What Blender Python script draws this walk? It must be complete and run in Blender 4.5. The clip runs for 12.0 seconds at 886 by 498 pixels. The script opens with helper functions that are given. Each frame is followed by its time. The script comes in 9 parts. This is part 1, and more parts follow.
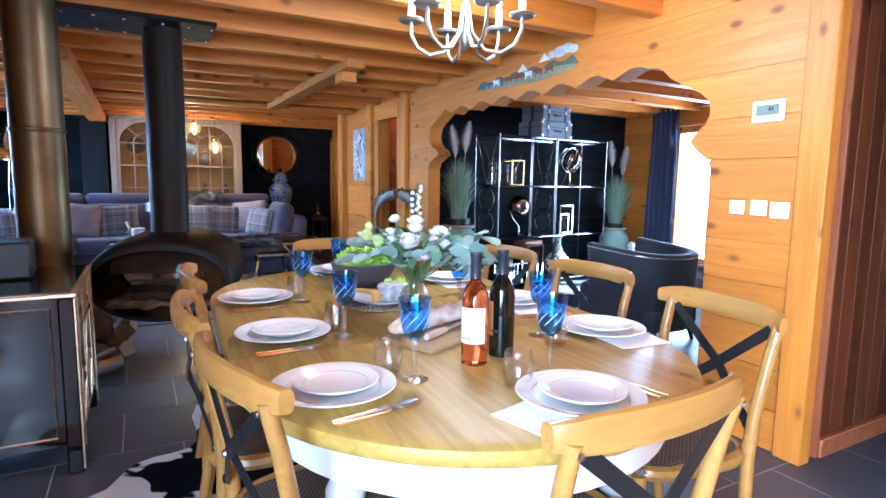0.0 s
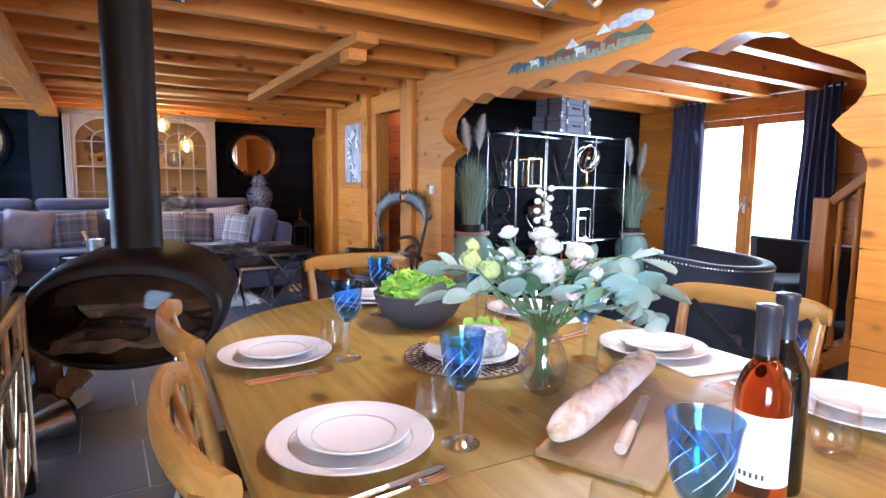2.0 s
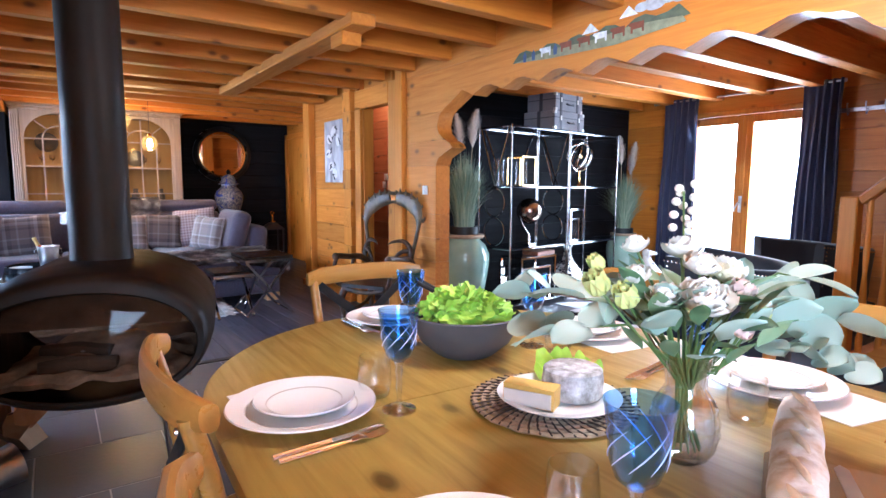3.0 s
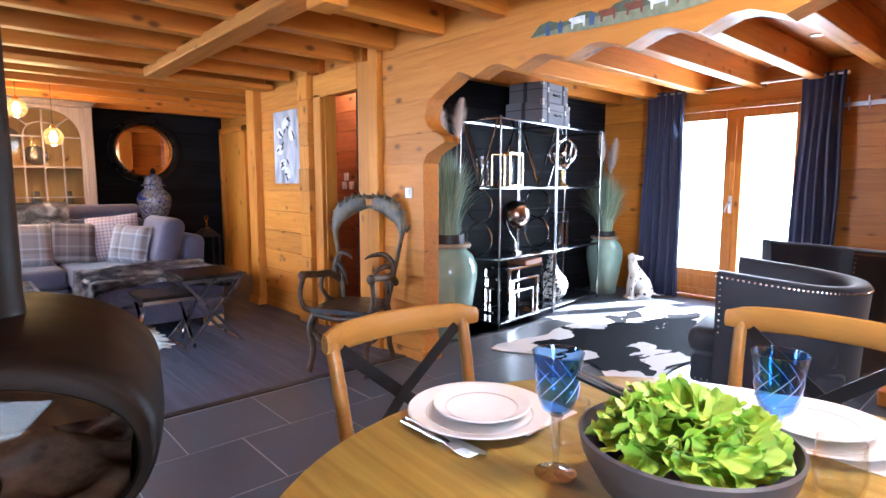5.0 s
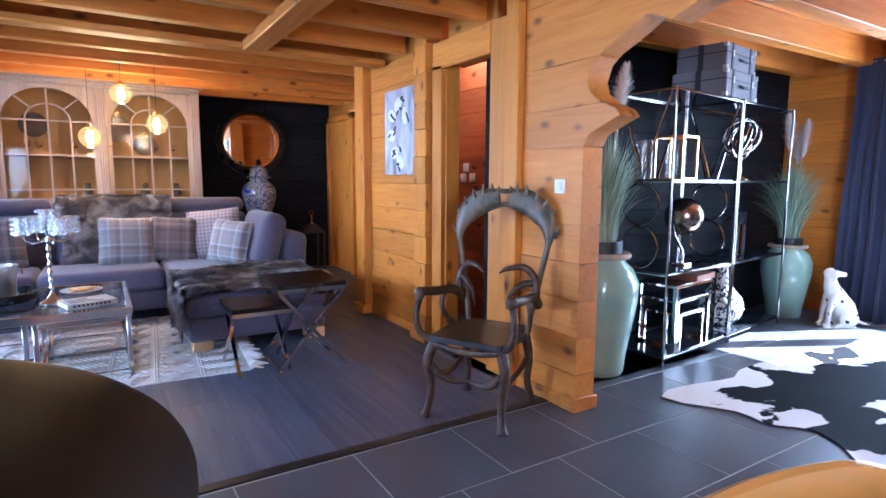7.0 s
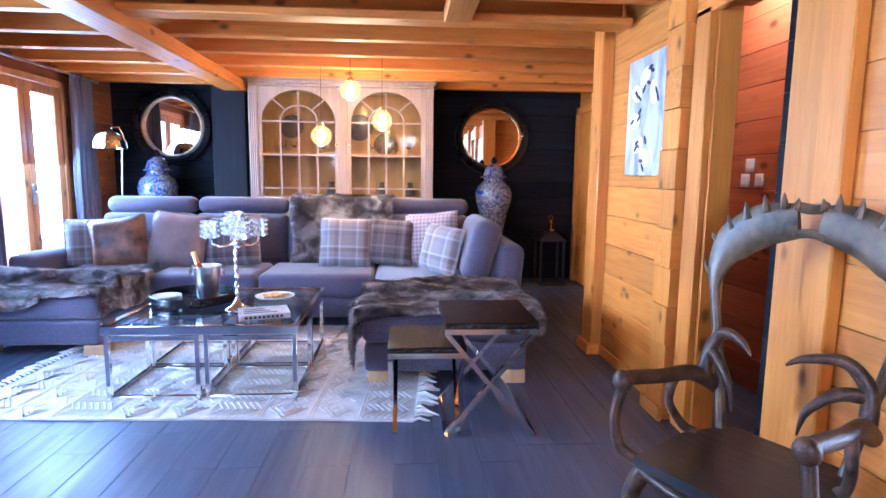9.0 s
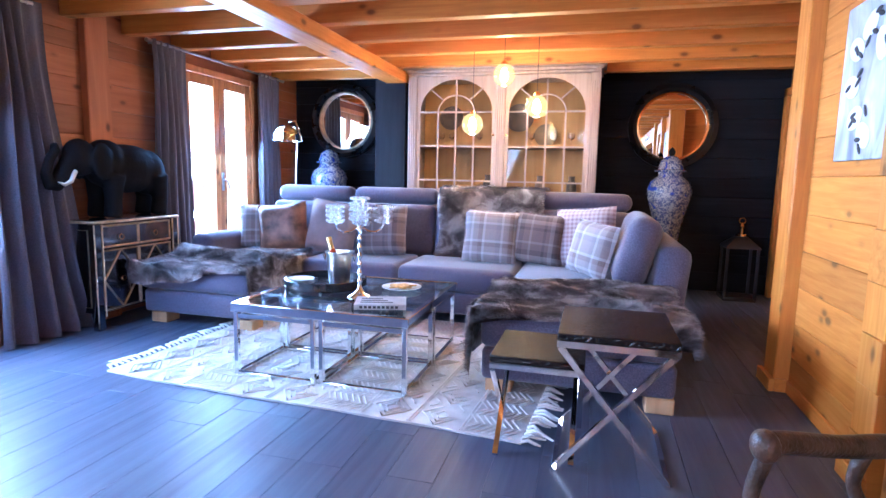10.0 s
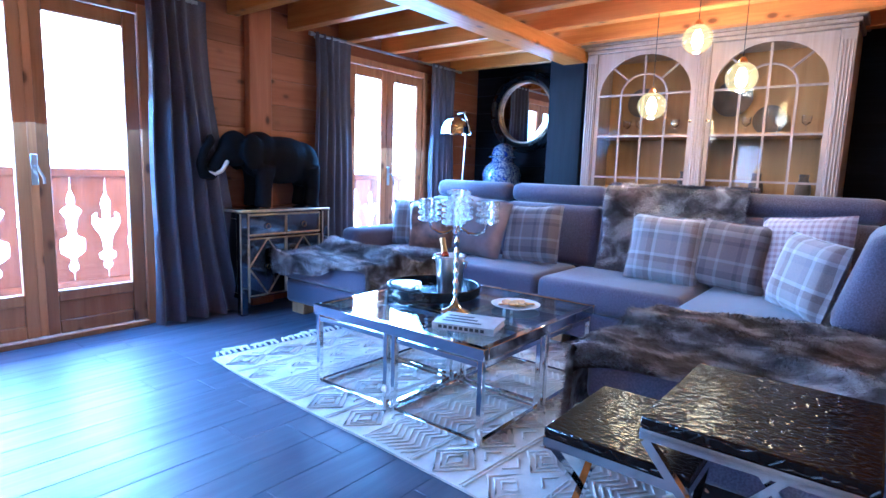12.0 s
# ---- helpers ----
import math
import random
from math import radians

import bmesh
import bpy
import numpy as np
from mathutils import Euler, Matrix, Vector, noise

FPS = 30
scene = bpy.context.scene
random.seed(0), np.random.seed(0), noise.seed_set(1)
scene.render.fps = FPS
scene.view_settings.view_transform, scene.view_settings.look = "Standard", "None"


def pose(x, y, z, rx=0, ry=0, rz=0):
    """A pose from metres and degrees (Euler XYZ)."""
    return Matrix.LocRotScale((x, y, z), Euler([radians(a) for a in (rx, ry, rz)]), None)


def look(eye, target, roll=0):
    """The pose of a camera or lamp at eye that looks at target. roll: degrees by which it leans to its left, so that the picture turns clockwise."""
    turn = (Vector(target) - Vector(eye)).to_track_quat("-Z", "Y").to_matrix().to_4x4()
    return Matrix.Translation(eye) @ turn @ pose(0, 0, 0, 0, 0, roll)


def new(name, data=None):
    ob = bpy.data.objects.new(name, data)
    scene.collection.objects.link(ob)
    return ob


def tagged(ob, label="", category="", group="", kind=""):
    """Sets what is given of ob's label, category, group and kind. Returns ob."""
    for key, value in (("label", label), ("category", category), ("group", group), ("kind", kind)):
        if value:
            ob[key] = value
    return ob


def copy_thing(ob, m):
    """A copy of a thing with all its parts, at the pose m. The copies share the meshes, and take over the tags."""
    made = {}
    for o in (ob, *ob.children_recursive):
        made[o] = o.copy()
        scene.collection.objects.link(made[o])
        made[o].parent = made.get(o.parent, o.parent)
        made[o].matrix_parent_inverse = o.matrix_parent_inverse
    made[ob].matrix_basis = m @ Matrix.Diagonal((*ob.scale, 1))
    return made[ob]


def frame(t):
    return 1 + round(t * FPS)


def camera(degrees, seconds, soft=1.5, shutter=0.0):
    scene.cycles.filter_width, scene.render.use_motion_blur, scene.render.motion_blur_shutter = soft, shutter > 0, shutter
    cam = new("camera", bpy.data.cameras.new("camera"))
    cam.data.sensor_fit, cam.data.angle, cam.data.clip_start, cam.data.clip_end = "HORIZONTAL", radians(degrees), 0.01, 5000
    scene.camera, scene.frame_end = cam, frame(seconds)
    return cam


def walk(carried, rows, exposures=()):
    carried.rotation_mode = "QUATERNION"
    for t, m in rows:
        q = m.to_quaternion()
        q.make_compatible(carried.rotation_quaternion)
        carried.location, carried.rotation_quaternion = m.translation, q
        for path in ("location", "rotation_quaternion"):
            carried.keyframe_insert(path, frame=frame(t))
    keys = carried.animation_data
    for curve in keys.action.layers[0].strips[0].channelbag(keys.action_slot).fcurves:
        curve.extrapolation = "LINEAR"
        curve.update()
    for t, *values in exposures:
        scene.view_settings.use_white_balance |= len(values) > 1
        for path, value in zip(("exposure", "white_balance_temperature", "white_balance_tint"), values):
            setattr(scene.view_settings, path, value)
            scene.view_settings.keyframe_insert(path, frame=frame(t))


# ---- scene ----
cam = camera(77.0, 12.0)
PATH = [
    (0, (0.32, 0.473, 1.267), (1.269, 2.217, 1.028), 0.8),
    (0.5, (0.333, 0.69, 1.258), (1.314, 2.417, 1.022), 0.8),
    (1, (0.339, 0.887, 1.25), (1.341, 2.602, 1.019), 0.7),
    (1.5, (0.335, 1.139, 1.25), (1.361, 2.841, 1.024), 0.8),
    (2, (0.341, 1.354, 1.236), (1.38, 3.048, 1.011), 0.5),
    (2.5, (0.343, 1.557, 1.227), (1.414, 3.231, 1.001), 0.5),
    (3, (0.331, 1.789, 1.225), (1.47, 3.418, 1.004), 0.3),
    (4.8, (0.439, 2.55, 1.246), (1.765, 4.031, 1.022), 0.2),
    (5, (0.455, 2.658, 1.249), (1.783, 4.136, 1.023), -0.0),
    (5.5, (0.519, 2.909, 1.222), (1.847, 4.387, 1.0), 0.0),
    (6, (0.614, 3.129, 1.211), (1.916, 4.631, 0.988), 0.1),
    (6.5, (0.729, 3.357, 1.206), (1.904, 4.959, 0.974), 0.1),
    (7, (0.832, 3.564, 1.224), (1.877, 5.252, 0.981), 0.3),
    (7.2, (0.873, 3.658, 1.243), (1.864, 5.378, 0.994), 0.4),
    (8.8, (1.497, 4.382, 1.247), (1.731, 6.351, 0.99), 0.7),
    (9, (1.559, 4.456, 1.25), (1.697, 6.435, 0.993), 0.7),
    (9.5, (1.728, 4.655, 1.224), (1.56, 6.63, 0.961), 0.9),
    (10, (1.859, 4.847, 1.166), (1.344, 6.762, 0.903), 1.3),
    (10.5, (1.976, 5.054, 1.131), (1.214, 6.884, 0.864), 1.6),
    (11, (2.038, 5.242, 1.121), (1.11, 6.994, 0.852), 1.8),
    (11.5, (2.098, 5.488, 1.116), (0.976, 7.12, 0.839), 1.9),
    (12, (2.148, 5.72, 1.123), (0.916, 7.27, 0.844), 1.9),
]
walk(cam, [(t, look(eye, target, roll)) for t, eye, target, roll in PATH], [(0, 3.8, 4350, 2), (3, 4.05, 5000, 9), (5, 4.28, 5200, 9), (5.5, 4.28, 5150, 9), (6.5, 4.1, 4720, 10), (7, 4.2, 4560, 10), (9, 4.75, 4400, 14), (10.5, 4.85, 4150, 10), (12, 4.36, 3680, 5)])

# ---------------------------------------------------------------- light
world = bpy.data.worlds.new("world")
scene.world = world
world.use_nodes = True
wn = world.node_tree
sky = wn.nodes.new("ShaderNodeTexSky")
sky.sky_type = "NISHITA"
sky.sun_disc = False
sky.sun_elevation = radians(38)
sky.sun_rotation = radians(117)
wn.links.new(sky.outputs[0], wn.nodes["Background"].inputs[0])
wn.nodes["Background"].inputs[1].default_value = 0.08

sun = new("sun", bpy.data.lights.new("sun", "SUN"))
sun.data.energy = 5.0
sun.data.angle = radians(0.5)
sun.data.color = (1.0, 0.93, 0.82)
sun.matrix_world = look((20.0, -2.3, 14.5), (5.0, 5.2, 0.0))


def window_light(x, y, z, w, h, way, power, color, down=0.7):
    """The sky's light in a window's opening."""
    lamp = new("window_light", bpy.data.lights.new("window_light", "AREA"))
    lamp.data.shape, lamp.data.size, lamp.data.size_y = "RECTANGLE", w, h
    lamp.data.energy, lamp.data.color = power, color
    lamp.matrix_world = look((x, y, z), (x + way[0], y + way[1], z - down))
    return lamp


SKY_BLUE = (0.50, 0.72, 1.0)
window_light(-1.90, 6.79, 1.15, 1.2, 1.7, (1, 0), 6, SKY_BLUE)
window_light(-1.90, 9.73, 1.15, 1.0, 1.7, (1, 0), 7, SKY_BLUE)
window_light(6.74, 5.0, 1.2, 1.1, 1.8, (-1, 0), 6, (0.9, 0.95, 1.0), 0.35)
# Added lamp in an assumed opening, out of view, for the dining end.
window_light(-1.02, -0.85, 1.25, 1.9, 1.6, (1, 0.25), 21, (0.92, 0.96, 1.0), 0.45)


# ---------------------------------------------------------------- mesh builder
class Build:
    """Collects vertices and faces of one mesh."""

    def __init__(self):
        self.v, self.f = [], []

    def add(self, verts, faces):
        n = len(self.v)
        self.v += [tuple(p) for p in verts]
        self.f += [tuple(i + n for i in q) for q in faces]
        return self

    def box(self, a, b, bev=0.0):
        (x0, y0, z0), (x1, y1, z1) = a, b
        d = min(bev, (x1 - x0) * 0.45, (y1 - y0) * 0.45, (z1 - z0) * 0.45)
        if d <= 0:
            v = [(x, y, z) for z in (z0, z1) for y in (y0, y1) for x in (x0, x1)]
            return self.add(v, [(0, 2, 3, 1), (4, 5, 7, 6), (0, 1, 5, 4), (2, 6, 7, 3), (0, 4, 6, 2), (1, 3, 7, 5)])
        bm = bmesh.new()
        for z in (z0, z1):
            for y in (y0, y1):
                for x in (x0, x1):
                    bm.verts.new((x, y, z))
        bm.verts.ensure_lookup_table()
        for q in [(0, 2, 3, 1), (4, 5, 7, 6), (0, 1, 5, 4), (2, 6, 7, 3), (0, 4, 6, 2), (1, 3, 7, 5)]:
            bm.faces.new([bm.verts[i] for i in q])
        bmesh.ops.bevel(bm, geom=bm.edges[:], offset=d, segments=1 if d < 0.015 else 3, affect="EDGES", profile=0.5)
        bm.verts.index_update()
        self.add([v.co for v in bm.verts], [[v.index for v in f.verts] for f in bm.faces])
        bm.free()
        return self

    def lathe(self, prof, at=(0, 0, 0), seg=24, squash=(1, 1), close=False):
        """prof: (radius, height) pairs turned round z."""
        v, f, n = [], [], len(prof)
        for i in range(seg):
            a = 2 * math.pi * i / seg
            for r, z in prof:
                v.append((at[0] + r * math.cos(a) * squash[0], at[1] + r * math.sin(a) * squash[1], at[2] + z))
        for i in range(seg):
            j = (i + 1) % seg
            for k in range(n - 1):
                f.append((i * n + k, j * n + k, j * n + k + 1, i * n + k + 1))
        if prof[0][0] > 1e-4 and not close:
            f.append([i * n for i in range(seg)][::-1])
        if prof[-1][0] > 1e-4 and not close:
            f.append([i * n + n - 1 for i in range(seg)])
        return self.add(v, f)

    def tube(self, pts, r, seg=8, flat=1.0, loop=False):
        """A rod along pts; r is one radius or one for each point."""
        pts = [Vector(p) for p in pts]
        n = len(pts)
        rr = r if isinstance(r, (list, tuple)) else [r] * n
        v, f = [], []
        side = None
        for i, p in enumerate(pts):
            if loop:
                d = pts[(i + 1) % n] - pts[i - 1]
            else:
                d = pts[min(i + 1, n - 1)] - pts[max(i - 1, 0)]
            d.normalize()
            if side is None:
                up = Vector((0, 0, 1)) if abs(d.z) < 0.9 else Vector((1, 0, 0))
                side = d.cross(up).normalized()
            else:
                side = (side - d * side.dot(d)).normalized()
            other = d.cross(side)
            for k in range(seg):
                a = 2 * math.pi * k / seg
                v.append(p + side * math.cos(a) * rr[i] + other * math.sin(a) * rr[i] * flat)
        for i in range(n if loop else n - 1):
            j = (i + 1) % n
            for k in range(seg):
                m = (k + 1) % seg
                f.append((i * seg + k, i * seg + m, j * seg + m, j * seg + k))
        if not loop:
            f.append(tuple(range(seg))[::-1])
            f.append(tuple((n - 1) * seg + k for k in range(seg)))
        return self.add(v, f)

    def prism(self, poly, axis, a, b):
        """A flat outline pushed along an axis. x: (y, z) outline, y: (x, z), z: (x, y)."""
        def place(u, w, t):
            return {"x": (t, u, w), "y": (u, t, w), "z": (u, w, t)}[axis]
        n = len(poly)
        v = [place(u, w, a) for u, w in poly] + [place(u, w, b) for u, w in poly]
        f = [tuple(range(n))[::-1], tuple(range(n, 2 * n))]
        f += [(i, (i + 1) % n, n + (i + 1) % n, n + i) for i in range(n)]
        return self.add(v, f)

    def sheet(self, fn, nu, nv, thick=0.0):
        """A surface fn(u, v) with u, v in 0..1; with a thickness it is a closed slab along z."""
        v = [fn(i / nu, j / nv) for j in range(nv + 1) for i in range(nu + 1)]
        w = nu + 1
        f = [(j * w + i, j * w + i + 1, (j + 1) * w + i + 1, (j + 1) * w + i) for j in range(nv) for i in range(nu)]
        if thick:
            n = len(v)
            v += [(p[0], p[1], p[2] - thick) for p in v]
            f += [tuple(k + n for k in q)[::-1] for q in f]
            rim = [i for i in range(w)] + [j * w + nu for j in range(1, nv + 1)] + [nv * w + i for i in range(nu - 1, -1, -1)] + [j * w for j in range(nv - 1, 0, -1)]
            f += [(rim[k], rim[k] + n, rim[(k + 1) % len(rim)] + n, rim[(k + 1) % len(rim)]) for k in range(len(rim))]
        return self.add(v, f)

    def turn(self, m, start=0):
        self.v[start:] = [tuple(m @ Vector(p)) for p in self.v[start:]]
        return self

    def mesh(self, name, material, angle=40):
        me = bpy.data.meshes.new(name)
        me.from_pydata(self.v, [], self.f)
        bm = bmesh.new()
        bm.from_mesh(me)
        bmesh.ops.recalc_face_normals(bm, faces=bm.faces)
        bm.to_mesh(me)
        bm.free()
        me.polygons.foreach_set("use_smooth", [True] * len(me.polygons))
        me.set_sharp_from_angle(angle=radians(angle))
        me.materials.append(material)
        return me


def part(name, b, material, parent, label="", angle=40):
    """One mesh object under a thing or a part."""
    ob = new(name, b.mesh(name, material, angle))
    ob.parent = parent
    return tagged(ob, label)


def whole(name, b, material, label, category, m=None, kind="", group="", angle=40):
    """A thing that is a single mesh."""
    ob = new(name, b.mesh(name, material, angle))
    if m is not None:
        ob.matrix_world = m
    return tagged(ob, label, category, group, kind)


def thing(name, label, category, m=None, kind="", group=""):
    """An Empty at a thing's base that holds its parts."""
    ob = new(name)
    ob.empty_display_size = 0.05
    if m is not None:
        ob.matrix_world = m
    return tagged(ob, label, category, group, kind)


def pieces(name, mesh, places, parent):
    for p in places:
        ob = new(name, mesh)
        ob.location = p
        ob.parent = parent


# ---------------------------------------------------------------- materials
def node(nt, kind, **inputs):
    n = nt.nodes.new(kind)
    for k, val in inputs.items():
        n.inputs[k.replace("_", " ")].default_value = val
    return n


def base(name, color=(0.5, 0.5, 0.5), rough=0.5, metal=0.0, **more):
    m = bpy.data.materials.new(name)
    m.use_nodes = True
    nt = m.node_tree
    p = nt.nodes["Principled BSDF"]
    p.inputs["Base Color"].default_value = (*color, 1)
    p.inputs["Roughness"].default_value = rough
    p.inputs["Metallic"].default_value = metal
    for k, val in more.items():
        p.inputs[k.replace("_", " ")].default_value = val
    return m, nt, p


def mix_color(nt, fac, a, b):
    n = nt.nodes.new("ShaderNodeMix")
    n.data_type = "RGBA"
    for sock, val in ((n.inputs[0], fac), (n.inputs[6], a), (n.inputs[7], b)):
        if isinstance(val, bpy.types.NodeSocket):
            nt.links.new(val, sock)
        elif isinstance(val, (int, float)):
            sock.default_value = val
        else:
            sock.default_value = (*val, 1)
    return n.outputs[2]


def ramp(nt, fac, stops):
    n = nt.nodes.new("ShaderNodeValToRGB")
    e = n.color_ramp.elements
    while len(e) < len(stops):
        e.new(0.5)
    for el, (pos, c) in zip(e, stops):
        el.position = pos
        el.color = (*c, 1) if not isinstance(c, (int, float)) else (c, c, c, 1)
    nt.links.new(fac, n.inputs[0])
    return n.outputs[0]


def coords(nt, scale=(1, 1, 1), rotate=(0, 0, 0), shift=False):
    tc = nt.nodes.new("ShaderNodeTexCoord")
    mp = nt.nodes.new("ShaderNodeMapping")
    mp.inputs["Scale"].default_value = scale
    mp.inputs["Rotation"].default_value = rotate
    nt.links.new(tc.outputs["Object"], mp.inputs["Vector"])
    if shift:
        info = nt.nodes.new("ShaderNodeObjectInfo")
        mul = nt.nodes.new("ShaderNodeMath")
        mul.operation = "MULTIPLY"
        mul.inputs[1].default_value = 37.0
        nt.links.new(info.outputs["Random"], mul.inputs[0])
        nt.links.new(mul.outputs[0], mp.inputs["Location"])
    return mp.outputs[0]


def noise_tex(nt, vec, scale, detail=4.0, rough=0.55, distort=0.0):
    n = node(nt, "ShaderNodeTexNoise", Scale=scale, Detail=detail, Roughness=rough, Distortion=distort)
    nt.links.new(vec, n.inputs["Vector"])
    return n.outputs["Fac"]


def bump(nt, p, height, strength, dist=0.01):
    b = node(nt, "ShaderNodeBump", Strength=strength, Distance=dist)
    nt.links.new(height, b.inputs["Height"])
    nt.links.new(b.outputs[0], p.inputs["Normal"])


def wood(name, dark, mid, light, along=0, rough=0.45, knots=True, fine=1.0, random=0.35, relief=0.12):
    """Grain that runs along one axis of the object, with knots and a tone of its own for each piece."""
    m, nt, p = base(name, mid, rough)
    s = [9.0 * fine] * 3
    s[along] = 0.55 * fine
    v = coords(nt, s, shift=True)
    grain = noise_tex(nt, v, 2.2, 5, 0.6, 0.7)
    col = ramp(nt, grain, [(0.18, dark), (0.5, mid), (0.82, light)])
    s2 = [1.6] * 3
    s2[along] = 0.35
    v2 = coords(nt, s2, shift=True)
    tone = noise_tex(nt, v2, 1.5, 3)
    col = mix_color(nt, ramp(nt, tone, [(0.3, 0.0), (0.75, 0.55)]), col, light)
    info = nt.nodes.new("ShaderNodeObjectInfo")
    hsv = nt.nodes.new("ShaderNodeHueSaturation")
    val = node(nt, "ShaderNodeMapRange", From_Min=0.0, From_Max=1.0, To_Min=1.0 - random, To_Max=1.0 + random * 0.55)
    nt.links.new(info.outputs["Random"], val.inputs[0])
    nt.links.new(val.outputs[0], hsv.inputs["Value"])
    nt.links.new(col, hsv.inputs["Color"])
    col = hsv.outputs[0]
    if knots:
        s3 = [6.5] * 3
        s3[along] = 3.6
        v3 = coords(nt, s3, shift=True)
        vor = node(nt, "ShaderNodeTexVoronoi", Scale=1.0, Randomness=1.0)
        nt.links.new(v3, vor.inputs["Vector"])
        k = ramp(nt, vor.outputs["Distance"], [(0.07, 0.9), (0.115, 0.6), (0.14, 0.25), (0.21, 0.0)])
        col = mix_color(nt, k, col, tuple(c * 0.33 for c in dark))
    nt.links.new(col, p.inputs["Base Color"])
    rr = ramp(nt, grain, [(0.3, rough + 0.12), (0.7, rough - 0.06)])
    nt.links.new(rr, p.inputs["Roughness"])
    bump(nt, p, grain, relief, 0.004)
    return m


def plain(name, color, rough=0.5, metal=0.0, vary=0.15, scale=6.0, relief=0.0, fine=60.0, **more):
    """A colour with soft mottling and fine relief."""
    m, nt, p = base(name, color, rough, metal, **more)
    v = coords(nt, (1, 1, 1), shift=True)
    a = noise_tex(nt, v, scale, 5)
    b = noise_tex(nt, v, fine, 3)
    lo = tuple(c * (1 - vary) for c in color)
    hi = tuple(min(1, c * (1 + vary)) for c in color)
    col = mix_color(nt, ramp(nt, a, [(0.3, 0.0), (0.7, 1.0)]), lo, hi)
    nt.links.new(col, p.inputs["Base Color"])
    if not metal:
        nt.links.new(ramp(nt, a, [(0.3, max(0.02, rough - 0.08)), (0.7, min(1, rough + 0.08))]), p.inputs["Roughness"])
    if relief:
        bump(nt, p, b, relief, 0.003)
    return m


def cloth(name, color, light, rough=0.9, scale=420.0, sheen=0.3, relief=0.35):
    m, nt, p = base(name, color, rough)
    p.inputs["Sheen Weight"].default_value = sheen
    v = coords(nt, (1, 1, 1))
    w1 = node(nt, "ShaderNodeTexWave", Scale=scale / 6, Distortion=1.5, Detail=2.0)
    w1.bands_direction = "X"
    w2 = node(nt, "ShaderNodeTexWave", Scale=scale / 6, Distortion=1.5, Detail=2.0)
    w2.bands_direction = "DIAGONAL"
    nt.links.new(v, w1.inputs["Vector"])
    nt.links.new(v, w2.inputs["Vector"])
    weave = mix_color(nt, 0.5, w1.outputs[0], w2.outputs[0])
    big = noise_tex(nt, v, 3.0, 5)
    fleck = noise_tex(nt, v, 140.0, 2)
    col = mix_color(nt, ramp(nt, fleck, [(0.35, 0.0), (0.7, 0.8)]), color, light)
    col = mix_color(nt, ramp(nt, big, [(0.35, 0.0), (0.75, 0.35)]), col, tuple(c * 0.75 for c in color))
    nt.links.new(col, p.inputs["Base Color"])
    bump(nt, p, weave, relief, 0.002)
    return m


def glass(name, color=(1, 1, 1), rough=0.0, ior=1.45):
    m, nt, p = base(name, color, rough)
    p.inputs["Transmission Weight"].default_value = 1.0
    p.inputs["IOR"].default_value = ior
    return m


def pane_glass(name, tint=(1, 1, 1), shine=0.035, power=4.0, most=0.7):
    """Thin flat glass: mostly clear, a little mirror."""
    m = bpy.data.materials.new(name)
    m.use_nodes = True
    nt = m.node_tree
    nt.nodes.clear()
    out = nt.nodes.new("ShaderNodeOutputMaterial")
    tr = nt.nodes.new("ShaderNodeBsdfTransparent")
    tr.inputs[0].default_value = (*tint, 1)
    gl = nt.nodes.new("ShaderNodeBsdfGlossy")
    gl.inputs["Roughness"].default_value = 0.02
    lw = node(nt, "ShaderNodeLayerWeight", Blend=0.5)
    pw = nt.nodes.new("ShaderNodeMath")
    pw.operation, pw.inputs[1].default_value = "POWER", power
    nt.links.new(lw.outputs["Facing"], pw.inputs[0])
    fr = node(nt, "ShaderNodeMapRange", From_Min=0.0, From_Max=1.0, To_Min=shine, To_Max=most)
    nt.links.new(pw.outputs[0], fr.inputs[0])
    mx = nt.nodes.new("ShaderNodeMixShader")
    nt.links.new(fr.outputs[0], mx.inputs[0])
    nt.links.new(tr.outputs[0], mx.inputs[1])
    nt.links.new(gl.outputs[0], mx.inputs[2])
    nt.links.new(mx.outputs[0], out.inputs[0])
    return m


def glow(name, color, strength):
    m, nt, p = base(name, color, 0.5)
    p.inputs["Emission Color"].default_value = (*color, 1)
    p.inputs["Emission Strength"].default_value = strength
    return m


PINE_D, PINE_M, PINE_L = (0.40, 0.118, 0.009), (0.55, 0.188, 0.015), (0.67, 0.280, 0.030)
PINE_X = wood("pine_along_x", PINE_D, PINE_M, PINE_L, 0, fine=1.7, random=0.22)
PINE_Y = wood("pine_along_y", PINE_D, PINE_M, PINE_L, 1, fine=1.7, random=0.22)
PINE_Z = wood("pine_along_z", PINE_D, PINE_M, PINE_L, 2, fine=1.7, random=0.22)
RED_Y = wood("red_pine_along_y", (0.20, 0.055, 0.018), (0.34, 0.10, 0.03), (0.45, 0.16, 0.055), 1)
RED_Z = wood("red_pine_along_z", (0.20, 0.055, 0.018), (0.34, 0.10, 0.03), (0.45, 0.16, 0.055), 2)
BLACK_X = wood("black_boards", (0.0055, 0.0058, 0.0075), (0.0085, 0.009, 0.0115), (0.013, 0.0135, 0.017), 0, 0.62, False, random=0.25)
BLACK_Z = wood("black_post", (0.0055, 0.0058, 0.0075), (0.0085, 0.009, 0.0115), (0.013, 0.0135, 0.017), 2, 0.62, False, random=0.25)
for black in (BLACK_X, BLACK_Z):
    black.node_tree.nodes["Principled BSDF"].inputs["Specular IOR Level"].default_value = 0.12
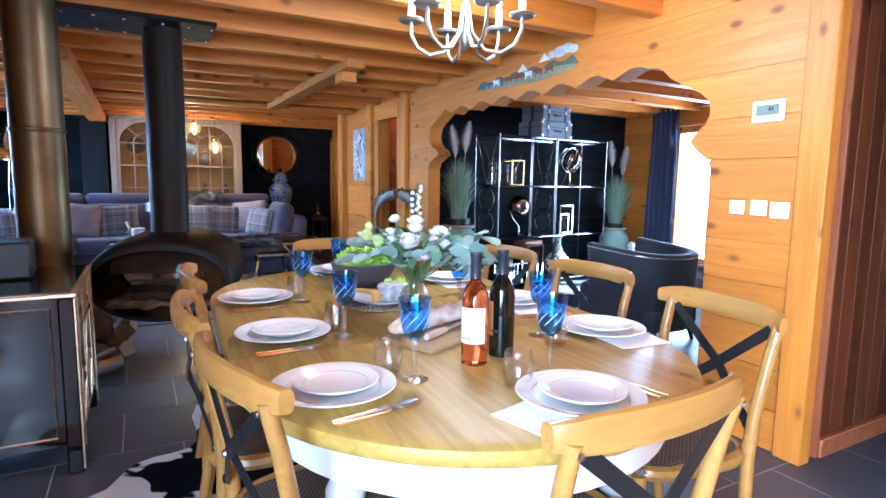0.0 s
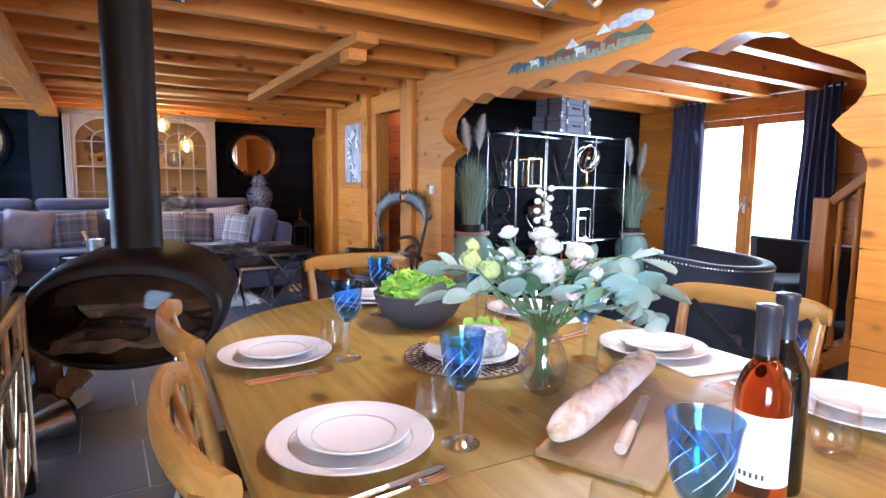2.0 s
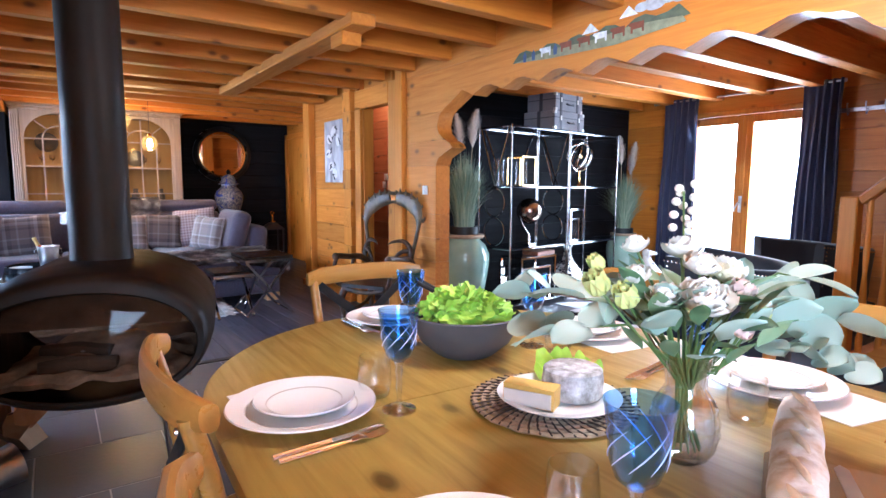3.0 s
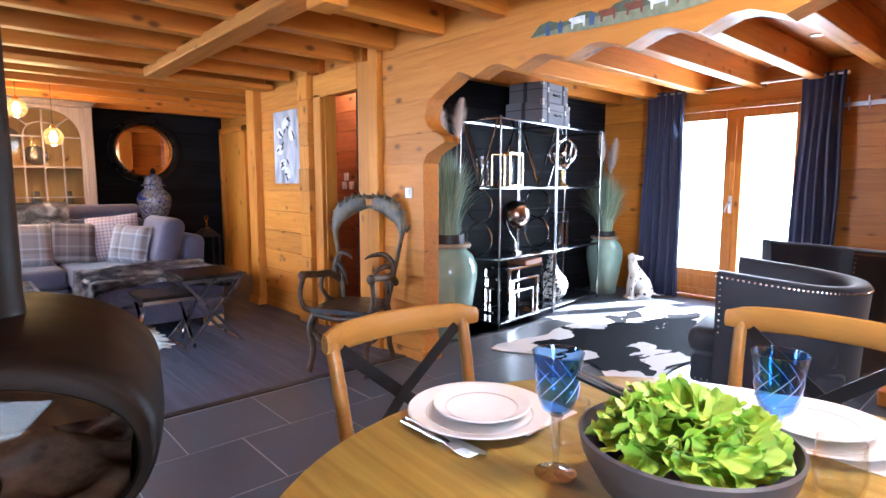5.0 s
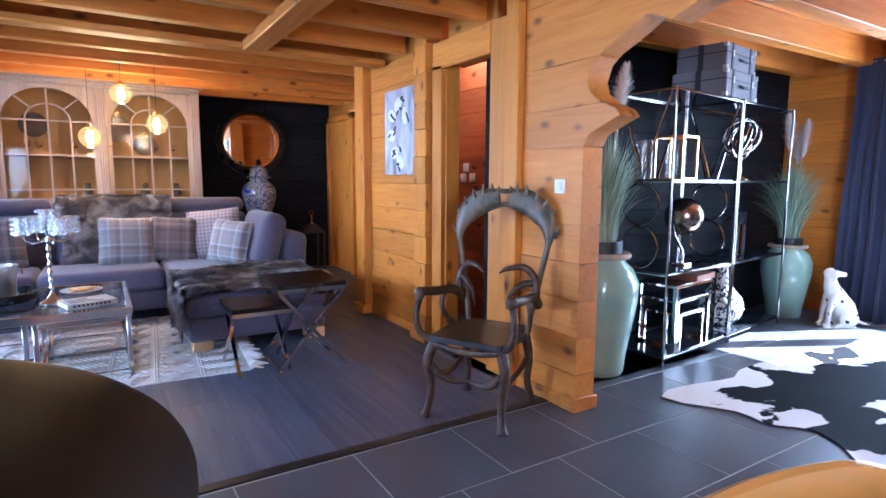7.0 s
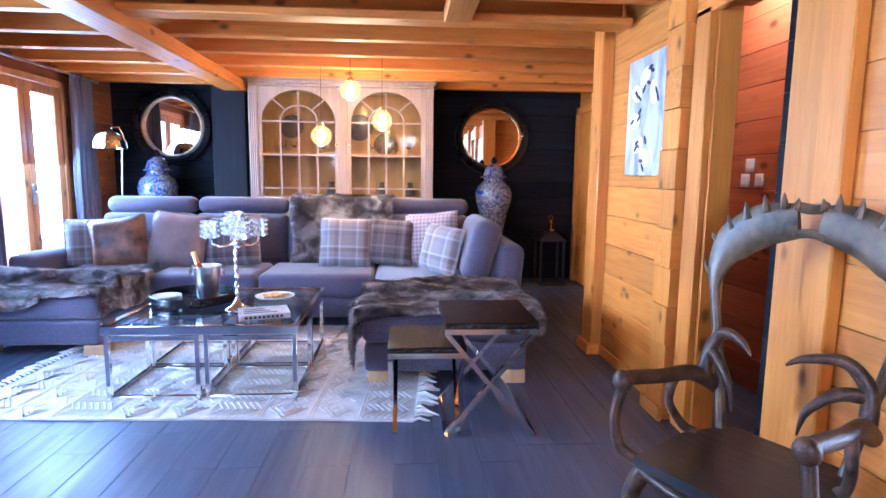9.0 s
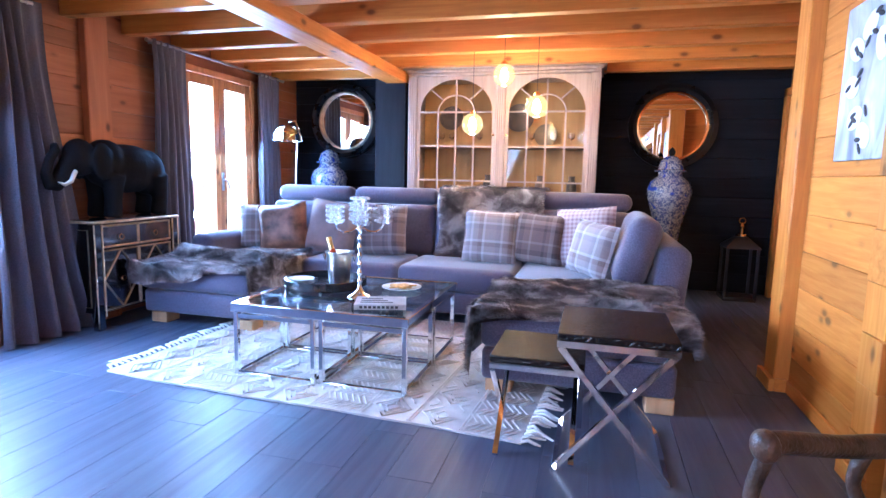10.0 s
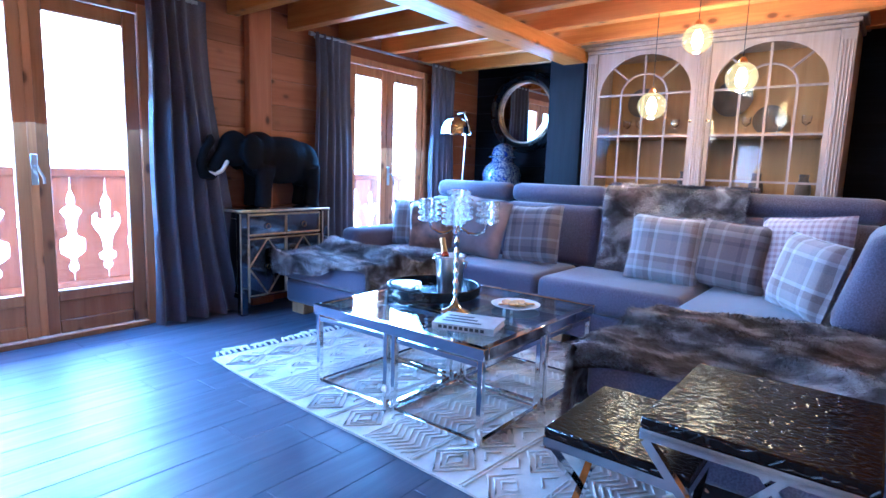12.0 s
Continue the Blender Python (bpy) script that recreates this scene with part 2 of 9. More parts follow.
SLATE = plain("slate_tile", (0.070, 0.074, 0.090), 0.40, 0, 0.25, 2.6, 0.25, 45)
SLATE.node_tree.nodes["Principled BSDF"].inputs["Specular IOR Level"].default_value = 0.42
GROUT = plain("grout", (0.36, 0.35, 0.34), 0.9, 0, 0.15, 8, 0.3)
PLANK = wood("dark_floor_plank", (0.056, 0.063, 0.096), (0.079, 0.088, 0.130), (0.108, 0.118, 0.165), 1, 0.40, False, 0.9, 0.1, 0.2)
PLANK.node_tree.nodes["Principled BSDF"].inputs["Specular IOR Level"].default_value = 0.36
THIN_GLASS = pane_glass("thin_clear_glass", (0.985, 0.99, 0.99), 0.07, 2.3)
STRIP = plain("black_threshold", (0.012, 0.012, 0.013), 0.4)
WINDOW_WOOD = wood("window_wood", (0.30, 0.10, 0.028), (0.48, 0.19, 0.055), (0.60, 0.28, 0.10), 2, 0.4)
CLEAR = pane_glass("clear_pane")
CHROME = base("chrome", (0.78, 0.77, 0.75), 0.07, 1.0)[0]
STEEL = plain("brushed_steel", (0.55, 0.55, 0.54), 0.3, 1.0, 0.08, 20)
BRASS = plain("brass", (0.70, 0.48, 0.20), 0.22, 1.0, 0.12, 10)
GOLD = base("gold", (0.85, 0.58, 0.25), 0.16, 1.0)[0]
BLACK_METAL = plain("black_metal", (0.012, 0.012, 0.013), 0.42, 0.0, 0.2, 9, 0.1)
WHITE_PLASTIC = plain("white_plastic", (0.78, 0.77, 0.74), 0.35, 0, 0.03)
SOFA = cloth("sofa_cloth", (0.062, 0.053, 0.086), (0.150, 0.130, 0.190))
CURTAIN = cloth("curtain_cloth", (0.012, 0.018, 0.060), (0.028, 0.038, 0.105), 0.75, 300, 0.35, 0.2)
GREY_CURTAIN = cloth("grey_curtain_cloth", (0.080, 0.066, 0.082), (0.145, 0.122, 0.148), 0.75, 300, 0.35, 0.2)
VELVET = cloth("black_velvet", (0.006, 0.006, 0.012), (0.012, 0.012, 0.022), 0.7, 600, 0.25, 0.1)
MIRROR = base("mirror", (0.92, 0.92, 0.92), 0.01, 1.0)[0]

# ---------------------------------------------------------------- the house
WALL = 2.93          # face of the log wall beside the path
LEFT = -1.80         # face of the window wall
FAR = 11.25          # face of the black wall
CEIL = 2.42
SEAM = 5.83          # where tiles meet planks


def boards(parent, axis, fixed, thick, lo, hi, z0, z1, material, course=0.2, name="log"):
    """A wall of horizontal logs with sunk joints. axis: the way that the wall runs. thick < 0 goes to the other side."""
    z = z0
    while z < z1 - 0.01:
        top = min(z + course, z1)
        a, b = sorted((fixed, fixed + thick))
        if axis == "y":
            p = Build().box((a, lo, z), (b, hi, top), 0.0045)
        else:
            p = Build().box((lo, a, z), (hi, b, top), 0.0045)
        part(name, p, material, parent)
        z = top


# floors
floor = thing("floor", "dark slate-grey floor tiles with pale joints", "floor", kind="structure")
part("joints", Build().box((-1.94, -2.2, -0.12), (6.8, SEAM - 0.03, -0.0015)), GROUT, floor)
plank_floor = thing("floor", "dark blue-grey wooden plank floor", "floor", kind="structure")
part("subfloor", Build().box((-1.9, SEAM + 0.03, -0.12), (4.6, 11.5, -0.003)), PLANK, plank_floor)
whole("trim", Build().box((-1.8, SEAM - 0.03, -0.05), (2.96, SEAM + 0.03, 0.006), 0.003), STRIP, "black threshold strip between tiles and planks", "threshold", kind="structure")

# log wall with the carved arch
wall_arch = thing("wall_east", "honey-coloured pine log wall with a carved arch", "wall", kind="structure")
T = 0.14
LEFT_EDGE = [(0.0, 5.615), (1.40, 5.615), (1.46, 5.580), (1.50, 5.480), (1.535, 5.390), (1.57, 5.420), (1.61, 5.510), (1.66, 5.580), (1.72, 5.600), (1.80, 5.570), (1.86, 5.490), (1.90, 5.380), (1.93, 5.240)]
RIGHT_EDGE = [(0.0, 2.375), (1.34, 2.375), (1.40, 2.40), (1.45, 2.47), (1.50, 2.515), (1.54, 2.48), (1.58, 2.43), (1.64, 2.40), (1.70, 2.41), (1.75, 2.47), (1.80, 2.57), (1.85, 2.66), (1.91, 2.72)]


def edge_at(edge, z):
    return float(np.interp(z, [e[0] for e in edge], [e[1] for e in edge]))


LOW = 1.83
for edge, far, name in ((LEFT_EDGE, 6.20, "log"), (RIGHT_EDGE, 1.93, "log")):
    z = 0.0
    while z < LOW - 0.01:
        top = min(z + 0.2, LOW)
        if LOW - top < 0.1:
            top = LOW
        cuts = [z] + [e[0] for e in edge if z < e[0] < top] + [top]
        inset = 0.008 if far > edge[0][1] else -0.008
        sunk = [(edge_at(edge, c) + inset, c) for c in cuts] + [(far - inset * 0.3, top), (far - inset * 0.3, z)]
        part("log_core", Build().prism(sunk, "x", WALL + 0.012, WALL + T - 0.012), PINE_Y, wall_arch)
        cuts = [z + 0.0028] + cuts[1:-1] + [top - 0.0028]
        outline = [(edge_at(edge, c), c) for c in cuts] + [(far, top - 0.0028), (far, z + 0.0028)]
        part(name, Build().prism(outline, "x", WALL, WALL + T), PINE_Y, wall_arch)
        z = top
# carved beam over the arch
low = [(1.93, LOW), (edge_at(RIGHT_EDGE, LOW), LOW), (2.66, 1.85), (2.72, 1.905), (2.76, 1.925)]
for i in range(7):
    y0 = 2.76 + i * 0.34
    low += [(y0 + 0.06, 1.93), (y0 + 0.13, 1.955), (y0 + 0.20, 1.955), (y0 + 0.27, 1.93), (y0 + 0.34, 1.905)]
low += [(5.19, 1.93), (5.27, 1.96), (5.34, 1.92), (5.42, 1.885), (5.51, 1.845), (5.53, LOW), (6.20, LOW)]
low = sorted(set(low))
part("carved_beam", Build().prism(low + [(6.20, 2.16), (1.93, 2.16)], "x", WALL, WALL + T), PINE_Y, wall_arch)
part("log", Build().box((WALL, 1.93, 2.16), (WALL + T, 6.20, CEIL), 0.005), PINE_Y, wall_arch)
part("foot_block", Build().box((WALL - 0.02, 5.60, 0), (WALL + T + 0.02, 5.72, 0.075), 0.005), PINE_Y, wall_arch)
part("baseboard", Build().box((WALL - 0.018, 5.72, 0), (WALL, 6.19, 0.07), 0.004), PINE_Y, wall_arch)
# near doorway beside the thermostat
part("door_post", Build().box((WALL - 0.03, 1.80, 0), (WALL + 0.05, 1.93, CEIL), 0.006), PINE_Z, wall_arch)
# Both in redder wood, which puts the shade of the post's side into colour.
part("door_stop", Build().box((WALL + 0.05, 1.83, 0), (WALL + T - 0.012, 1.93, CEIL), 0.004), RED_Z, wall_arch)
part("door_casing", Build().box((WALL + T - 0.012, 1.81, 0), (WALL + T + 0.006, 1.93, CEIL), 0.003), RED_Z, wall_arch)
part("door_post", Build().box((WALL - 0.02, 0.78, 0), (WALL + T + 0.02, 0.93, CEIL), 0.006), PINE_Z, wall_arch)
part("door_lintel", Build().box((WALL, 0.93, 2.06), (WALL + T, 1.78, CEIL), 0.006), PINE_Y, wall_arch)
boards(wall_arch, "y", WALL, T, -2.2, 0.78, 0, CEIL, PINE_Y)

# far doorway and the wall with the picture
wall_far_east = thing("wall_east", "pine log wall with a doorway and posts", "wall", kind="structure")
BACK_WALL = WALL + 0.035
boards(wall_far_east, "y", BACK_WALL, T, 7.12, 8.26, 0, CEIL, PINE_Y)
part("lintel_log", Build().box((BACK_WALL, 6.40, 2.02), (BACK_WALL + T, 6.96, CEIL), 0.006), PINE_Y, wall_far_east)
part("post", Build().box((2.89, 8.26, 0), (3.10, 8.45, CEIL), 0.008), PINE_Z, wall_far_east)
for k in range(12):
    # ends of the crossing logs, each a little out of line
    z = k * 0.2
    part("log_end", Build().box((2.893 + 0.006 * (k % 2), 7.15, z + 0.001), (BACK_WALL, 7.335 - 0.008 * (k % 3), min(z + 0.1995, CEIL)), 0.003), PINE_Z if k % 4 else PINE_X, wall_far_east)
part("post", Build().box((2.88, 6.08, 0), (2.93, 6.20, CEIL), 0.006), PINE_Z, wall_far_east)
part("baseboard", Build().box((BACK_WALL - 0.016, 7.345, 0), (BACK_WALL, 8.24, 0.075), 0.004), PINE_Y, wall_far_east)
part("post_foot", Build().box((2.86, 8.235, 0), (2.89, 8.475, 0.075), 0.004).box((2.89, 8.235, 0), (2.955, 8.26, 0.075), 0.004), PINE_Y, wall_far_east)
part("post_foot", Build().box((2.87, 7.13, 0), (2.893, 7.35, 0.075), 0.004), PINE_Y, wall_far_east)
door_frame = thing("door_frame", "pale pine door frame round an open doorway", "door frame", kind="structure")
part("jamb", Build().box((2.93, 6.985, 0), (2.965, 7.115, 2.03), 0.005), PINE_Z, door_frame)
part("reveal", Build().box((2.965, 6.97, 0), (3.075, 7.115, 2.03), 0.004), PINE_Z, door_frame)
part("jamb", Build().box((2.93, 6.205, 0), (3.075, 6.415, 2.19), 0.006), PINE_Z, door_frame)
part("head", Build().box((2.93, 6.42, 2.00), (2.97, 7.115, 2.19), 0.006), PINE_Y, door_frame)
part("sill", Build().box((2.985, 6.42, 0), (3.075, 6.965, 0.03), 0.004), PINE_Y, door_frame)

# hall behind the doorway
wall_hall = thing("wall_hall", "pine log wall of the hall behind the doorway", "wall", kind="structure")
boards(wall_hall, "y", 3.62, 0.1, 6.66, 8.3, 0, CEIL, RED_Y)
boards(wall_hall, "x", 8.24, 0.1, 3.12, 3.62, 0, CEIL, PINE_X)
# Lamp added out of view so that the hall shows lit through the doorway.
hall_fill = thing("ceiling_lamp", "small white glass ceiling lamp, added out of view to light the hall", "ceiling lamp", pose(3.35, 7.5, CEIL))
part("shade", Build().lathe([(0.0, -0.07), (0.06, -0.065), (0.09, -0.03), (0.095, 0.0), (0.0, 0.0)], seg=28), glow("lamp_glass", (1.0, 0.86, 0.66), 0.15), hall_fill)
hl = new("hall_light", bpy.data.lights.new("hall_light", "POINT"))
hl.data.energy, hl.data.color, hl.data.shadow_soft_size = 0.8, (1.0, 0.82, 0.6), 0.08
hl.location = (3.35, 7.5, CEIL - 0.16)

# passage beyond the corner post
wall_passage = thing("wall_passage", "pine panelled wall of the passage beside the black wall", "wall", kind="structure")
boards(wall_passage, "y", 3.68, 0.1, 8.35, FAR, 0, CEIL, PINE_Y)
for y0 in (9.15, 10.35):
    d = thing("door_2", "plain pine passage door in its frame", "door", kind="structure")
    part("leaf", Build().box((3.64, y0, 0.01), (3.68, y0 + 0.74, 2.0), 0.004), PINE_Z, d)
    for a, b in ((y0 - 0.09, y0), (y0 + 0.74, y0 + 0.83)):
        part("jamb", Build().box((3.61, a, 0), (3.68, b, 2.08), 0.005), PINE_Z, d)
    part("head", Build().box((3.61, y0 - 0.09, 2.0), (3.68, y0 + 0.83, 2.08), 0.005), PINE_Y, d)

# black boarded wall
wall_north = thing("wall_north", "black painted board wall", "wall", kind="structure")
boards(wall_north, "x", FAR, 0.12, LEFT - 0.1, 3.8, 0, CEIL, BLACK_X, 0.2, "board")
part("pilaster", Build().box((-0.42, 10.45, 0), (-0.085, FAR, 2.16), 0.006), BLACK_Z, wall_north)

# window wall
wall_west = thing("wall_west", "reddish pine log wall with two glazed balcony doors", "wall", kind="structure")
W1, W2 = (6.12, 7.46), (9.16, 10.30)
HEAD = 2.12
for lo, hi in ((4.2, W1[0]), (W1[1], W2[0]), (W2[1], FAR)):
    boards(wall_west, "y", LEFT, -0.14, lo, hi, 0, HEAD, RED_Y, 0.2)
boards(wall_west, "y", LEFT, -0.14, 4.2, FAR, HEAD, CEIL, RED_Y, 0.2)
part("post", Build().box((LEFT, 8.18, 0), (LEFT + 0.07, 8.38, CEIL), 0.008), RED_Z, wall_west)

# closing walls round and behind the dining end
wall_dining = thing("wall_west", "pine log wall behind the dining end", "wall", kind="structure")
# A gap is left out of view for the added dining lamp.
for lo, hi, a, b in ((-2.2, -1.8, 0, CEIL), (0.1, 4.34, 0, CEIL), (-1.8, 0.1, 0, 0.45), (-1.8, 0.1, 2.05, CEIL)):
    boards(wall_dining, "y", -0.95, -0.14, lo, hi, a, b, PINE_Y)
boards(wall_dining, "x", 4.2, 0.14, -1.8, -0.95, 0, CEIL, PINE_X)
wall_south = thing("wall_south", "pine log wall behind the camera", "wall", kind="structure")
boards(wall_south, "x", -2.2, -0.14, -1.1, 3.2, 0, CEIL, PINE_X)
terrace = thing("terrace", "pale stone terrace outside the alcove door", "terrace", kind="structure")
PALE_STONE = plain("pale_stone", (0.72, 0.72, 0.70), 0.8, 0, 0.15, 3, 0.3)
part("slab", Build().box((6.82, 0.0, -0.2), (11.0, 9.0, -0.04)), PALE_STONE, terrace)
# Glowing sheets added outdoors to whiten the windows and bring in more light.
OUTDOOR_GLOW = glow("bright_haze", (0.93, 0.97, 1.0), 0.5)
whole("backdrop", Build().box((-75, -80, -3.0), (-74.8, 160, 130)), OUTDOOR_GLOW, "glowing white sheet standing in for the bright sky beyond the balcony", "backdrop", kind="structure")
whole("backdrop", Build().box((75, -40, -3.0), (75.2, 60, 40)), OUTDOOR_GLOW, "glowing white sheet standing in for the bright distance beyond the terrace", "backdrop", kind="structure")
ground = whole("ground", Build().box((-900, -900, -3.4), (900, 900, -3.0)), plain("snowy_ground", (0.62, 0.63, 0.64), 0.9, 0, 0.15, 0.05, 0.2), "pale ground far below the balcony", "ground", kind="structure")

# alcove
ALC = 6.55
wall_alcove = thing("wall_alcove", "pine log wall of the alcove with a glazed door", "wall", kind="structure")
DY = (4.30, 5.72)
boards(wall_alcove, "y", 6.66, 0.14, DY[1], 6.9, 0, CEIL, PINE_Y)
boards(wall_alcove, "y", 6.66, 0.14, 1.2, DY[0], 0, CEIL, PINE_Y)
boards(wall_alcove, "y", 6.66, 0.14, DY[0], DY[1], 2.10, CEIL, PINE_Y)
wall_shelf = thing("wall_alcove", "black painted board wall behind the shelf unit", "wall", kind="structure")
boards(wall_shelf, "x", ALC, 0.1, 3.07, 6.66, 0, CEIL, BLACK_X, 0.2, "board")
wall_alcove_near = thing("wall_alcove", "pine log wall beside the stairs", "wall", kind="structure")
boards(wall_alcove_near, "x", 1.4, -0.1, 3.07, 6.66, 0, CEIL, PINE_X)
# small room beyond the near doorway
wall_store = thing("wall_store", "red-brown pine boards of the room beyond the near doorway", "wall", kind="structure")
# Red-brown boards, darkened further for the weak light beyond the doorway.
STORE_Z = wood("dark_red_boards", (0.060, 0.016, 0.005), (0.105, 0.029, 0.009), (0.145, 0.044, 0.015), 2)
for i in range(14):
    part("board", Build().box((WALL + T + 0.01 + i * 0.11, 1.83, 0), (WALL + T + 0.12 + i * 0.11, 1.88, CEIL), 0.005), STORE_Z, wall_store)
part("skirting", Build().box((WALL + T + 0.01, 1.80, 0), (4.6, 1.83, 0.09), 0.004), RED_Y, wall_store)
boards(wall_store, "y", 4.62, 0.1, -0.4, 1.85, 0, CEIL, RED_Y)

# ceiling boards and beams
ceiling = Build()
for i in range(70):
    y = -2.2 + i * 0.2
    ceiling.box((-1.95, y, CEIL), (6.8, y + 0.197, CEIL + 0.03))
ceiling.box((-3.6, -2.4, CEIL + 0.03), (7.0, 11.6, CEIL + 0.08))
whole("ceiling", ceiling, PINE_X, "pine board ceiling", "ceiling", kind="structure")

joist = Build().box((-1.8, -0.045, 0), (WALL, 0.045, 0.215), 0.006).mesh("joist", PINE_X)
long_joist = Build().box((-1.8, -0.045, 0), (3.68, 0.045, 0.215), 0.006).mesh("joist", PINE_X)
joists = thing("ceiling_joists", "honey-coloured pine ceiling joists", "beam", kind="structure")
for k in range(-10, 14):
    y = 3.85 + k * 0.53
    if y > 11.15:
        break
    ob = new("joist", joist if y < 8.1 else long_joist)
    ob.location = (0, y, 2.205)
    ob.parent = joists
alcove_joist = Build().box((WALL + T, -0.06, 0), (6.66, 0.06, 0.2), 0.006).mesh("joist", PINE_X)
for k in range(9):
    ob = new("joist", alcove_joist)
    ob.location = (0, 2.15 + k * 0.53, 2.22)
    ob.parent = joists
beams = thing("ceiling_beams", "heavy pine main beams under the joists", "beam", kind="structure")
part("beam", Build().box((1.785, 4.79, 2.15), (1.945, 7.86, 2.225), 0.008), PINE_Y, beams)
part("beam", Build().box((-0.30, 5.4, 2.10), (-0.08, 11.2, 2.21), 0.01), PINE_Y, beams)
part("beam", Build().box((-0.08, 7.87, 2.165), (2.93, 8.03, 2.215), 0.008), PINE_X, beams)
part("stub", Build().box((1.80, 4.95, 2.07), (1.93, 5.12, 2.15), 0.006), PINE_Y, beams)

# ---------------------------------------------------------------- windows and balcony
def french_door(name, axis_x, y0, y1, z1, inward, label, outside_panel=0.28, timber=None):
    """Two glazed leaves in a frame, in a wall that runs along y. inward: +1 when the room is on the +x side."""
    d = thing(name, label, "balcony door", kind="structure")
    timber = timber or WINDOW_WOOD
    xa, xb = sorted((axis_x, axis_x - 0.07 * inward))
    fr = 0.06
    for a, b in ((y0, y0 + fr), (y1 - fr, y1)):
        part("frame", Build().box((xa, a, 0.0), (xb, b, z1), 0.005), timber, d)
    part("frame", Build().box((xa, y0 + fr, z1 - fr), (xb, y1 - fr, z1), 0.005), timber, d)
    part("window_sill", Build().box((xa - 0.02, y0 + fr, 0.0), (xb + 0.02, y1 - fr, 0.035), 0.005), timber, d)
    mid = (y0 + y1) / 2
    la, lb = xa + 0.012, xb - 0.012
    for a, b in ((y0 + fr + 0.004, mid - 0.003), (mid + 0.003, y1 - fr - 0.004)):
        leaf = part("leaf", Build().box((la, a, 0.04), (lb, a + 0.085, z1 - fr - 0.004), 0.006).box((la, b - 0.085, 0.04), (lb, b, z1 - fr - 0.004), 0.006)
                    .box((la, a + 0.085, z1 - fr - 0.095), (lb, b - 0.085, z1 - fr - 0.004), 0.006).box((la, a + 0.085, 0.04), (lb, b - 0.085, 0.12), 0.006)
                    .box((la, a + 0.085, outside_panel - 0.04), (lb, b - 0.085, outside_panel + 0.03), 0.006).box((la + 0.012, a + 0.085, 0.12), (lb - 0.012, b - 0.085, outside_panel - 0.04), 0.004), timber, d)
        pane = part("pane", Build().box((axis_x - 0.039 * inward, a + 0.085, outside_panel + 0.03), (axis_x - 0.033 * inward, b - 0.085, z1 - fr - 0.095)) if inward < 0 else
                    Build().box((axis_x - 0.039, a + 0.085, outside_panel + 0.03), (axis_x - 0.033, b - 0.085, z1 - fr - 0.095)), CLEAR, leaf)
        pane.visible_shadow = False
    part("meeting_strip", Build().box((la - 0.006, mid - 0.022, 0.045), (lb + 0.006, mid + 0.022, z1 - fr - 0.006), 0.003), timber, d)
    hx = xb if inward > 0 else xa
    s = inward
    hd = part("handle", Build().box((min(hx, hx + 0.008 * s), mid - 0.018, 0.96), (max(hx, hx + 0.008 * s), mid + 0.018, 1.14), 0.003)
              .tube([(hx + 0.01 * s, mid, 1.07), (hx + 0.05 * s, mid, 1.07), (hx + 0.055 * s, mid + 0.03, 1.0), (hx + 0.055 * s, mid + 0.03, 0.97)], 0.008), STEEL, d, "steel door handle")
    return d


french_door("window_1", LEFT + 0.03, W1[0], W1[1], HEAD, 1, "two-leaf glazed wooden balcony door")
french_door("window_2", LEFT + 0.03, W2[0], W2[1], HEAD, 1, "two-leaf glazed wooden balcony door")

balcony = thing("balcony", "wooden balcony deck outside the living room", "balcony", kind="structure")
for i in range(9):
    part("deck_board", Build().box((-3.05, 4.0, -0.16), (-2.0, 4.9, -0.13)).turn(Matrix.Translation((0, i * 0.9, 0))), RED_Y, balcony)
# Red-brown wood, paled in colour for the glare through the windows.
RAIL_Y = wood("washed_red_rail", (0.19, 0.105, 0.072), (0.26, 0.155, 0.110), (0.33, 0.205, 0.150), 1)
RAIL_Z = wood("washed_red_board", (0.19, 0.105, 0.072), (0.26, 0.155, 0.110), (0.33, 0.205, 0.150), 2)
railing = thing("balcony_railing", "carved red-brown wooden balcony railing with cut-out boards", "railing", kind="structure")
part("handrail", Build().box((-2.86, 4.0, 0.98), (-2.72, 12.0, 1.05), 0.012), RAIL_Y, railing)
part("lower_rail", Build().box((-2.83, 4.0, 0.10), (-2.75, 12.0, 0.17), 0.008), RAIL_Y, railing)
# half-widths of the two cut-out figures, from the foot upwards
FIG_A = [(0.0, 0.005), (0.02, 0.03), (0.05, 0.035), (0.08, 0.02), (0.11, 0.02), (0.13, 0.05), (0.16, 0.085), (0.22, 0.09), (0.26, 0.085), (0.28, 0.04), (0.32, 0.025), (0.36, 0.035), (0.42, 0.04), (0.45, 0.06), (0.48, 0.075), (0.50, 0.06), (0.52, 0.025), (0.56, 0.03), (0.60, 0.022), (0.64, 0.006)]
FIG_B = [(0.0, 0.005), (0.02, 0.03), (0.05, 0.035), (0.07, 0.022), (0.09, 0.06), (0.13, 0.065), (0.15, 0.03), (0.22, 0.035), (0.28, 0.05), (0.33, 0.085), (0.38, 0.108), (0.44, 0.10), (0.465, 0.07), (0.45, 0.06), (0.42, 0.065), (0.40, 0.03), (0.47, 0.028), (0.53, 0.04), (0.57, 0.03), (0.60, 0.012), (0.64, 0.006)]
PITCH = 0.245
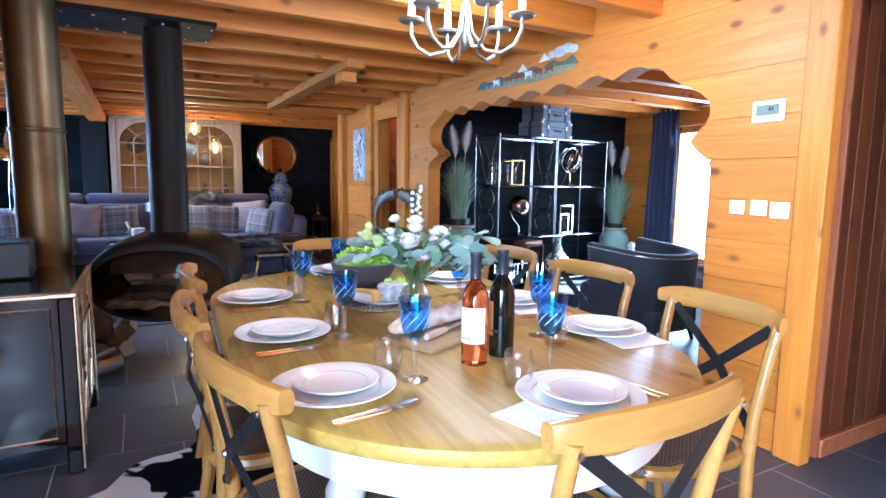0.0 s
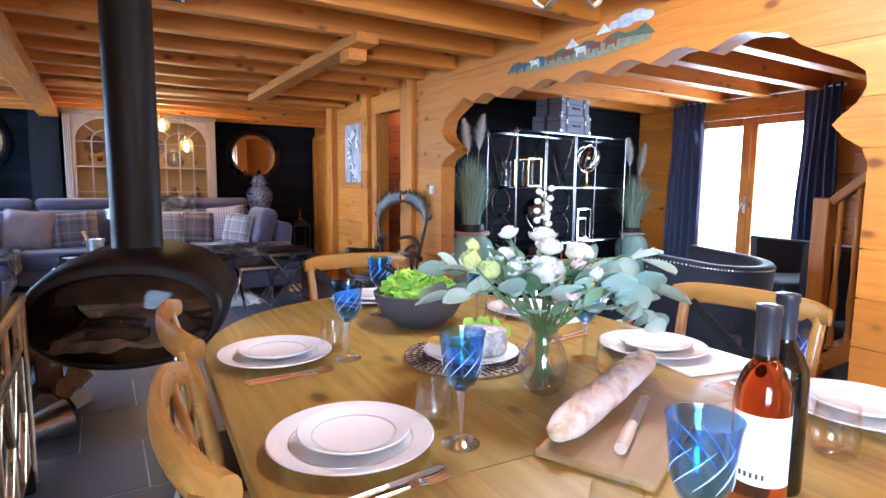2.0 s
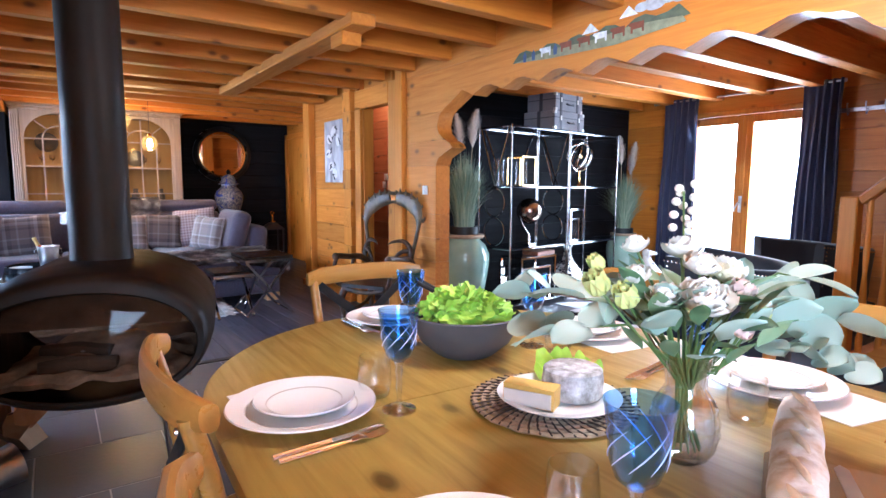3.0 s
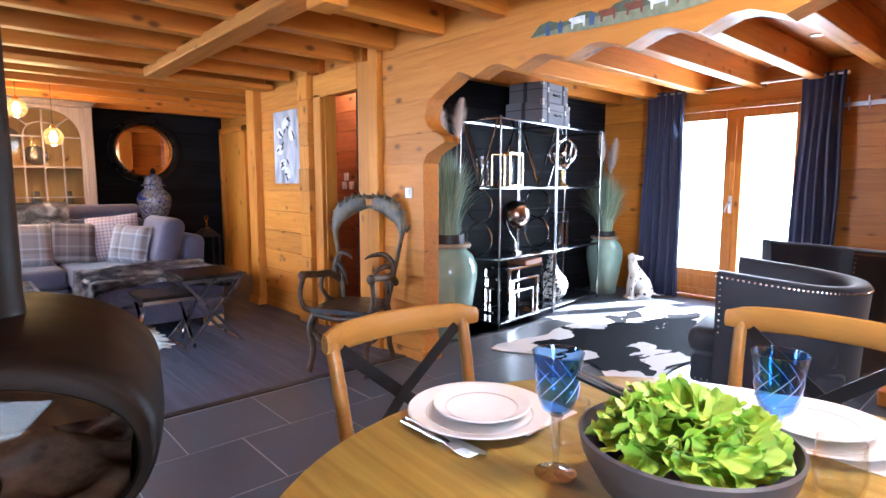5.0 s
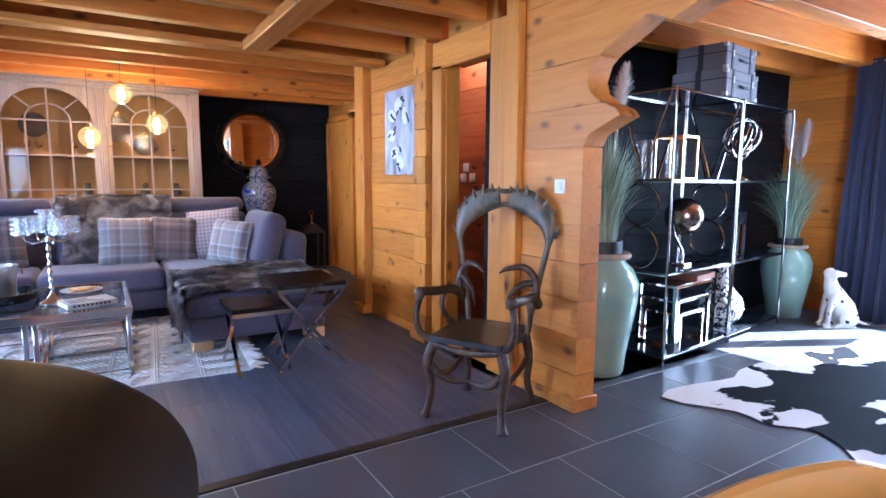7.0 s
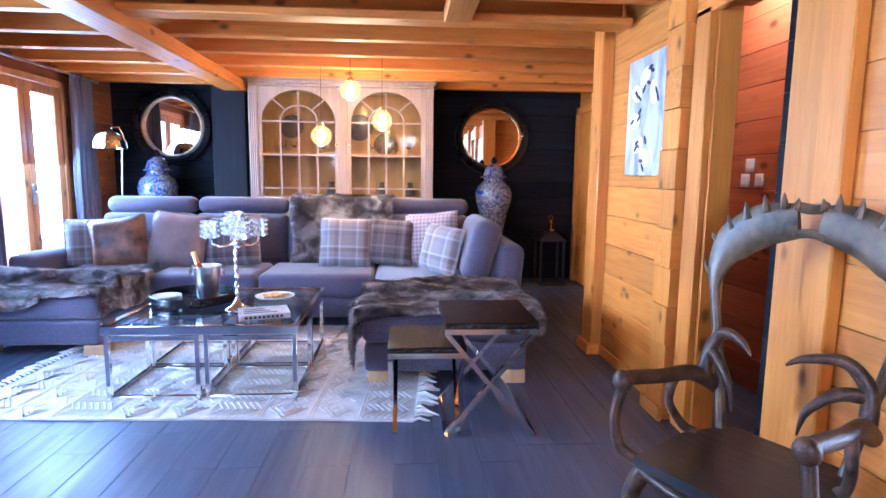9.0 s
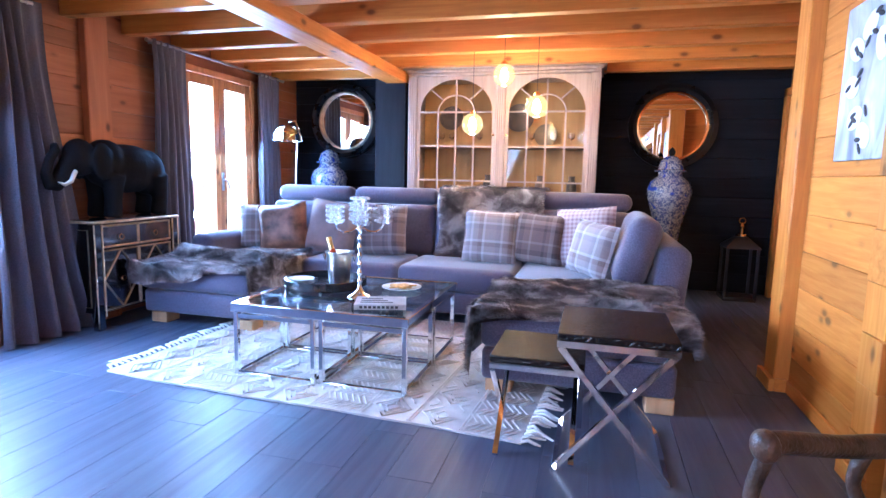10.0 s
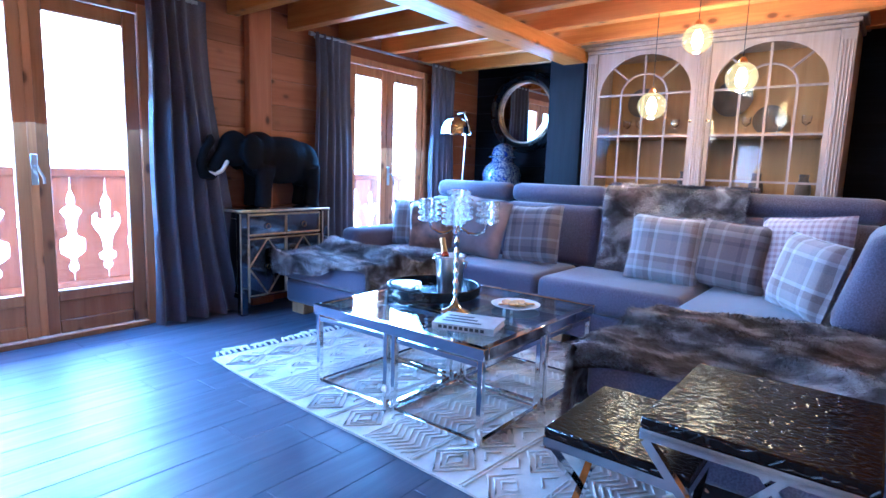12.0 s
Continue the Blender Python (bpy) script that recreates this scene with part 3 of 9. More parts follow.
for i in range(30):
    y0, y1 = 4.1 + i * PITCH, 4.1 + (i + 1) * PITCH
    fa, fb = (FIG_A, FIG_B) if i % 2 else (FIG_B, FIG_A)
    zb = 0.24
    out = [(y0 + 0.002, 0.14)] + [(y0 + w, zb + z) for z, w in fa] + [(y0 + 0.002, 1.0), (y1 - 0.002, 1.0)] + [(y1 - w, zb + z) for z, w in reversed(fb)] + [(y1 - 0.002, 0.14)]
    part("cut_board", Build().prism(out, "x", -2.80, -2.775), RAIL_Z, railing)


def curtain(name, x, y0, y1, z0, z1, depth, folds, material, label, face, flare=0.0):
    """A hanging cloth with deep folds, along y."""
    n = folds * 8

    def fn(u, v):
        z = z0 + (z1 - z0) * v
        wide = 1 + flare * (1 - v) ** 1.6
        mid = (y0 + y1) / 2
        y = y0 + (y1 - y0) * u * wide
        a = u * folds * 2 * math.pi
        amp = depth * (0.55 + 0.45 * math.sin(3.1 * u + 2.0 * v)) * (1.0 if v < 0.93 else 0.75)
        wob = 0.012 * noise.noise((u * 5, v * 3, y0))
        return (x + face * (amp * math.sin(a + 0.6 * math.sin(v * 2.5 + u * 7)) + wob + 0.02 * (1 - v) * flare), y + 0.008 * math.sin(v * 9 + u * 4), z)

    b = Build().sheet(fn, n, 26)
    v0 = list(b.v)
    k = len(v0)
    b.v += [(p[0] - 0.006, p[1], p[2]) for p in v0]
    b.f += [tuple(i + k for i in q)[::-1] for q in list(b.f)]
    return whole(name, b, material, label, "curtain", angle=80)


def rod(y0, y1, x, z, label):
    r = thing("curtain_rod", label, "curtain rod")
    part("pole", Build().tube([(x, y0, z), (x, y1, z)], 0.011, 10), STEEL, r)
    for y in (y0 - 0.02, y1 + 0.02):
        part("finial", Build().tube([(x, y - 0.02, z), (x, y + 0.02, z)], 0.017, 10), STEEL, r)
    for y in (y0 + 0.08, y1 - 0.08):
        part("bracket", Build().tube([(x, y, z), (x + (0.09 if x > 0 else -0.09), y, z)], 0.008, 8), STEEL, r)


curtain("curtain", LEFT + 0.12, 7.40, 7.82, 0.012, 2.215, 0.066, 5, GREY_CURTAIN, "dark grey-blue floor-length curtain pulled aside from the balcony door", 1, 0.72)
curtain("curtain", LEFT + 0.11, 8.76, 9.16, 0.015, 2.215, 0.045, 5, GREY_CURTAIN, "dark grey-blue floor-length curtain beside the window", 1, 0.1)
curtain("curtain", LEFT + 0.11, 10.26, 10.66, 0.015, 2.215, 0.045, 5, GREY_CURTAIN, "dark grey-blue floor-length curtain beside the black wall", 1, 0.05)
rod(5.95, 7.72, LEFT + 0.11, 2.195, "steel curtain rod over the first balcony door")
rod(8.75, 10.72, LEFT + 0.11, 2.195, "steel curtain rod over the second balcony door")


# ---------------------------------------------------------------- soft furnishing helpers
def pillow(w, h, t, n=14):
    """A stuffed square cushion, upright in x and z, with pointed corners."""
    b = Build()

    def side(s):
        def fn(u, v):
            x, z = 2 * u - 1, 2 * v - 1
            puff = (max(0, 1 - x ** 4) * max(0, 1 - z ** 4)) ** 0.6
            pin = 1 - 0.07 * (1 - abs(x)) * abs(z) ** 3
            pin2 = 1 - 0.07 * (1 - abs(z)) * abs(x) ** 3
            wr = 0.006 * noise.noise((x * 2.2, z * 2.2, s * 3 + w * 9)) * puff
            return (x * w / 2 * pin2, s * (t / 2 * puff + wr), z * h / 2 * pin)
        return fn
    b.sheet(side(-1), n, n)
    b.sheet(side(1), n, n)
    return b


def plaid(name, ground, stripes, step):
    """Woven checks: bands of colour in both directions over a ground colour."""
    m, nt, p = base(name, ground, 0.92)
    p.inputs["Sheen Weight"].default_value = 0.3
    tc = nt.nodes.new("ShaderNodeTexCoord")
    sep = nt.nodes.new("ShaderNodeSeparateXYZ")
    nt.links.new(tc.outputs["Object"], sep.inputs[0])
    col = None
    for ax, pos in (("X", 0), ("Z", 2)):
        mul = nt.nodes.new("ShaderNodeMath")
        mul.operation, mul.inputs[1].default_value = "MULTIPLY", 1.0 / step
        nt.links.new(sep.outputs[pos], mul.inputs[0])
        fr = nt.nodes.new("ShaderNodeMath")
        fr.operation = "FRACT"
        nt.links.new(mul.outputs[0], fr.inputs[0])
        r = ramp(nt, fr.outputs[0], stripes)
        for nd in nt.nodes:
            if nd.bl_idname == "ShaderNodeValToRGB":
                nd.color_ramp.interpolation = "CONSTANT"
        col = r if col is None else mix_color(nt, 0.5, col, r)
    fleck = noise_tex(nt, coords(nt), 220, 2)
    col = mix_color(nt, ramp(nt, fleck, [(0.4, 0.0), (0.75, 0.3)]), col, tuple(min(1, c * 1.6) for c in ground))
    nt.links.new(col, p.inputs["Base Color"])
    bump(nt, p, fleck, 0.3, 0.002)
    return m


G1, G2, G3 = (0.15, 0.105, 0.094), (0.27, 0.23, 0.22), (0.062, 0.046, 0.045)
PLAID = plaid("grey_plaid", G1, [(0.0, G1), (0.18, G3), (0.26, G1), (0.36, G2), (0.48, G3), (0.62, G1), (0.80, G2), (0.86, G1)], 0.29)
PLAID_LIGHT = plaid("pale_plaid", G2, [(0.0, G2), (0.2, (0.20, 0.185, 0.20)), (0.36, (0.44, 0.42, 0.44)), (0.44, G2), (0.62, G1), (0.76, (0.46, 0.44, 0.46)), (0.84, G2)], 0.25)
DUSK = plain("brown_velvet", (0.24, 0.165, 0.15), 0.75, 0, 0.3, 5, 0.25, 120)
BRONZE_SATIN = plain("bronze_print", (0.22, 0.105, 0.06), 0.42, 0, 0.75, 7, 0.2, 120)
CHEVRON = plaid("rose_check", (0.30, 0.22, 0.22), [(0.0, (0.42, 0.36, 0.37)), (0.25, (0.27, 0.18, 0.19)), (0.5, (0.42, 0.36, 0.37)), (0.75, (0.2, 0.14, 0.16))], 0.07)


def cushion(x, y, z, w, h, t, material, label, lean=14, yaw=0, roll=0):
    m = pose(x, y, z) @ pose(0, 0, 0, 0, 0, yaw) @ pose(0, 0, 0, -lean, roll, 0)
    c = thing("cushion", label, "cushion", m)
    part("cover", pillow(w, h, t), material, c, angle=70)
    part("piping", Build().tube([(w / 2 * sx * 0.985, 0, h / 2 * sz * 0.985) if not q else (w / 2 * sx * 0.955 * (0.0 if q == 2 else 1), 0, h / 2 * sz * 0.955 * (0.0 if q == 1 else 1))
                                 for sx, sz, q in ((-1, -1, 0), (0.4, -1, 2), (1, -1, 0), (1, 0.4, 1), (1, 1, 0), (-0.4, 1, 2), (-1, 1, 0), (-1, -0.4, 1))], 0.004, 5, loop=True), material, c)
    return c


# sofa
sofa = thing("corner_sofa", "grey-blue fabric U-shaped corner sofa with adjustable headrests", "sofa", pose(0, 0, 0))
SB = 0.03
part("chaise_base", Build().box((-1.42, 8.27, 0.085), (-0.50, 9.72, 0.26), SB), SOFA, sofa)
part("chaise_seat", Build().box((-1.44, 8.25, 0.262), (-0.49, 9.62, 0.455), 0.05), SOFA, sofa)
part("middle_base", Build().box((-0.50, 8.98, 0.085), (1.31, 9.72, 0.26), SB), SOFA, sofa)
part("seat_cushion", Build().box((-0.485, 8.95, 0.262), (0.37, 9.62, 0.455), 0.05), SOFA, sofa)
part("seat_cushion", Build().box((0.375, 8.95, 0.262), (1.305, 9.62, 0.455), 0.05), SOFA, sofa)
part("chaise_base", Build().box((1.32, 7.68, 0.085), (2.30, 9.72, 0.26), SB), SOFA, sofa)
part("chaise_seat", Build().box((1.31, 7.66, 0.262), (2.31, 9.62, 0.455), 0.05), SOFA, sofa)
part("back_frame", Build().box((-1.44, 9.70, 0.085), (2.45, 9.98, 0.72), 0.05), SOFA, sofa)
for a, b in ((-1.17, -0.365), (-0.36, 0.475), (0.48, 2.17)):
    part("back_cushion", Build().box((a, -0.11, 0), (b, 0.11, 0.46), 0.06).turn(pose(0, 9.72, 0.43, -8)), SOFA, sofa, angle=60)
    part("headrest", Build().box((a, -0.085, 0), (b, 0.085, 0.155), 0.07).turn(pose(0, 9.83, 0.885, -4)), SOFA, sofa, angle=60)
part("arm", Build().box((-1.47, 8.85, 0.085), (-1.27, 9.75, 0.62), 0.06), SOFA, sofa)
part("side_back", Build().box((-0.11, -0.68, 0), (0.11, 0.66, 0.60), 0.08).turn(pose(2.33, 9.28, 0.15, 0, 5)), SOFA, sofa, angle=60)
part("side_back_cushion", Build().box((-0.11, -0.42, 0), (0.11, 0.42, 0.50), 0.09).turn(pose(2.08, 9.02, 0.44, 0, 16)), SOFA, sofa, angle=60)
FOOT = wood("pale_wood_foot", (0.36, 0.20, 0.08), (0.50, 0.30, 0.14), (0.6, 0.4, 0.2), 2, 0.5, False)
for x, y in ((-1.38, 8.30), (-0.62, 8.28), (1.34, 7.72), (2.16, 7.70), (-1.38, 9.6), (2.16, 9.6), (0.4, 9.05)):
    part("foot", Build().box((x, y, 0), (x + 0.14, y + 0.14, 0.085), 0.006), FOOT, sofa, "pale wooden block foot")

cushion(-1.12, 9.42, 0.66, 0.42, 0.40, 0.15, PLAID_LIGHT, "pale grey plaid square cushion on the sofa", yaw=25)
cushion(-0.87, 9.36, 0.665, 0.46, 0.44, 0.16, BRONZE_SATIN, "dark bronze printed cushion on the sofa", yaw=12, roll=-8)
cushion(-0.40, 9.40, 0.68, 0.50, 0.48, 0.16, DUSK, "brown velvet cushion on the sofa", yaw=-4, roll=6)
cushion(0.05, 9.44, 0.67, 0.50, 0.44, 0.15, PLAID, "grey plaid cushion on the sofa", yaw=-4, roll=-4)
cushion(1.04, 9.42, 0.665, 0.46, 0.44, 0.16, PLAID_LIGHT, "pale grey plaid cushion on the sofa seat", yaw=3, roll=2)
cushion(1.43, 9.45, 0.665, 0.44, 0.42, 0.16, PLAID, "grey plaid cushion on the sofa seat", yaw=-6, roll=4)
cushion(1.80, 9.42, 0.70, 0.50, 0.48, 0.16, CHEVRON, "rose-grey checked cushion in the sofa corner", yaw=-20, roll=-6)
cushion(1.86, 9.02, 0.655, 0.42, 0.40, 0.15, PLAID_LIGHT, "pale blue plaid cushion in the sofa corner", yaw=-48, roll=5)

# fur throws
FUR, fnt, fp = base("brown_fur", (0.1, 0.08, 0.075), 0.75)
fp.inputs["Sheen Weight"].default_value = 0.05
fgeo = fnt.nodes.new("ShaderNodeTexCoord")
fmap = node(fnt, "ShaderNodeMapping", Scale=(3.8, 6.0, 5.0))
fnt.links.new(fgeo.outputs["Object"], fmap.inputs[0])
fn1 = noise_tex(fnt, fmap.outputs[0], 1.6, 4, 0.6, 0.6)
fcol = ramp(fnt, fn1, [(0.34, (0.052, 0.041, 0.041)), (0.44, (0.145, 0.116, 0.112)), (0.52, (0.30, 0.25, 0.237)), (0.61, (0.62, 0.57, 0.54))])
fnt.links.new(fcol, fp.inputs["Base Color"])
bump(fnt, fp, noise_tex(fnt, coords(fnt), 90, 3), 0.6, 0.01)


def fur_throw(fn, nu, nv, label, hairs, out, seed):
    """A thick draped fur with a hairy surface. fn(u, v) is the upper side; out(u, v) the way that the hair points."""
    rnd = random.Random(seed)
    t = thing("fur_throw", label, "throw")
    part("hide", Build().sheet(fn, nu, nv, 0.012), FUR, t, angle=80)
    b = Build()
    for _ in range(hairs):
        u, v = rnd.random(), rnd.random()
        p = Vector(fn(u, v))
        o = Vector(out(u, v)).normalized()
        flow = 2.4 * noise.noise((p.x * 3.0, p.y * 3.0, seed + p.z))
        side = Vector((0.7 * math.sin(flow) + rnd.uniform(-0.5, 0.5), -0.7 * math.cos(flow) + rnd.uniform(-0.5, 0.5), rnd.uniform(-0.6, 0.0)))
        tip = p + o * rnd.uniform(0.012, 0.026) + side.normalized() * rnd.uniform(0.018, 0.040)
        w = side.cross(o)
        if w.length < 1e-3:
            continue
        w = w.normalized() * 0.0016
        b.add([p - w, p + w, tip], [(0, 1, 2)])
    tagged(part("fur", b, FUR, t), kind="stuff")
    return t


def bumpy(x, y, s=0.02, k=5.0, z=0.0):
    return s * noise.noise((x * k, y * k, z))


def throw_left(u, v):
    d = u * 1.27 - 0.09
    w = v * 0.98 - 0.17 - 0.06 * math.sin(u * 7)
    x = -1.44 + d if d > 0 else -1.462
    z = 0.475 if d > 0 else 0.475 + d
    e = d - 0.97
    if e > 0:
        x = -0.47 + e * 0.1
        z = 0.475 - e * 0.9
    y = 8.235 + w + 0.12 * u
    if w + 0.12 * u < 0:
        y = 8.228
        z += w + 0.12 * u
    ridge = 0.065 * max(0, math.sin(v * 9 + u * 5 + 0.5)) ** 2
    return (x, y - (0.02 if y < 8.23 else 0) - 0.3 * ridge, z + ridge + bumpy(x, y, 0.03))


fur_throw(throw_left, 46, 30, "brown and cream striped fur throw lying over the sofa chaise", 60000, lambda u, v: (0, -0.3, 1), 3)


def throw_right(u, v):
    s = u * 1.46 - 0.30
    w = v * 1.02 - 0.06 - 0.05 * math.sin(u * 9)
    y = 7.645 + max(0, w)
    if s < 0:
        x, z = 1.285 - 0.03 * math.sin(v * 6) + s * 0.06, 0.478 + s
    elif s < 1.06:
        x, z = 1.285 + s, 0.482
    else:
        x, z = 2.345 + (s - 1.06) * 0.18, 0.482 - (s - 1.06) * 0.75
    if w < 0:
        z += w
    ridge = 0.035 * max(0, math.sin(v * 10 + u * 6)) ** 2
    return (x, y - (0.02 if w < 0 else 0), z + ridge + bumpy(x, y, 0.03, 4))


def out_right(u, v):
    s = u * 1.46 - 0.30
    return (-1, -0.3, 0.1) if s < 0 else ((1, -0.2, 0.2) if s > 1.06 else (0, -0.4, 1))


fur_throw(throw_right, 50, 30, "brown and cream fur throw draped over the chaise end", 70000, out_right, 4)


def throw_back(u, v):
    x = 0.52 + 0.94 * u + 0.02 * math.sin(v * 7)
    if v < 0.8:
        w = v / 0.8
        y, z = 9.56 + 0.17 * w, 0.47 + 0.58 * w
    else:
        w = (v - 0.8) / 0.2
        y, z = 9.73 + 0.22 * w, 1.055 + 0.012 * math.sin(w * 3)
    return (x, y - 0.012 + bumpy(x, z, 0.02), z + bumpy(x, y, 0.012))


fur_throw(throw_back, 34, 26, "brown fur throw hanging over the sofa back", 30000, lambda u, v: (0, -1, 0.4) if v < 0.8 else (0, 0, 1), 5)

# rug
WOOL_FLAT = plain("flat_wool", (0.60, 0.575, 0.545), 0.95, 0, 0.15, 14, 0.8, 160)
WOOL = plain("cream_wool", (0.72, 0.70, 0.665), 0.95, 0, 0.12, 14, 0.6, 160)
rug = thing("rug", "cream woven wool rug with raised diamonds and a fringe", "rug", pose(0.41, 7.243, 0, 0, 0, -4.2))
RX0, RX1, RY0, RY1 = -1.20, 1.20, 0.0, 1.81


def rug_fn(u, v):
    x, y = RX0 + (RX1 - RX0) * u, RY0 + (RY1 - RY0) * v
    return (x, y + 0.02 * math.sin(x * 2), 0.012 + 0.003 * noise.noise((x * 3, y * 3, 0)))


part("base_weave", Build().sheet(rug_fn, 60, 40, 0.010), WOOL_FLAT, rug, angle=80)
ridges = Build()


def rib(pts, r=0.0065, loop=False):
    ridges.tube([(px, py + 0.02 * math.sin(px * 2), 0.0150) for px, py in pts], r * 1.05, 6, 0.55, loop=loop)


COLS, ROWS = 9, 7
for i in range(COLS):
    cx = RX0 + 0.155 + i * 0.2614
    if i % 3 == 2:
        for o in range(-3, 4):
            rib([(cx + o * 0.034 + (0.03 if k % 2 else -0.03), RY0 + 0.02 + k * 0.0885) for k in range(21)], 0.0055)
    else:
        for j in range(ROWS):
            cy = RY0 + 0.13 + j * 0.257
            for k in (1.0, 0.68, 0.36):
                rib([(cx - 0.098 * k, cy), (cx, cy - 0.118 * k), (cx + 0.098 * k, cy), (cx, cy + 0.118 * k)], 0.007, True)
        for j in range(ROWS - 1):
            cy = RY0 + 0.2585 + j * 0.257
            for s in (-1, 1):
                rib([(cx + s * 0.09, cy - 0.05), (cx + s * 0.05, cy), (cx + s * 0.09, cy + 0.05)], 0.0055)
    if i:
        for o in (-0.008, 0.008):
            rib([(cx - 0.125 + o, RY0 + 0.01 + k * 0.1) for k in range(18)], 0.0045)
tagged(part("raised_pattern", ridges, WOOL, rug, angle=80), kind="stuff")
fringe = Build()
rf = random.Random(8)
for x, s in ((RX0, -1), (RX1, 1)):
    for k in range(46):
        y = RY0 + 0.02 + k * 0.039
        L = rf.uniform(0.08, 0.13)
        bend = rf.uniform(-0.05, 0.05)
        fringe.tube([(x, y, 0.014), (x + s * L * 0.35, y + bend * 0.2, 0.026), (x + s * L * 0.7, y + bend * 0.6, 0.014), (x + s * L, y + bend, 0.008)], [0.008, 0.009, 0.008, 0.004], 5)
tagged(part("fringe", fringe, WOOL, rug, angle=80), kind="stuff")

# coffee table: a glass top on four nested chrome frames
TABLE_GLASS = pane_glass("table_glass", (0.82, 0.88, 0.88))
coffee = thing("coffee_table", "square chrome and glass coffee table on nested frames", "coffee table")
CX0, CX1, CY0, CY1, CZ = -0.07, 0.98, 7.47, 8.53, 0.435
for a, b in (((CX0, CY0), (CX1, CY0 + 0.035)), ((CX0, CY1 - 0.035), (CX1, CY1)), ((CX0, CY0 + 0.035), (CX0 + 0.035, CY1 - 0.035)), ((CX1 - 0.035, CY0 + 0.035), (CX1, CY1 - 0.035))):
    part("top_rail", Build().box((*a, CZ - 0.05), (*b, CZ), 0.003), CHROME, coffee)
part("glass_top", Build().box((CX0 + 0.035, CY0 + 0.035, CZ - 0.012), (CX1 - 0.035, CY1 - 0.035, CZ - 0.002)), TABLE_GLASS, coffee, "clear glass top")
for i in (0, 1):
    for j in (0, 1):
        x0 = CX0 + 0.012 + i * 0.525
        y0 = CY0 + 0.012 + j * 0.53
        x1, y1 = x0 + 0.50, y0 + 0.50
        fr = Build()
        for x in (x0, x1 - 0.025):
            for y in (y0, y1 - 0.025):
                fr.box((x, y, 0.012), (x + 0.025, y + 0.025, CZ - 0.052), 0.002)
        for z in (0.012, CZ - 0.085):
            for y in (y0, y1 - 0.025):
                fr.box((x0 + 0.025, y, z), (x1 - 0.025, y + 0.025, z + 0.025), 0.002)
            for x in (x0, x1 - 0.025):
                fr.box((x, y0 + 0.025, z), (x + 0.025, y1 - 0.025, z + 0.025), 0.002)
        part("nested_frame", fr, CHROME, coffee)

# things on the coffee table
BLACK_TRAY = plain("black_lacquer", (0.012, 0.012, 0.014), 0.25)
tray = thing("tray", "round black lacquer tray on the coffee table", "tray", pose(0.20, 8.10, CZ))
part("base", Build().lathe([(0.0, 0.0), (0.245, 0.0), (0.25, 0.012), (0.0, 0.012)], seg=40), BLACK_TRAY, tray)
part("rim", Build().lathe([(0.245, 0.012), (0.262, 0.012), (0.262, 0.055), (0.254, 0.058), (0.247, 0.055), (0.245, 0.012)], seg=40, close=True), BLACK_TRAY, tray)
PORCELAIN = plain("porcelain", (0.80, 0.79, 0.76), 0.18, 0, 0.02)
for k in range(4):
    p = whole("saucer", Build().lathe([(0.0, 0.0), (0.045, 0.0), (0.085, 0.012), (0.088, 0.014), (0.045, 0.006), (0.0, 0.005)], seg=32), PORCELAIN, "white saucer in a stack on the tray", "saucer", pose(0.06, 8.02, CZ + 0.012 + k * 0.009), group="saucers on the tray")
bucket = thing("ice_bucket", "polished steel champagne bucket on the tray", "ice bucket", pose(0.27, 8.15, CZ + 0.012))
part("pail", Build().lathe([(0.0, 0.0), (0.062, 0.0), (0.066, 0.006), (0.084, 0.20), (0.092, 0.206), (0.092, 0.212), (0.082, 0.212), (0.064, 0.012), (0.0, 0.012)], seg=40), plain("bucket_steel", (0.78, 0.77, 0.75), 0.28, 1.0, 0.06, 20), bucket)
for s in (-1, 1):
    part("handle", Build().tube([(s * 0.083, 0, 0.19), (s * 0.105, 0.018, 0.18), (s * 0.107, 0, 0.15), (s * 0.105, -0.018, 0.18)], 0.004, 6, loop=True), CHROME, bucket)
BOTTLE_DARK = plain("dark_bottle_glass", (0.004, 0.005, 0.004), 0.08)
FOIL = plain("gold_foil", (0.80, 0.55, 0.22), 0.32, 1.0, 0.15, 40)
RED_FOIL = plain("orange_band", (0.62, 0.10, 0.03), 0.4)
champ = thing("champagne_bottle", "champagne bottle with gold foil neck in the ice bucket", "bottle", pose(0.275, 8.155, CZ + 0.028, -10, -22, 0))
part("glass", Build().lathe([(0.0, 0.0), (0.040, 0.0), (0.040, 0.13), (0.032, 0.17), (0.018, 0.20), (0.0, 0.20)], seg=24), BOTTLE_DARK, champ)
part("foil", Build().lathe([(0.0195, 0.20), (0.016, 0.25), (0.0165, 0.275), (0.019, 0.28), (0.017, 0.30), (0.0, 0.303)], seg=20), FOIL, champ)
part("band", Build().lathe([(0.021, 0.19), (0.0225, 0.195), (0.0205, 0.215), (0.019, 0.215)], seg=20, close=True), RED_FOIL, champ)

CRYSTAL = base("crystal", (0.97, 0.98, 1.0), 0.03, 0.0, Transmission_Weight=0.75, IOR=1.75)[0]
cand = thing("candelabra", "tall silver candelabra with crystal bead cups on the coffee table", "candelabra", pose(0.55, 7.84, CZ))
part("base", Build().lathe([(0.0, 0.0), (0.072, 0.0), (0.074, 0.008), (0.06, 0.02), (0.035, 0.03), (0.018, 0.055), (0.012, 0.07), (0.0, 0.07)], seg=32), CHROME, cand)
stem = [(0.012, 0.07)]
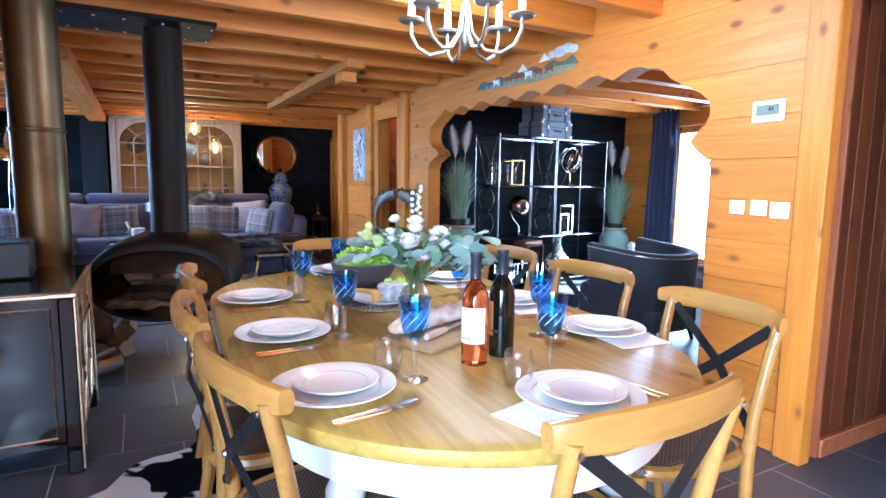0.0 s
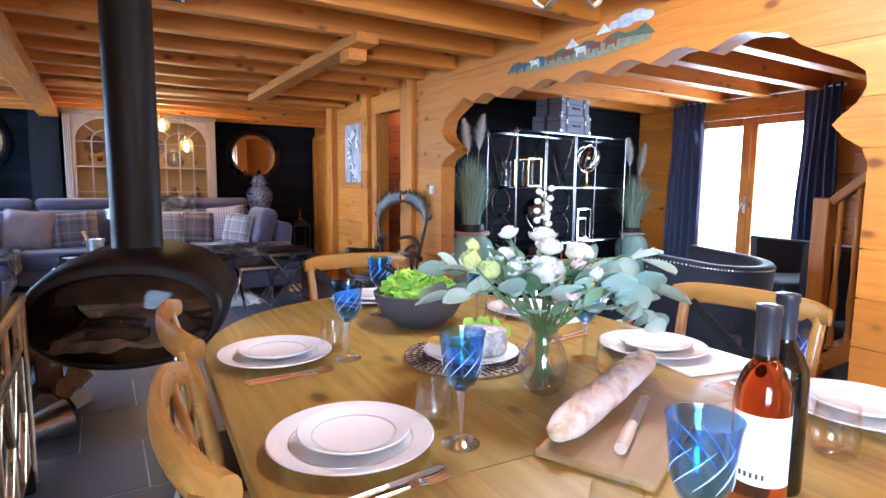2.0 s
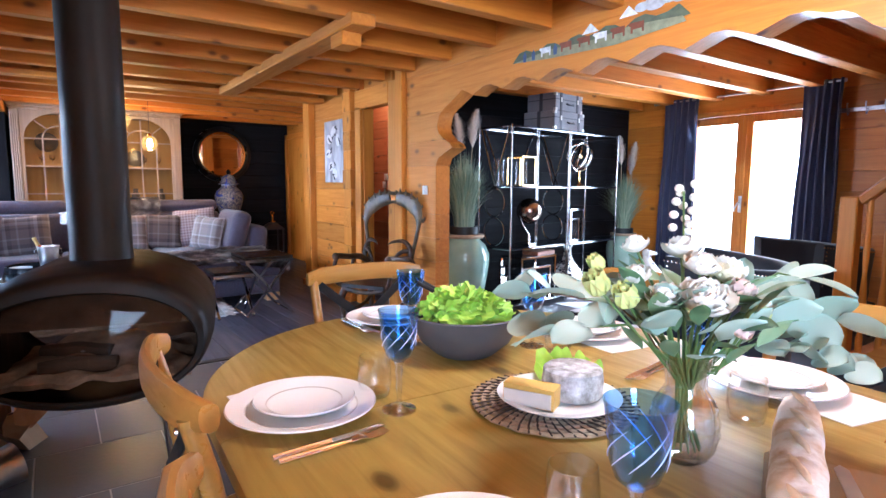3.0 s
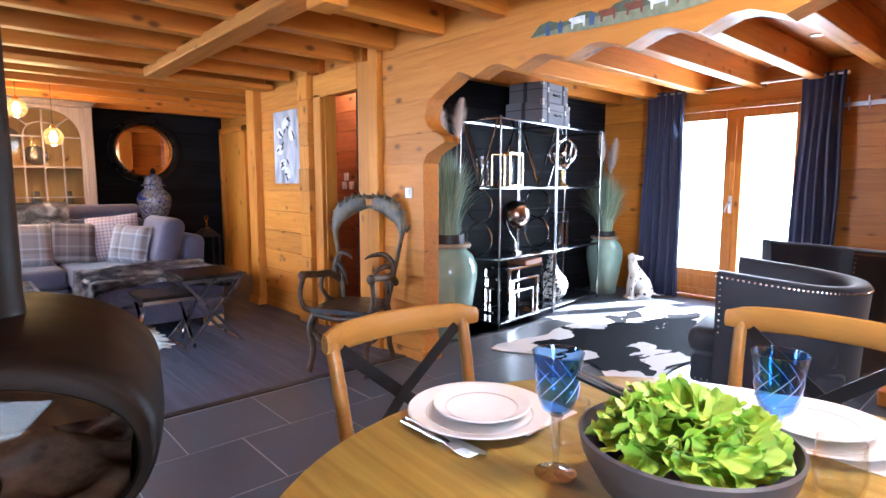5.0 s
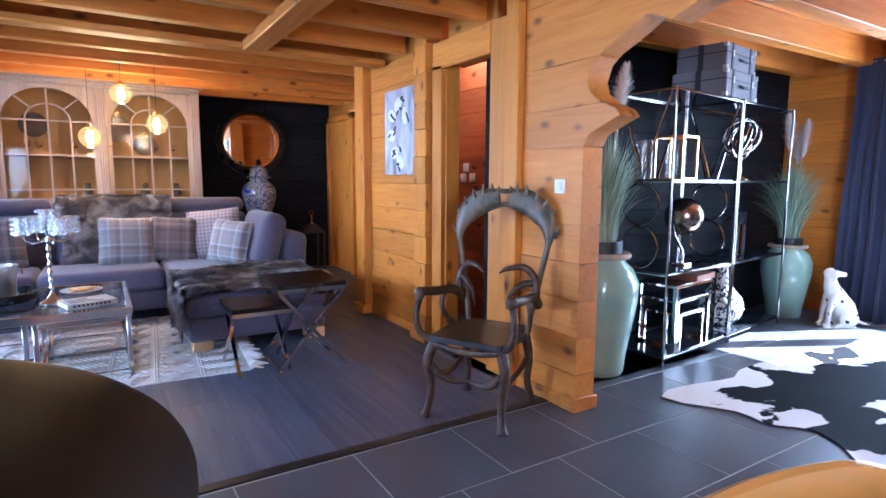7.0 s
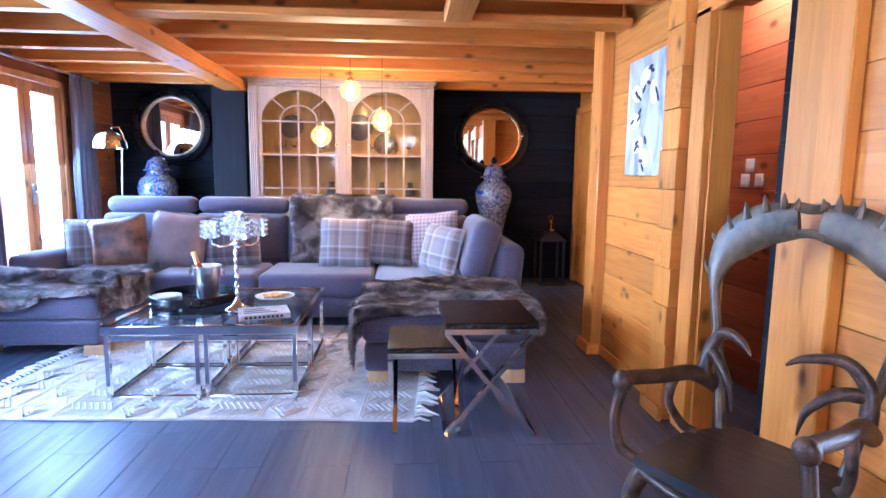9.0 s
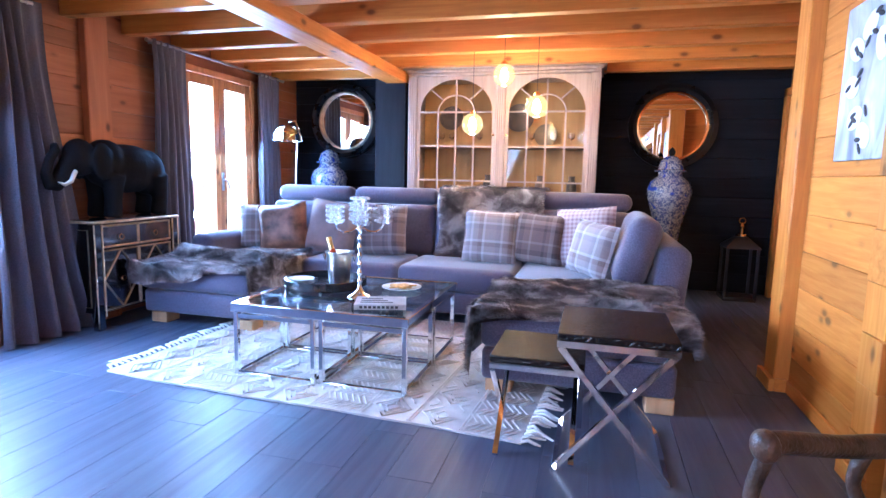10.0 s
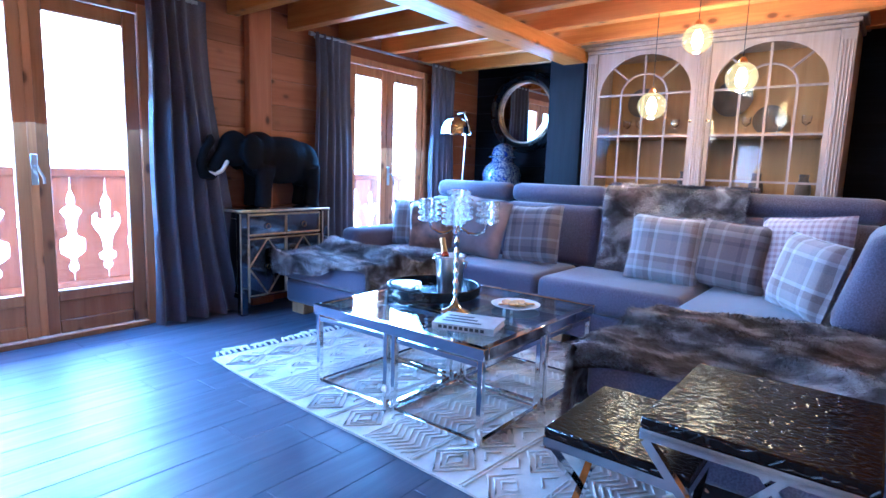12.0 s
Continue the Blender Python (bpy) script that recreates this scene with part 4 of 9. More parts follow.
for k in range(7):
    z = 0.08 + k * 0.05
    stem += [(0.008, z), (0.014, z + 0.015), (0.0155, z + 0.024), (0.009, z + 0.038)]
stem += [(0.010, 0.44), (0.022, 0.47), (0.0, 0.485)]
part("stem", Build().lathe([(0.0, 0.07)] + stem, seg=18), CHROME, cand)
cups = [(0.0, 0.0, 0.485, 1.3)]
for k in range(4):
    a = k * math.pi / 2 + 0.5
    dx, dy = math.cos(a), math.sin(a)
    part("arm", Build().tube([(0.012 * dx, 0.012 * dy, 0.42), (0.05 * dx, 0.05 * dy, 0.395), (0.09 * dx, 0.09 * dy, 0.39), (0.128 * dx, 0.128 * dy, 0.41), (0.140 * dx, 0.140 * dy, 0.445)], 0.006, 8), CHROME, cand)
    cups.append((0.140 * dx, 0.140 * dy, 0.445, 1.22))
bead = Build().lathe([(0.0, -0.0105), (0.0075, -0.0075), (0.0105, 0.0), (0.0075, 0.0075), (0.0, 0.0105)], seg=7).mesh("bead", CRYSTAL)
for x, y, z, s in cups:
    cup = part("cup", Build().lathe([(0.0, 0.0), (0.034 * s, 0.0), (0.034 * s, 0.004), (0.029 * s, 0.004), (0.029 * s, 0.085 * s), (0.033 * s, 0.085 * s), (0.033 * s, 0.089 * s), (0.0, 0.089 * s)], (x, y, z), 16), CRYSTAL, cand, "crystal bead candle cup")
    for r in range(4):
        for k in range(11):
            a = 2 * math.pi * (k + 0.5 * (r % 2)) / 11
            ob = new("bead", bead)
            ob.location = (x + 0.038 * s * math.cos(a), y + 0.038 * s * math.sin(a), z + 0.014 + r * 0.0225 * s)
            ob.parent = cup

PASTRY = plain("golden_pastry", (0.62, 0.36, 0.10), 0.6, 0, 0.45, 30, 0.6, 90)
pp = whole("plate", Build().lathe([(0.0, 0.0), (0.065, 0.0), (0.105, 0.014), (0.125, 0.018), (0.127, 0.021), (0.105, 0.018), (0.065, 0.006), (0.0, 0.006)], seg=44), PORCELAIN, "white plate with biscuits on the coffee table", "plate", pose(0.70, 8.16, CZ))
rb = random.Random(2)
biscuit = Build().lathe([(0.0, 0.0), (0.027, 0.001), (0.031, 0.006), (0.026, 0.011), (0.0, 0.012)], seg=14, squash=(1.15, 0.9)).mesh("biscuit", PASTRY)
for k in range(9):
    ob = new("biscuit", biscuit)
    a = k * 2.4
    r = 0.025 * math.sqrt(k)
    ob.matrix_world = pose(0.70 + r * math.cos(a), 8.16 + r * math.sin(a), CZ + 0.013 + 0.004 * (k % 3), rb.uniform(-12, 12), rb.uniform(-12, 12), rb.uniform(0, 180))
    tagged(ob, "golden baked biscuit on the white plate", "biscuit", "biscuits on the plate")

PAPER = plain("book_paper", (0.75, 0.73, 0.70), 0.7, 0, 0.05)
COVER = plain("grey_book_cover", (0.42, 0.42, 0.43), 0.4, 0, 0.35, 12)
INK = plain("dark_print", (0.03, 0.03, 0.035), 0.6)
book = thing("book", "grey and white hardback book lying on the glass", "book", pose(0.74, 7.70, CZ, 0, 0, 18))
part("pages", Build().box((-0.135, -0.098, 0.004), (0.135, 0.095, 0.026)), PAPER, book)
part("cover", Build().box((-0.14, -0.1, 0.0), (0.14, 0.1, 0.004)).box((-0.14, -0.1, 0.026), (0.14, 0.1, 0.03)).box((-0.14, -0.104, 0.0), (0.14, -0.1, 0.03)), COVER, book)
bars = Build()
for k in range(9):
    bars.box((-0.11 + k * 0.024, -0.1055, 0.008), (-0.11 + k * 0.024 + 0.016, -0.104, 0.022))
for k in range(3):
    bars.box((-0.11, -0.06 + k * 0.045, 0.03), (0.07 - 0.03 * k, -0.04 + k * 0.045, 0.0305))
part("print", bars, INK, book)

# side tables
CROC, cnt, cp = base("crocodile_leather", (0.010, 0.006, 0.0045), 0.24)
cv = node(cnt, "ShaderNodeTexVoronoi", Scale=42.0)
cmap = coords(cnt, (0.75, 1.5, 1.0))
cnt.links.new(cmap, cv.inputs["Vector"])
ce = node(cnt, "ShaderNodeTexVoronoi", Scale=42.0)
ce.feature = "DISTANCE_TO_EDGE"
cnt.links.new(cmap, ce.inputs["Vector"])
bump(cnt, cp, ramp(cnt, ce.outputs["Distance"], [(0.0, 0.0), (0.14, 1.0)]), 0.5, 0.003)
cp.inputs["Specular IOR Level"].default_value = 0.28


def side_table(x0, y0, x1, y1, z, label, along):
    t = thing("side_table", label, "side table")
    part("top", Build().box((x0, y0, z - 0.028), (x1, y1, z), 0.004), CROC, t, "black crocodile-pattern leather top")
    part("frame", Build().box((x0, y0, z - 0.055), (x1, y0 + 0.02, z - 0.029)).box((x0, y1 - 0.02, z - 0.055), (x1, y1, z - 0.029)).box((x0, y0 + 0.02, z - 0.055), (x0 + 0.02, y1 - 0.02, z - 0.029)).box((x1 - 0.02, y0 + 0.02, z - 0.055), (x1, y1 - 0.02, z - 0.029)), CHROME, t)
    zt = z - 0.056

    def bar(p, q):
        p, q = Vector(p), Vector(q)
        d = (q - p).normalized()
        wide = Vector((1, 0, 0)) if along == "y" else Vector((0, 1, 0))
        s = wide * 0.011
        u = d.cross(wide).normalized() * 0.011
        v = [a + c + e for a in (p, q) for c, e in ((-s, -u), (s, -u), (s, u), (-s, u))]
        b = Build().add(v, [(0, 1, 2, 3), (7, 6, 5, 4), (0, 4, 5, 1), (1, 5, 6, 2), (2, 6, 7, 3), (3, 7, 4, 0)])
        part("leg", b, CHROME, t)
    for s in (0, 1):
        e = 0.012
        if along == "x":
            y = (y0 + e) if s == 0 else (y1 - e)
            bar((x0 + e, y, zt), (x1 - e, y, 0.008))
            bar((x1 - e, y + 0.023 * (1 - 2 * s), zt), (x0 + e, y + 0.023 * (1 - 2 * s), 0.008))
        else:
            x = (x0 + e) if s == 0 else (x1 - e)
            bar((x, y0 + e, zt), (x, y1 - e, 0.008))
            bar((x + 0.023 * (1 - 2 * s), y1 - e, zt), (x + 0.023 * (1 - 2 * s), y0 + e, 0.008))
    if along == "x":
        part("foot_bar", Build().box((x0, y0, 0), (x0 + 0.02, y1, 0.012)), CHROME, t)
        part("foot_bar", Build().box((x1 - 0.02, y0, 0), (x1, y1, 0.012)), CHROME, t)
    return t


side_table(1.75, 6.985, 2.20, 7.49, 0.57, "tall chrome side table with crossed legs", "x")
side_table(1.48, 7.03, 1.86, 7.44, 0.44, "low chrome side table with crossed legs nested beside a taller one", "y")

# mirrored chest with the elephant
MIRROR_PANEL = plain("antiqued_mirror", (0.30, 0.30, 0.31), 0.06, 1.0, 0.12, 5)
GILT = plain("gilt_edge", (0.68, 0.52, 0.33), 0.38, 1.0, 0.2, 25)


def mirror_chest(name, m, w, d, h, label, drawers=2, panel=MIRROR_PANEL):
    """A chest faced in mirror with gilt edges; its front looks along -y."""
    t = thing(name, label, "chest", m)
    part("body", Build().box((-w / 2 + 0.03, -d / 2 + 0.03, 0.12), (w / 2 - 0.03, d / 2, h - 0.03)), panel, t)
    part("top", Build().box((-w / 2 - 0.01, -d / 2 - 0.01, h - 0.03), (w / 2 + 0.01, d / 2, h - 0.012), 0.004), GILT, t)
    part("top_mirror", Build().box((-w / 2 + 0.01, -d / 2 + 0.01, h - 0.012), (w / 2 - 0.01, d / 2 - 0.01, h - 0.004)), panel, t)
    for sx in (-1, 1):
        x = sx * (w / 2 - 0.03)
        part("post", Build().box((x - 0.03, -d / 2, 0.0), (x + 0.03, -d / 2 + 0.06, h - 0.03), 0.008), panel, t)
        part("post_edge", Build().tube([(x - sx * 0.033, -d / 2 - 0.003, 0.1), (x - sx * 0.033, -d / 2 - 0.003, h - 0.035)], 0.006, 6).tube([(x + sx * 0.031, -d / 2 - 0.001, 0.02), (x + sx * 0.031, -d / 2 - 0.001, h - 0.035)], 0.005, 6), GILT, t)
        part("back_post", Build().box((x - 0.03, d / 2 - 0.06, 0.0), (x + 0.03, d / 2, 0.12), 0.006), GILT, t)
        # side panel with a raised gilt frame
        xs = sx * (w / 2 - 0.03)
        part("side_frame", Build().tube([(xs, -d / 2 + 0.09, 0.16), (xs, d / 2 - 0.05, 0.16), (xs, d / 2 - 0.05, h - 0.08), (xs, -d / 2 + 0.09, h - 0.08)], 0.007, 6, loop=True), GILT, t)
    zd = h - 0.20
    yf = -d / 2 + 0.03
    for k in range(drawers):
        a = -w / 2 + 0.075 + k * (w - 0.15) / drawers
        b = a + (w - 0.15) / drawers - 0.01
        dr = part("drawer", Build().box((a, yf - 0.018, zd), (b, yf, h - 0.05), 0.004), panel, t)
        part("drawer_edge", Build().tube([(a, yf - 0.02, zd), (b, yf - 0.02, zd), (b, yf - 0.02, h - 0.05), (a, yf - 0.02, h - 0.05)], 0.009, 6, loop=True), GILT, dr)
        part("pull", Build().tube([((a + b) / 2 + 0.02 * math.cos(q), yf - 0.03, (zd + h - 0.05) / 2 - 0.012 + 0.02 * math.sin(q)) for q in [j * math.pi / 6 for j in range(12)]], 0.003, 6, loop=True), BRASS, dr)
        dd = part("door", Build().box((a, yf - 0.014, 0.13), (b, yf, zd - 0.02), 0.004), panel, t)
        lat = Build()
        z0, z1 = 0.14, zd - 0.03
        mx, mz = (a + b) / 2, (z0 + z1) / 2
        lat.tube([(a, yf - 0.017, z0), (b, yf - 0.017, z0), (b, yf - 0.017, z1), (a, yf - 0.017, z1)], 0.010, 6, loop=True)
        lat.tube([(mx, yf - 0.017, z0), (b, yf - 0.017, mz), (mx, yf - 0.017, z1), (a, yf - 0.017, mz)], 0.009, 6, loop=True)
        part("lattice", lat, GILT, dd)
        part("pull", Build().tube([(mx + 0.018 * math.cos(q), yf - 0.032, mz + 0.018 * math.sin(q)) for q in [j * math.pi / 6 for j in range(12)]], 0.003, 6, loop=True), BRASS, dd)
    return t


mirror_chest("mirrored_chest", pose(-1.645, 8.345, 0, 0, 0, 90), 0.81, 0.30, 0.80, "mirrored chest with gilt edges between the balcony doors")

EBONY = plain("dark_carved_wood", (0.006, 0.005, 0.006), 0.75, 0, 0.4, 14, 0.6, 60)
IVORY = plain("ivory_white", (0.75, 0.70, 0.60), 0.4)


def blob(b, cx, cy, cz, rx, ry, rz, seg=18):
    prof = [(math.sin(math.pi * k / 10) , -math.cos(math.pi * k / 10)) for k in range(11)]
    n = len(b.v)
    b.lathe([(max(r, 1e-5), z) for r, z in prof], seg=seg)
    b.turn(Matrix.Translation((cx, cy, cz)) @ Matrix.Diagonal((rx, ry, rz, 1)), n)
    return b


def fuse(b, size):
    """Melts overlapping pieces of one statue into a single skin."""
    me = bpy.data.meshes.new("rough")
    me.from_pydata(b.v, [], b.f)
    ob = bpy.data.objects.new("rough", me)
    scene.collection.objects.link(ob)
    md = ob.modifiers.new("remesh", "REMESH")
    md.mode, md.voxel_size = "VOXEL", size
    sm = ob.modifiers.new("smooth", "SMOOTH")
    sm.iterations, sm.factor = 4, 0.5
    ev = ob.evaluated_get(bpy.context.evaluated_depsgraph_get())
    got = ev.to_mesh()
    c = Build().add([v.co for v in got.vertices], [tuple(p.vertices) for p in got.polygons])
    ev.to_mesh_clear()
    bpy.data.objects.remove(ob)
    bpy.data.meshes.remove(me)
    return c


el = Build()
blob(el, 0.10, 0, 0.30, 0.30, 0.13, 0.155)
blob(el, -0.08, 0, 0.33, 0.15, 0.12, 0.145)
blob(el, 0.28, 0, 0.28, 0.14, 0.12, 0.15)
blob(el, -0.27, 0, 0.36, 0.11, 0.085, 0.11)
for s in (-1, 1):
    blob(el, -0.19, s * 0.10, 0.34, 0.085, 0.025, 0.115)
    el.tube([(-0.08, s * 0.07, 0.26), (-0.09, s * 0.07, 0.12), (-0.10, s * 0.07, 0.0)], [0.075, 0.055, 0.058], 14)
    el.tube([(0.30, s * 0.07, 0.26), (0.33, s * 0.07, 0.12), (0.31, s * 0.07, 0.0)], [0.085, 0.055, 0.058], 14)
el.tube([(-0.33, 0, 0.34), (-0.40, 0, 0.26), (-0.445, 0, 0.20), (-0.49, 0, 0.20), (-0.51, 0, 0.26), (-0.48, 0, 0.34), (-0.43, 0, 0.40), (-0.45, 0, 0.43)], [0.06, 0.05, 0.042, 0.036, 0.032, 0.03, 0.028, 0.026], 12)
el.tube([(0.40, 0, 0.34), (0.435, 0, 0.22), (0.43, 0, 0.12)], [0.015, 0.012, 0.01], 8)
elephant = whole("elephant_statue", fuse(el, 0.012), EBONY, "dark carved elephant statue with raised trunk on the mirrored chest", "statue", pose(-1.63, 8.275, 0.80, 0, 0, 90) @ Matrix.Diagonal((1.08, 1.08, 1.2, 1)))
for side in (-1, 1):
    tusk = Build().tube([(-0.35, side * 0.05, 0.27), (-0.40, side * 0.07, 0.215), (-0.45, side * 0.075, 0.195), (-0.49, side * 0.07, 0.21)], [0.014, 0.013, 0.010, 0.003], 10)
    whole("tusk", tusk, IVORY, "pale curved tusk of the carved elephant", "tusk", pose(-1.63, 8.275, 0.812, 0, 0, 90) @ Matrix.Diagonal((1.08, 1.08, 1.2, 1)), group="tusks of the elephant")

# arc lamp
arc = thing("arc_lamp", "chrome arc floor lamp with a domed shade behind the sofa", "floor lamp")
part("base", Build().lathe([(0.0, 0.0), (0.13, 0.0), (0.13, 0.03), (0.0, 0.03)], (-1.30, 10.34, 0), 28), CHROME, arc)
part("pole", Build().tube([(-1.30, 10.34, 0.03), (-1.295, 10.34, 1.1), (-1.27, 10.33, 1.45), (-1.24, 10.31, 1.62), (-1.27, 10.29, 1.70), (-1.34, 10.28, 1.69)], 0.009, 10), CHROME, arc)
part("shade", Build().lathe([(0.155, 0.0), (0.15, 0.06), (0.125, 0.12), (0.08, 0.16), (0.02, 0.178), (0.0, 0.18), (0.0, 0.172), (0.075, 0.152), (0.118, 0.115), (0.143, 0.06), (0.148, 0.0)], (-1.36, 10.28, 1.49), 36, close=True).turn(pose(0, 0, 0)), CHROME, arc)
part("bulb", Build().lathe([(0.0, -0.03), (0.03, -0.02), (0.035, 0.01), (0.015, 0.05), (0.0, 0.05)], (-1.36, 10.28, 1.53), 14), WHITE_PLASTIC, arc)

# blue and white lidded jars
JAR, jnt, jp = base("blue_white_porcelain", (0.7, 0.7, 0.7), 0.12)
jv = coords(jnt)
j1 = noise_tex(jnt, jv, 38, 4, 0.6, 1.5)
j2 = noise_tex(jnt, jv, 7, 3, 0.5, 0.8)
jc = mix_color(jnt, ramp(jnt, j1, [(0.46, 0.0), (0.54, 1.0)]), (0.25, 0.265, 0.29), (0.04, 0.055, 0.14))
jc = mix_color(jnt, ramp(jnt, j2, [(0.60, 0.0), (0.64, 1.0)]), jc, (0.02, 0.04, 0.28))
jnt.links.new(jc, jp.inputs["Base Color"])
STAND = plain("dark_stand", (0.015, 0.014, 0.016), 0.4)


EBONY.node_tree.nodes["Principled BSDF"].inputs["Specular IOR Level"].default_value = 0.15


def lidded_jar(x, y, foot, s, label):
    j = thing("ginger_jar", label, "jar", pose(x, y, foot))
    part("body", Build().lathe([(r * s, z * s) for r, z in [(0, 0), (0.12, 0), (0.125, 0.02), (0.115, 0.06), (0.13, 0.18), (0.165, 0.34), (0.205, 0.48), (0.215, 0.56), (0.19, 0.64), (0.13, 0.69), (0.115, 0.71), (0.115, 0.74), (0.0, 0.74)]], seg=40), JAR, j)
    lid = part("lid", Build().lathe([(r * s, z * s) for r, z in [(0, 0.742), (0.15, 0.742), (0.155, 0.755), (0.125, 0.765), (0.115, 0.80), (0.10, 0.85), (0.06, 0.885), (0.03, 0.90), (0, 0.90)]], seg=36), JAR, j)
    part("knob", Build().lathe([(r * s, z * s) for r, z in [(0, 0.90), (0.022, 0.90), (0.035, 0.93), (0.028, 0.955), (0.0, 0.985)]], seg=18), EBONY, lid)
    return j


lidded_jar(2.56, 10.72, 0.52, 0.98, "blue and white porcelain lidded jar on a dark stand")
lidded_jar(-1.16, 10.86, 0.55, 0.98, "tall blue and white porcelain lidded jar beside the round mirror")
for x, y, h in ((2.56, 10.72, 0.52), (-1.16, 10.86, 0.55)):
    st = thing("plant_stand", "dark wooden stand under a porcelain jar", "stand", pose(x, y, 0))
    part("top", Build().lathe([(0, h - 0.03), (0.16, h - 0.03), (0.165, h - 0.015), (0.16, h), (0, h)], seg=28), STAND, st)
    for k in range(4):
        a = k * math.pi / 2 + 0.78
        part("leg", Build().tube([(0.12 * math.cos(a), 0.12 * math.sin(a), h - 0.03), (0.10 * math.cos(a), 0.10 * math.sin(a), h * 0.5), (0.14 * math.cos(a), 0.14 * math.sin(a), 0)], 0.016, 8), STAND, st)

# round mirrors
MIRROR_DARK = plain("black_mirror_frame", (0.01, 0.0095, 0.01), 0.3)


def round_mirror(x, z, r, frame_w, depth, label, gold):
    m = thing("round_mirror", label, "mirror", pose(x, FAR - 0.004, z, 90))
    part("frame", Build().lathe([(r, 0.012), (r + 0.01, depth * 0.55), (r + frame_w * 0.5, depth), (r + frame_w, depth * 0.7), (r + frame_w, 0.0), (r, 0.0)], seg=64, close=True), MIRROR_DARK, m)
    part("inner_rim", Build().lathe([(r - 0.012, 0.014), (r - 0.006, depth * 0.62 + 0.004), (r + 0.012, depth * 0.62), (r + 0.012, 0.014)], seg=64, close=True), GOLD if gold else GILT, m, "gilt inner rim")
    part("glass", Build().lathe([(0.0, 0.004), (r, 0.004), (r, 0.010), (0.0, 0.010)], seg=64), MIRROR, m)
    return m


round_mirror(2.60, 1.725, 0.34, 0.10, 0.09, "round wall mirror in a deep black frame with a gold rim", True)
round_mirror(-1.12, 1.79, 0.33, 0.105, 0.09, "round wall mirror in a wide black frame", False)

# display cabinet
LIME = wood("limed_oak", (0.22, 0.148, 0.105), (0.31, 0.218, 0.163), (0.40, 0.30, 0.235), 2, 0.55, False, 1.2, 0.08)
BACKING = wood("cabinet_back", (0.36, 0.165, 0.030), (0.48, 0.245, 0.050), (0.56, 0.31, 0.08), 2, 0.5, False)
cab = thing("display_cabinet", "limed wood display cabinet with two arched glazed doors", "cabinet")
KX0, KX1, KY, KZ = -0.045, 1.86, 10.43, 2.18
part("side", Build().box((KX0, KY + 0.02, 0), (KX0 + 0.03, 10.95, KZ)), LIME, cab)
part("side", Build().box((KX1 - 0.03, KY + 0.02, 0), (KX1, 10.95, KZ)), LIME, cab)
part("back", Build().box((KX0 + 0.03, 10.92, 0), (KX1 - 0.03, 10.95, KZ)), BACKING, cab)
part("base_panel", Build().box((KX0 + 0.03, KY + 0.02, 0), (KX1 - 0.03, KY + 0.06, 0.98), 0.004), LIME, cab)
part("worktop", Build().box((KX0 + 0.03, KY + 0.06, 0.94), (KX1 - 0.03, 10.92, 0.98)), LIME, cab)
part("top", Build().box((KX0 + 0.03, KY + 0.04, KZ - 0.03), (KX1 - 0.03, 10.92, KZ)), LIME, cab)
for z in (1.47,):
    part("shelf", Build().box((KX0 + 0.03, KY + 0.07, z - 0.012), (KX1 - 0.03, 10.92, z + 0.012)), BACKING, cab)
for k, (o, a, b) in enumerate(((0.0, 2.155, 2.185), (0.02, 2.185, 2.215), (0.045, 2.215, 2.25))):
    part("cornice", Build().box((KX0 - o, KY - 0.02 - o, a), (KX1 + o, 10.9, b), 0.006), LIME, cab)
for x in (KX0, 0.868, KX1 - 0.095):
    pil = part("pilaster", Build().box((x, KY - 0.008, 0.98), (x + 0.095, KY + 0.02, 2.155), 0.004), LIME, cab)
    fl = Build()
    for k in range(4):
        fl.tube([(x + 0.017 + k * 0.0205, KY - 0.009, 1.0), (x + 0.017 + k * 0.0205, KY - 0.009, 2.08)], 0.0065, 6)
    part("fluting", fl, LIME, pil)
CAB_GLASS = pane_glass("cabinet_glass", (0.96, 0.95, 0.92), 0.006, 3.6, 0.3)
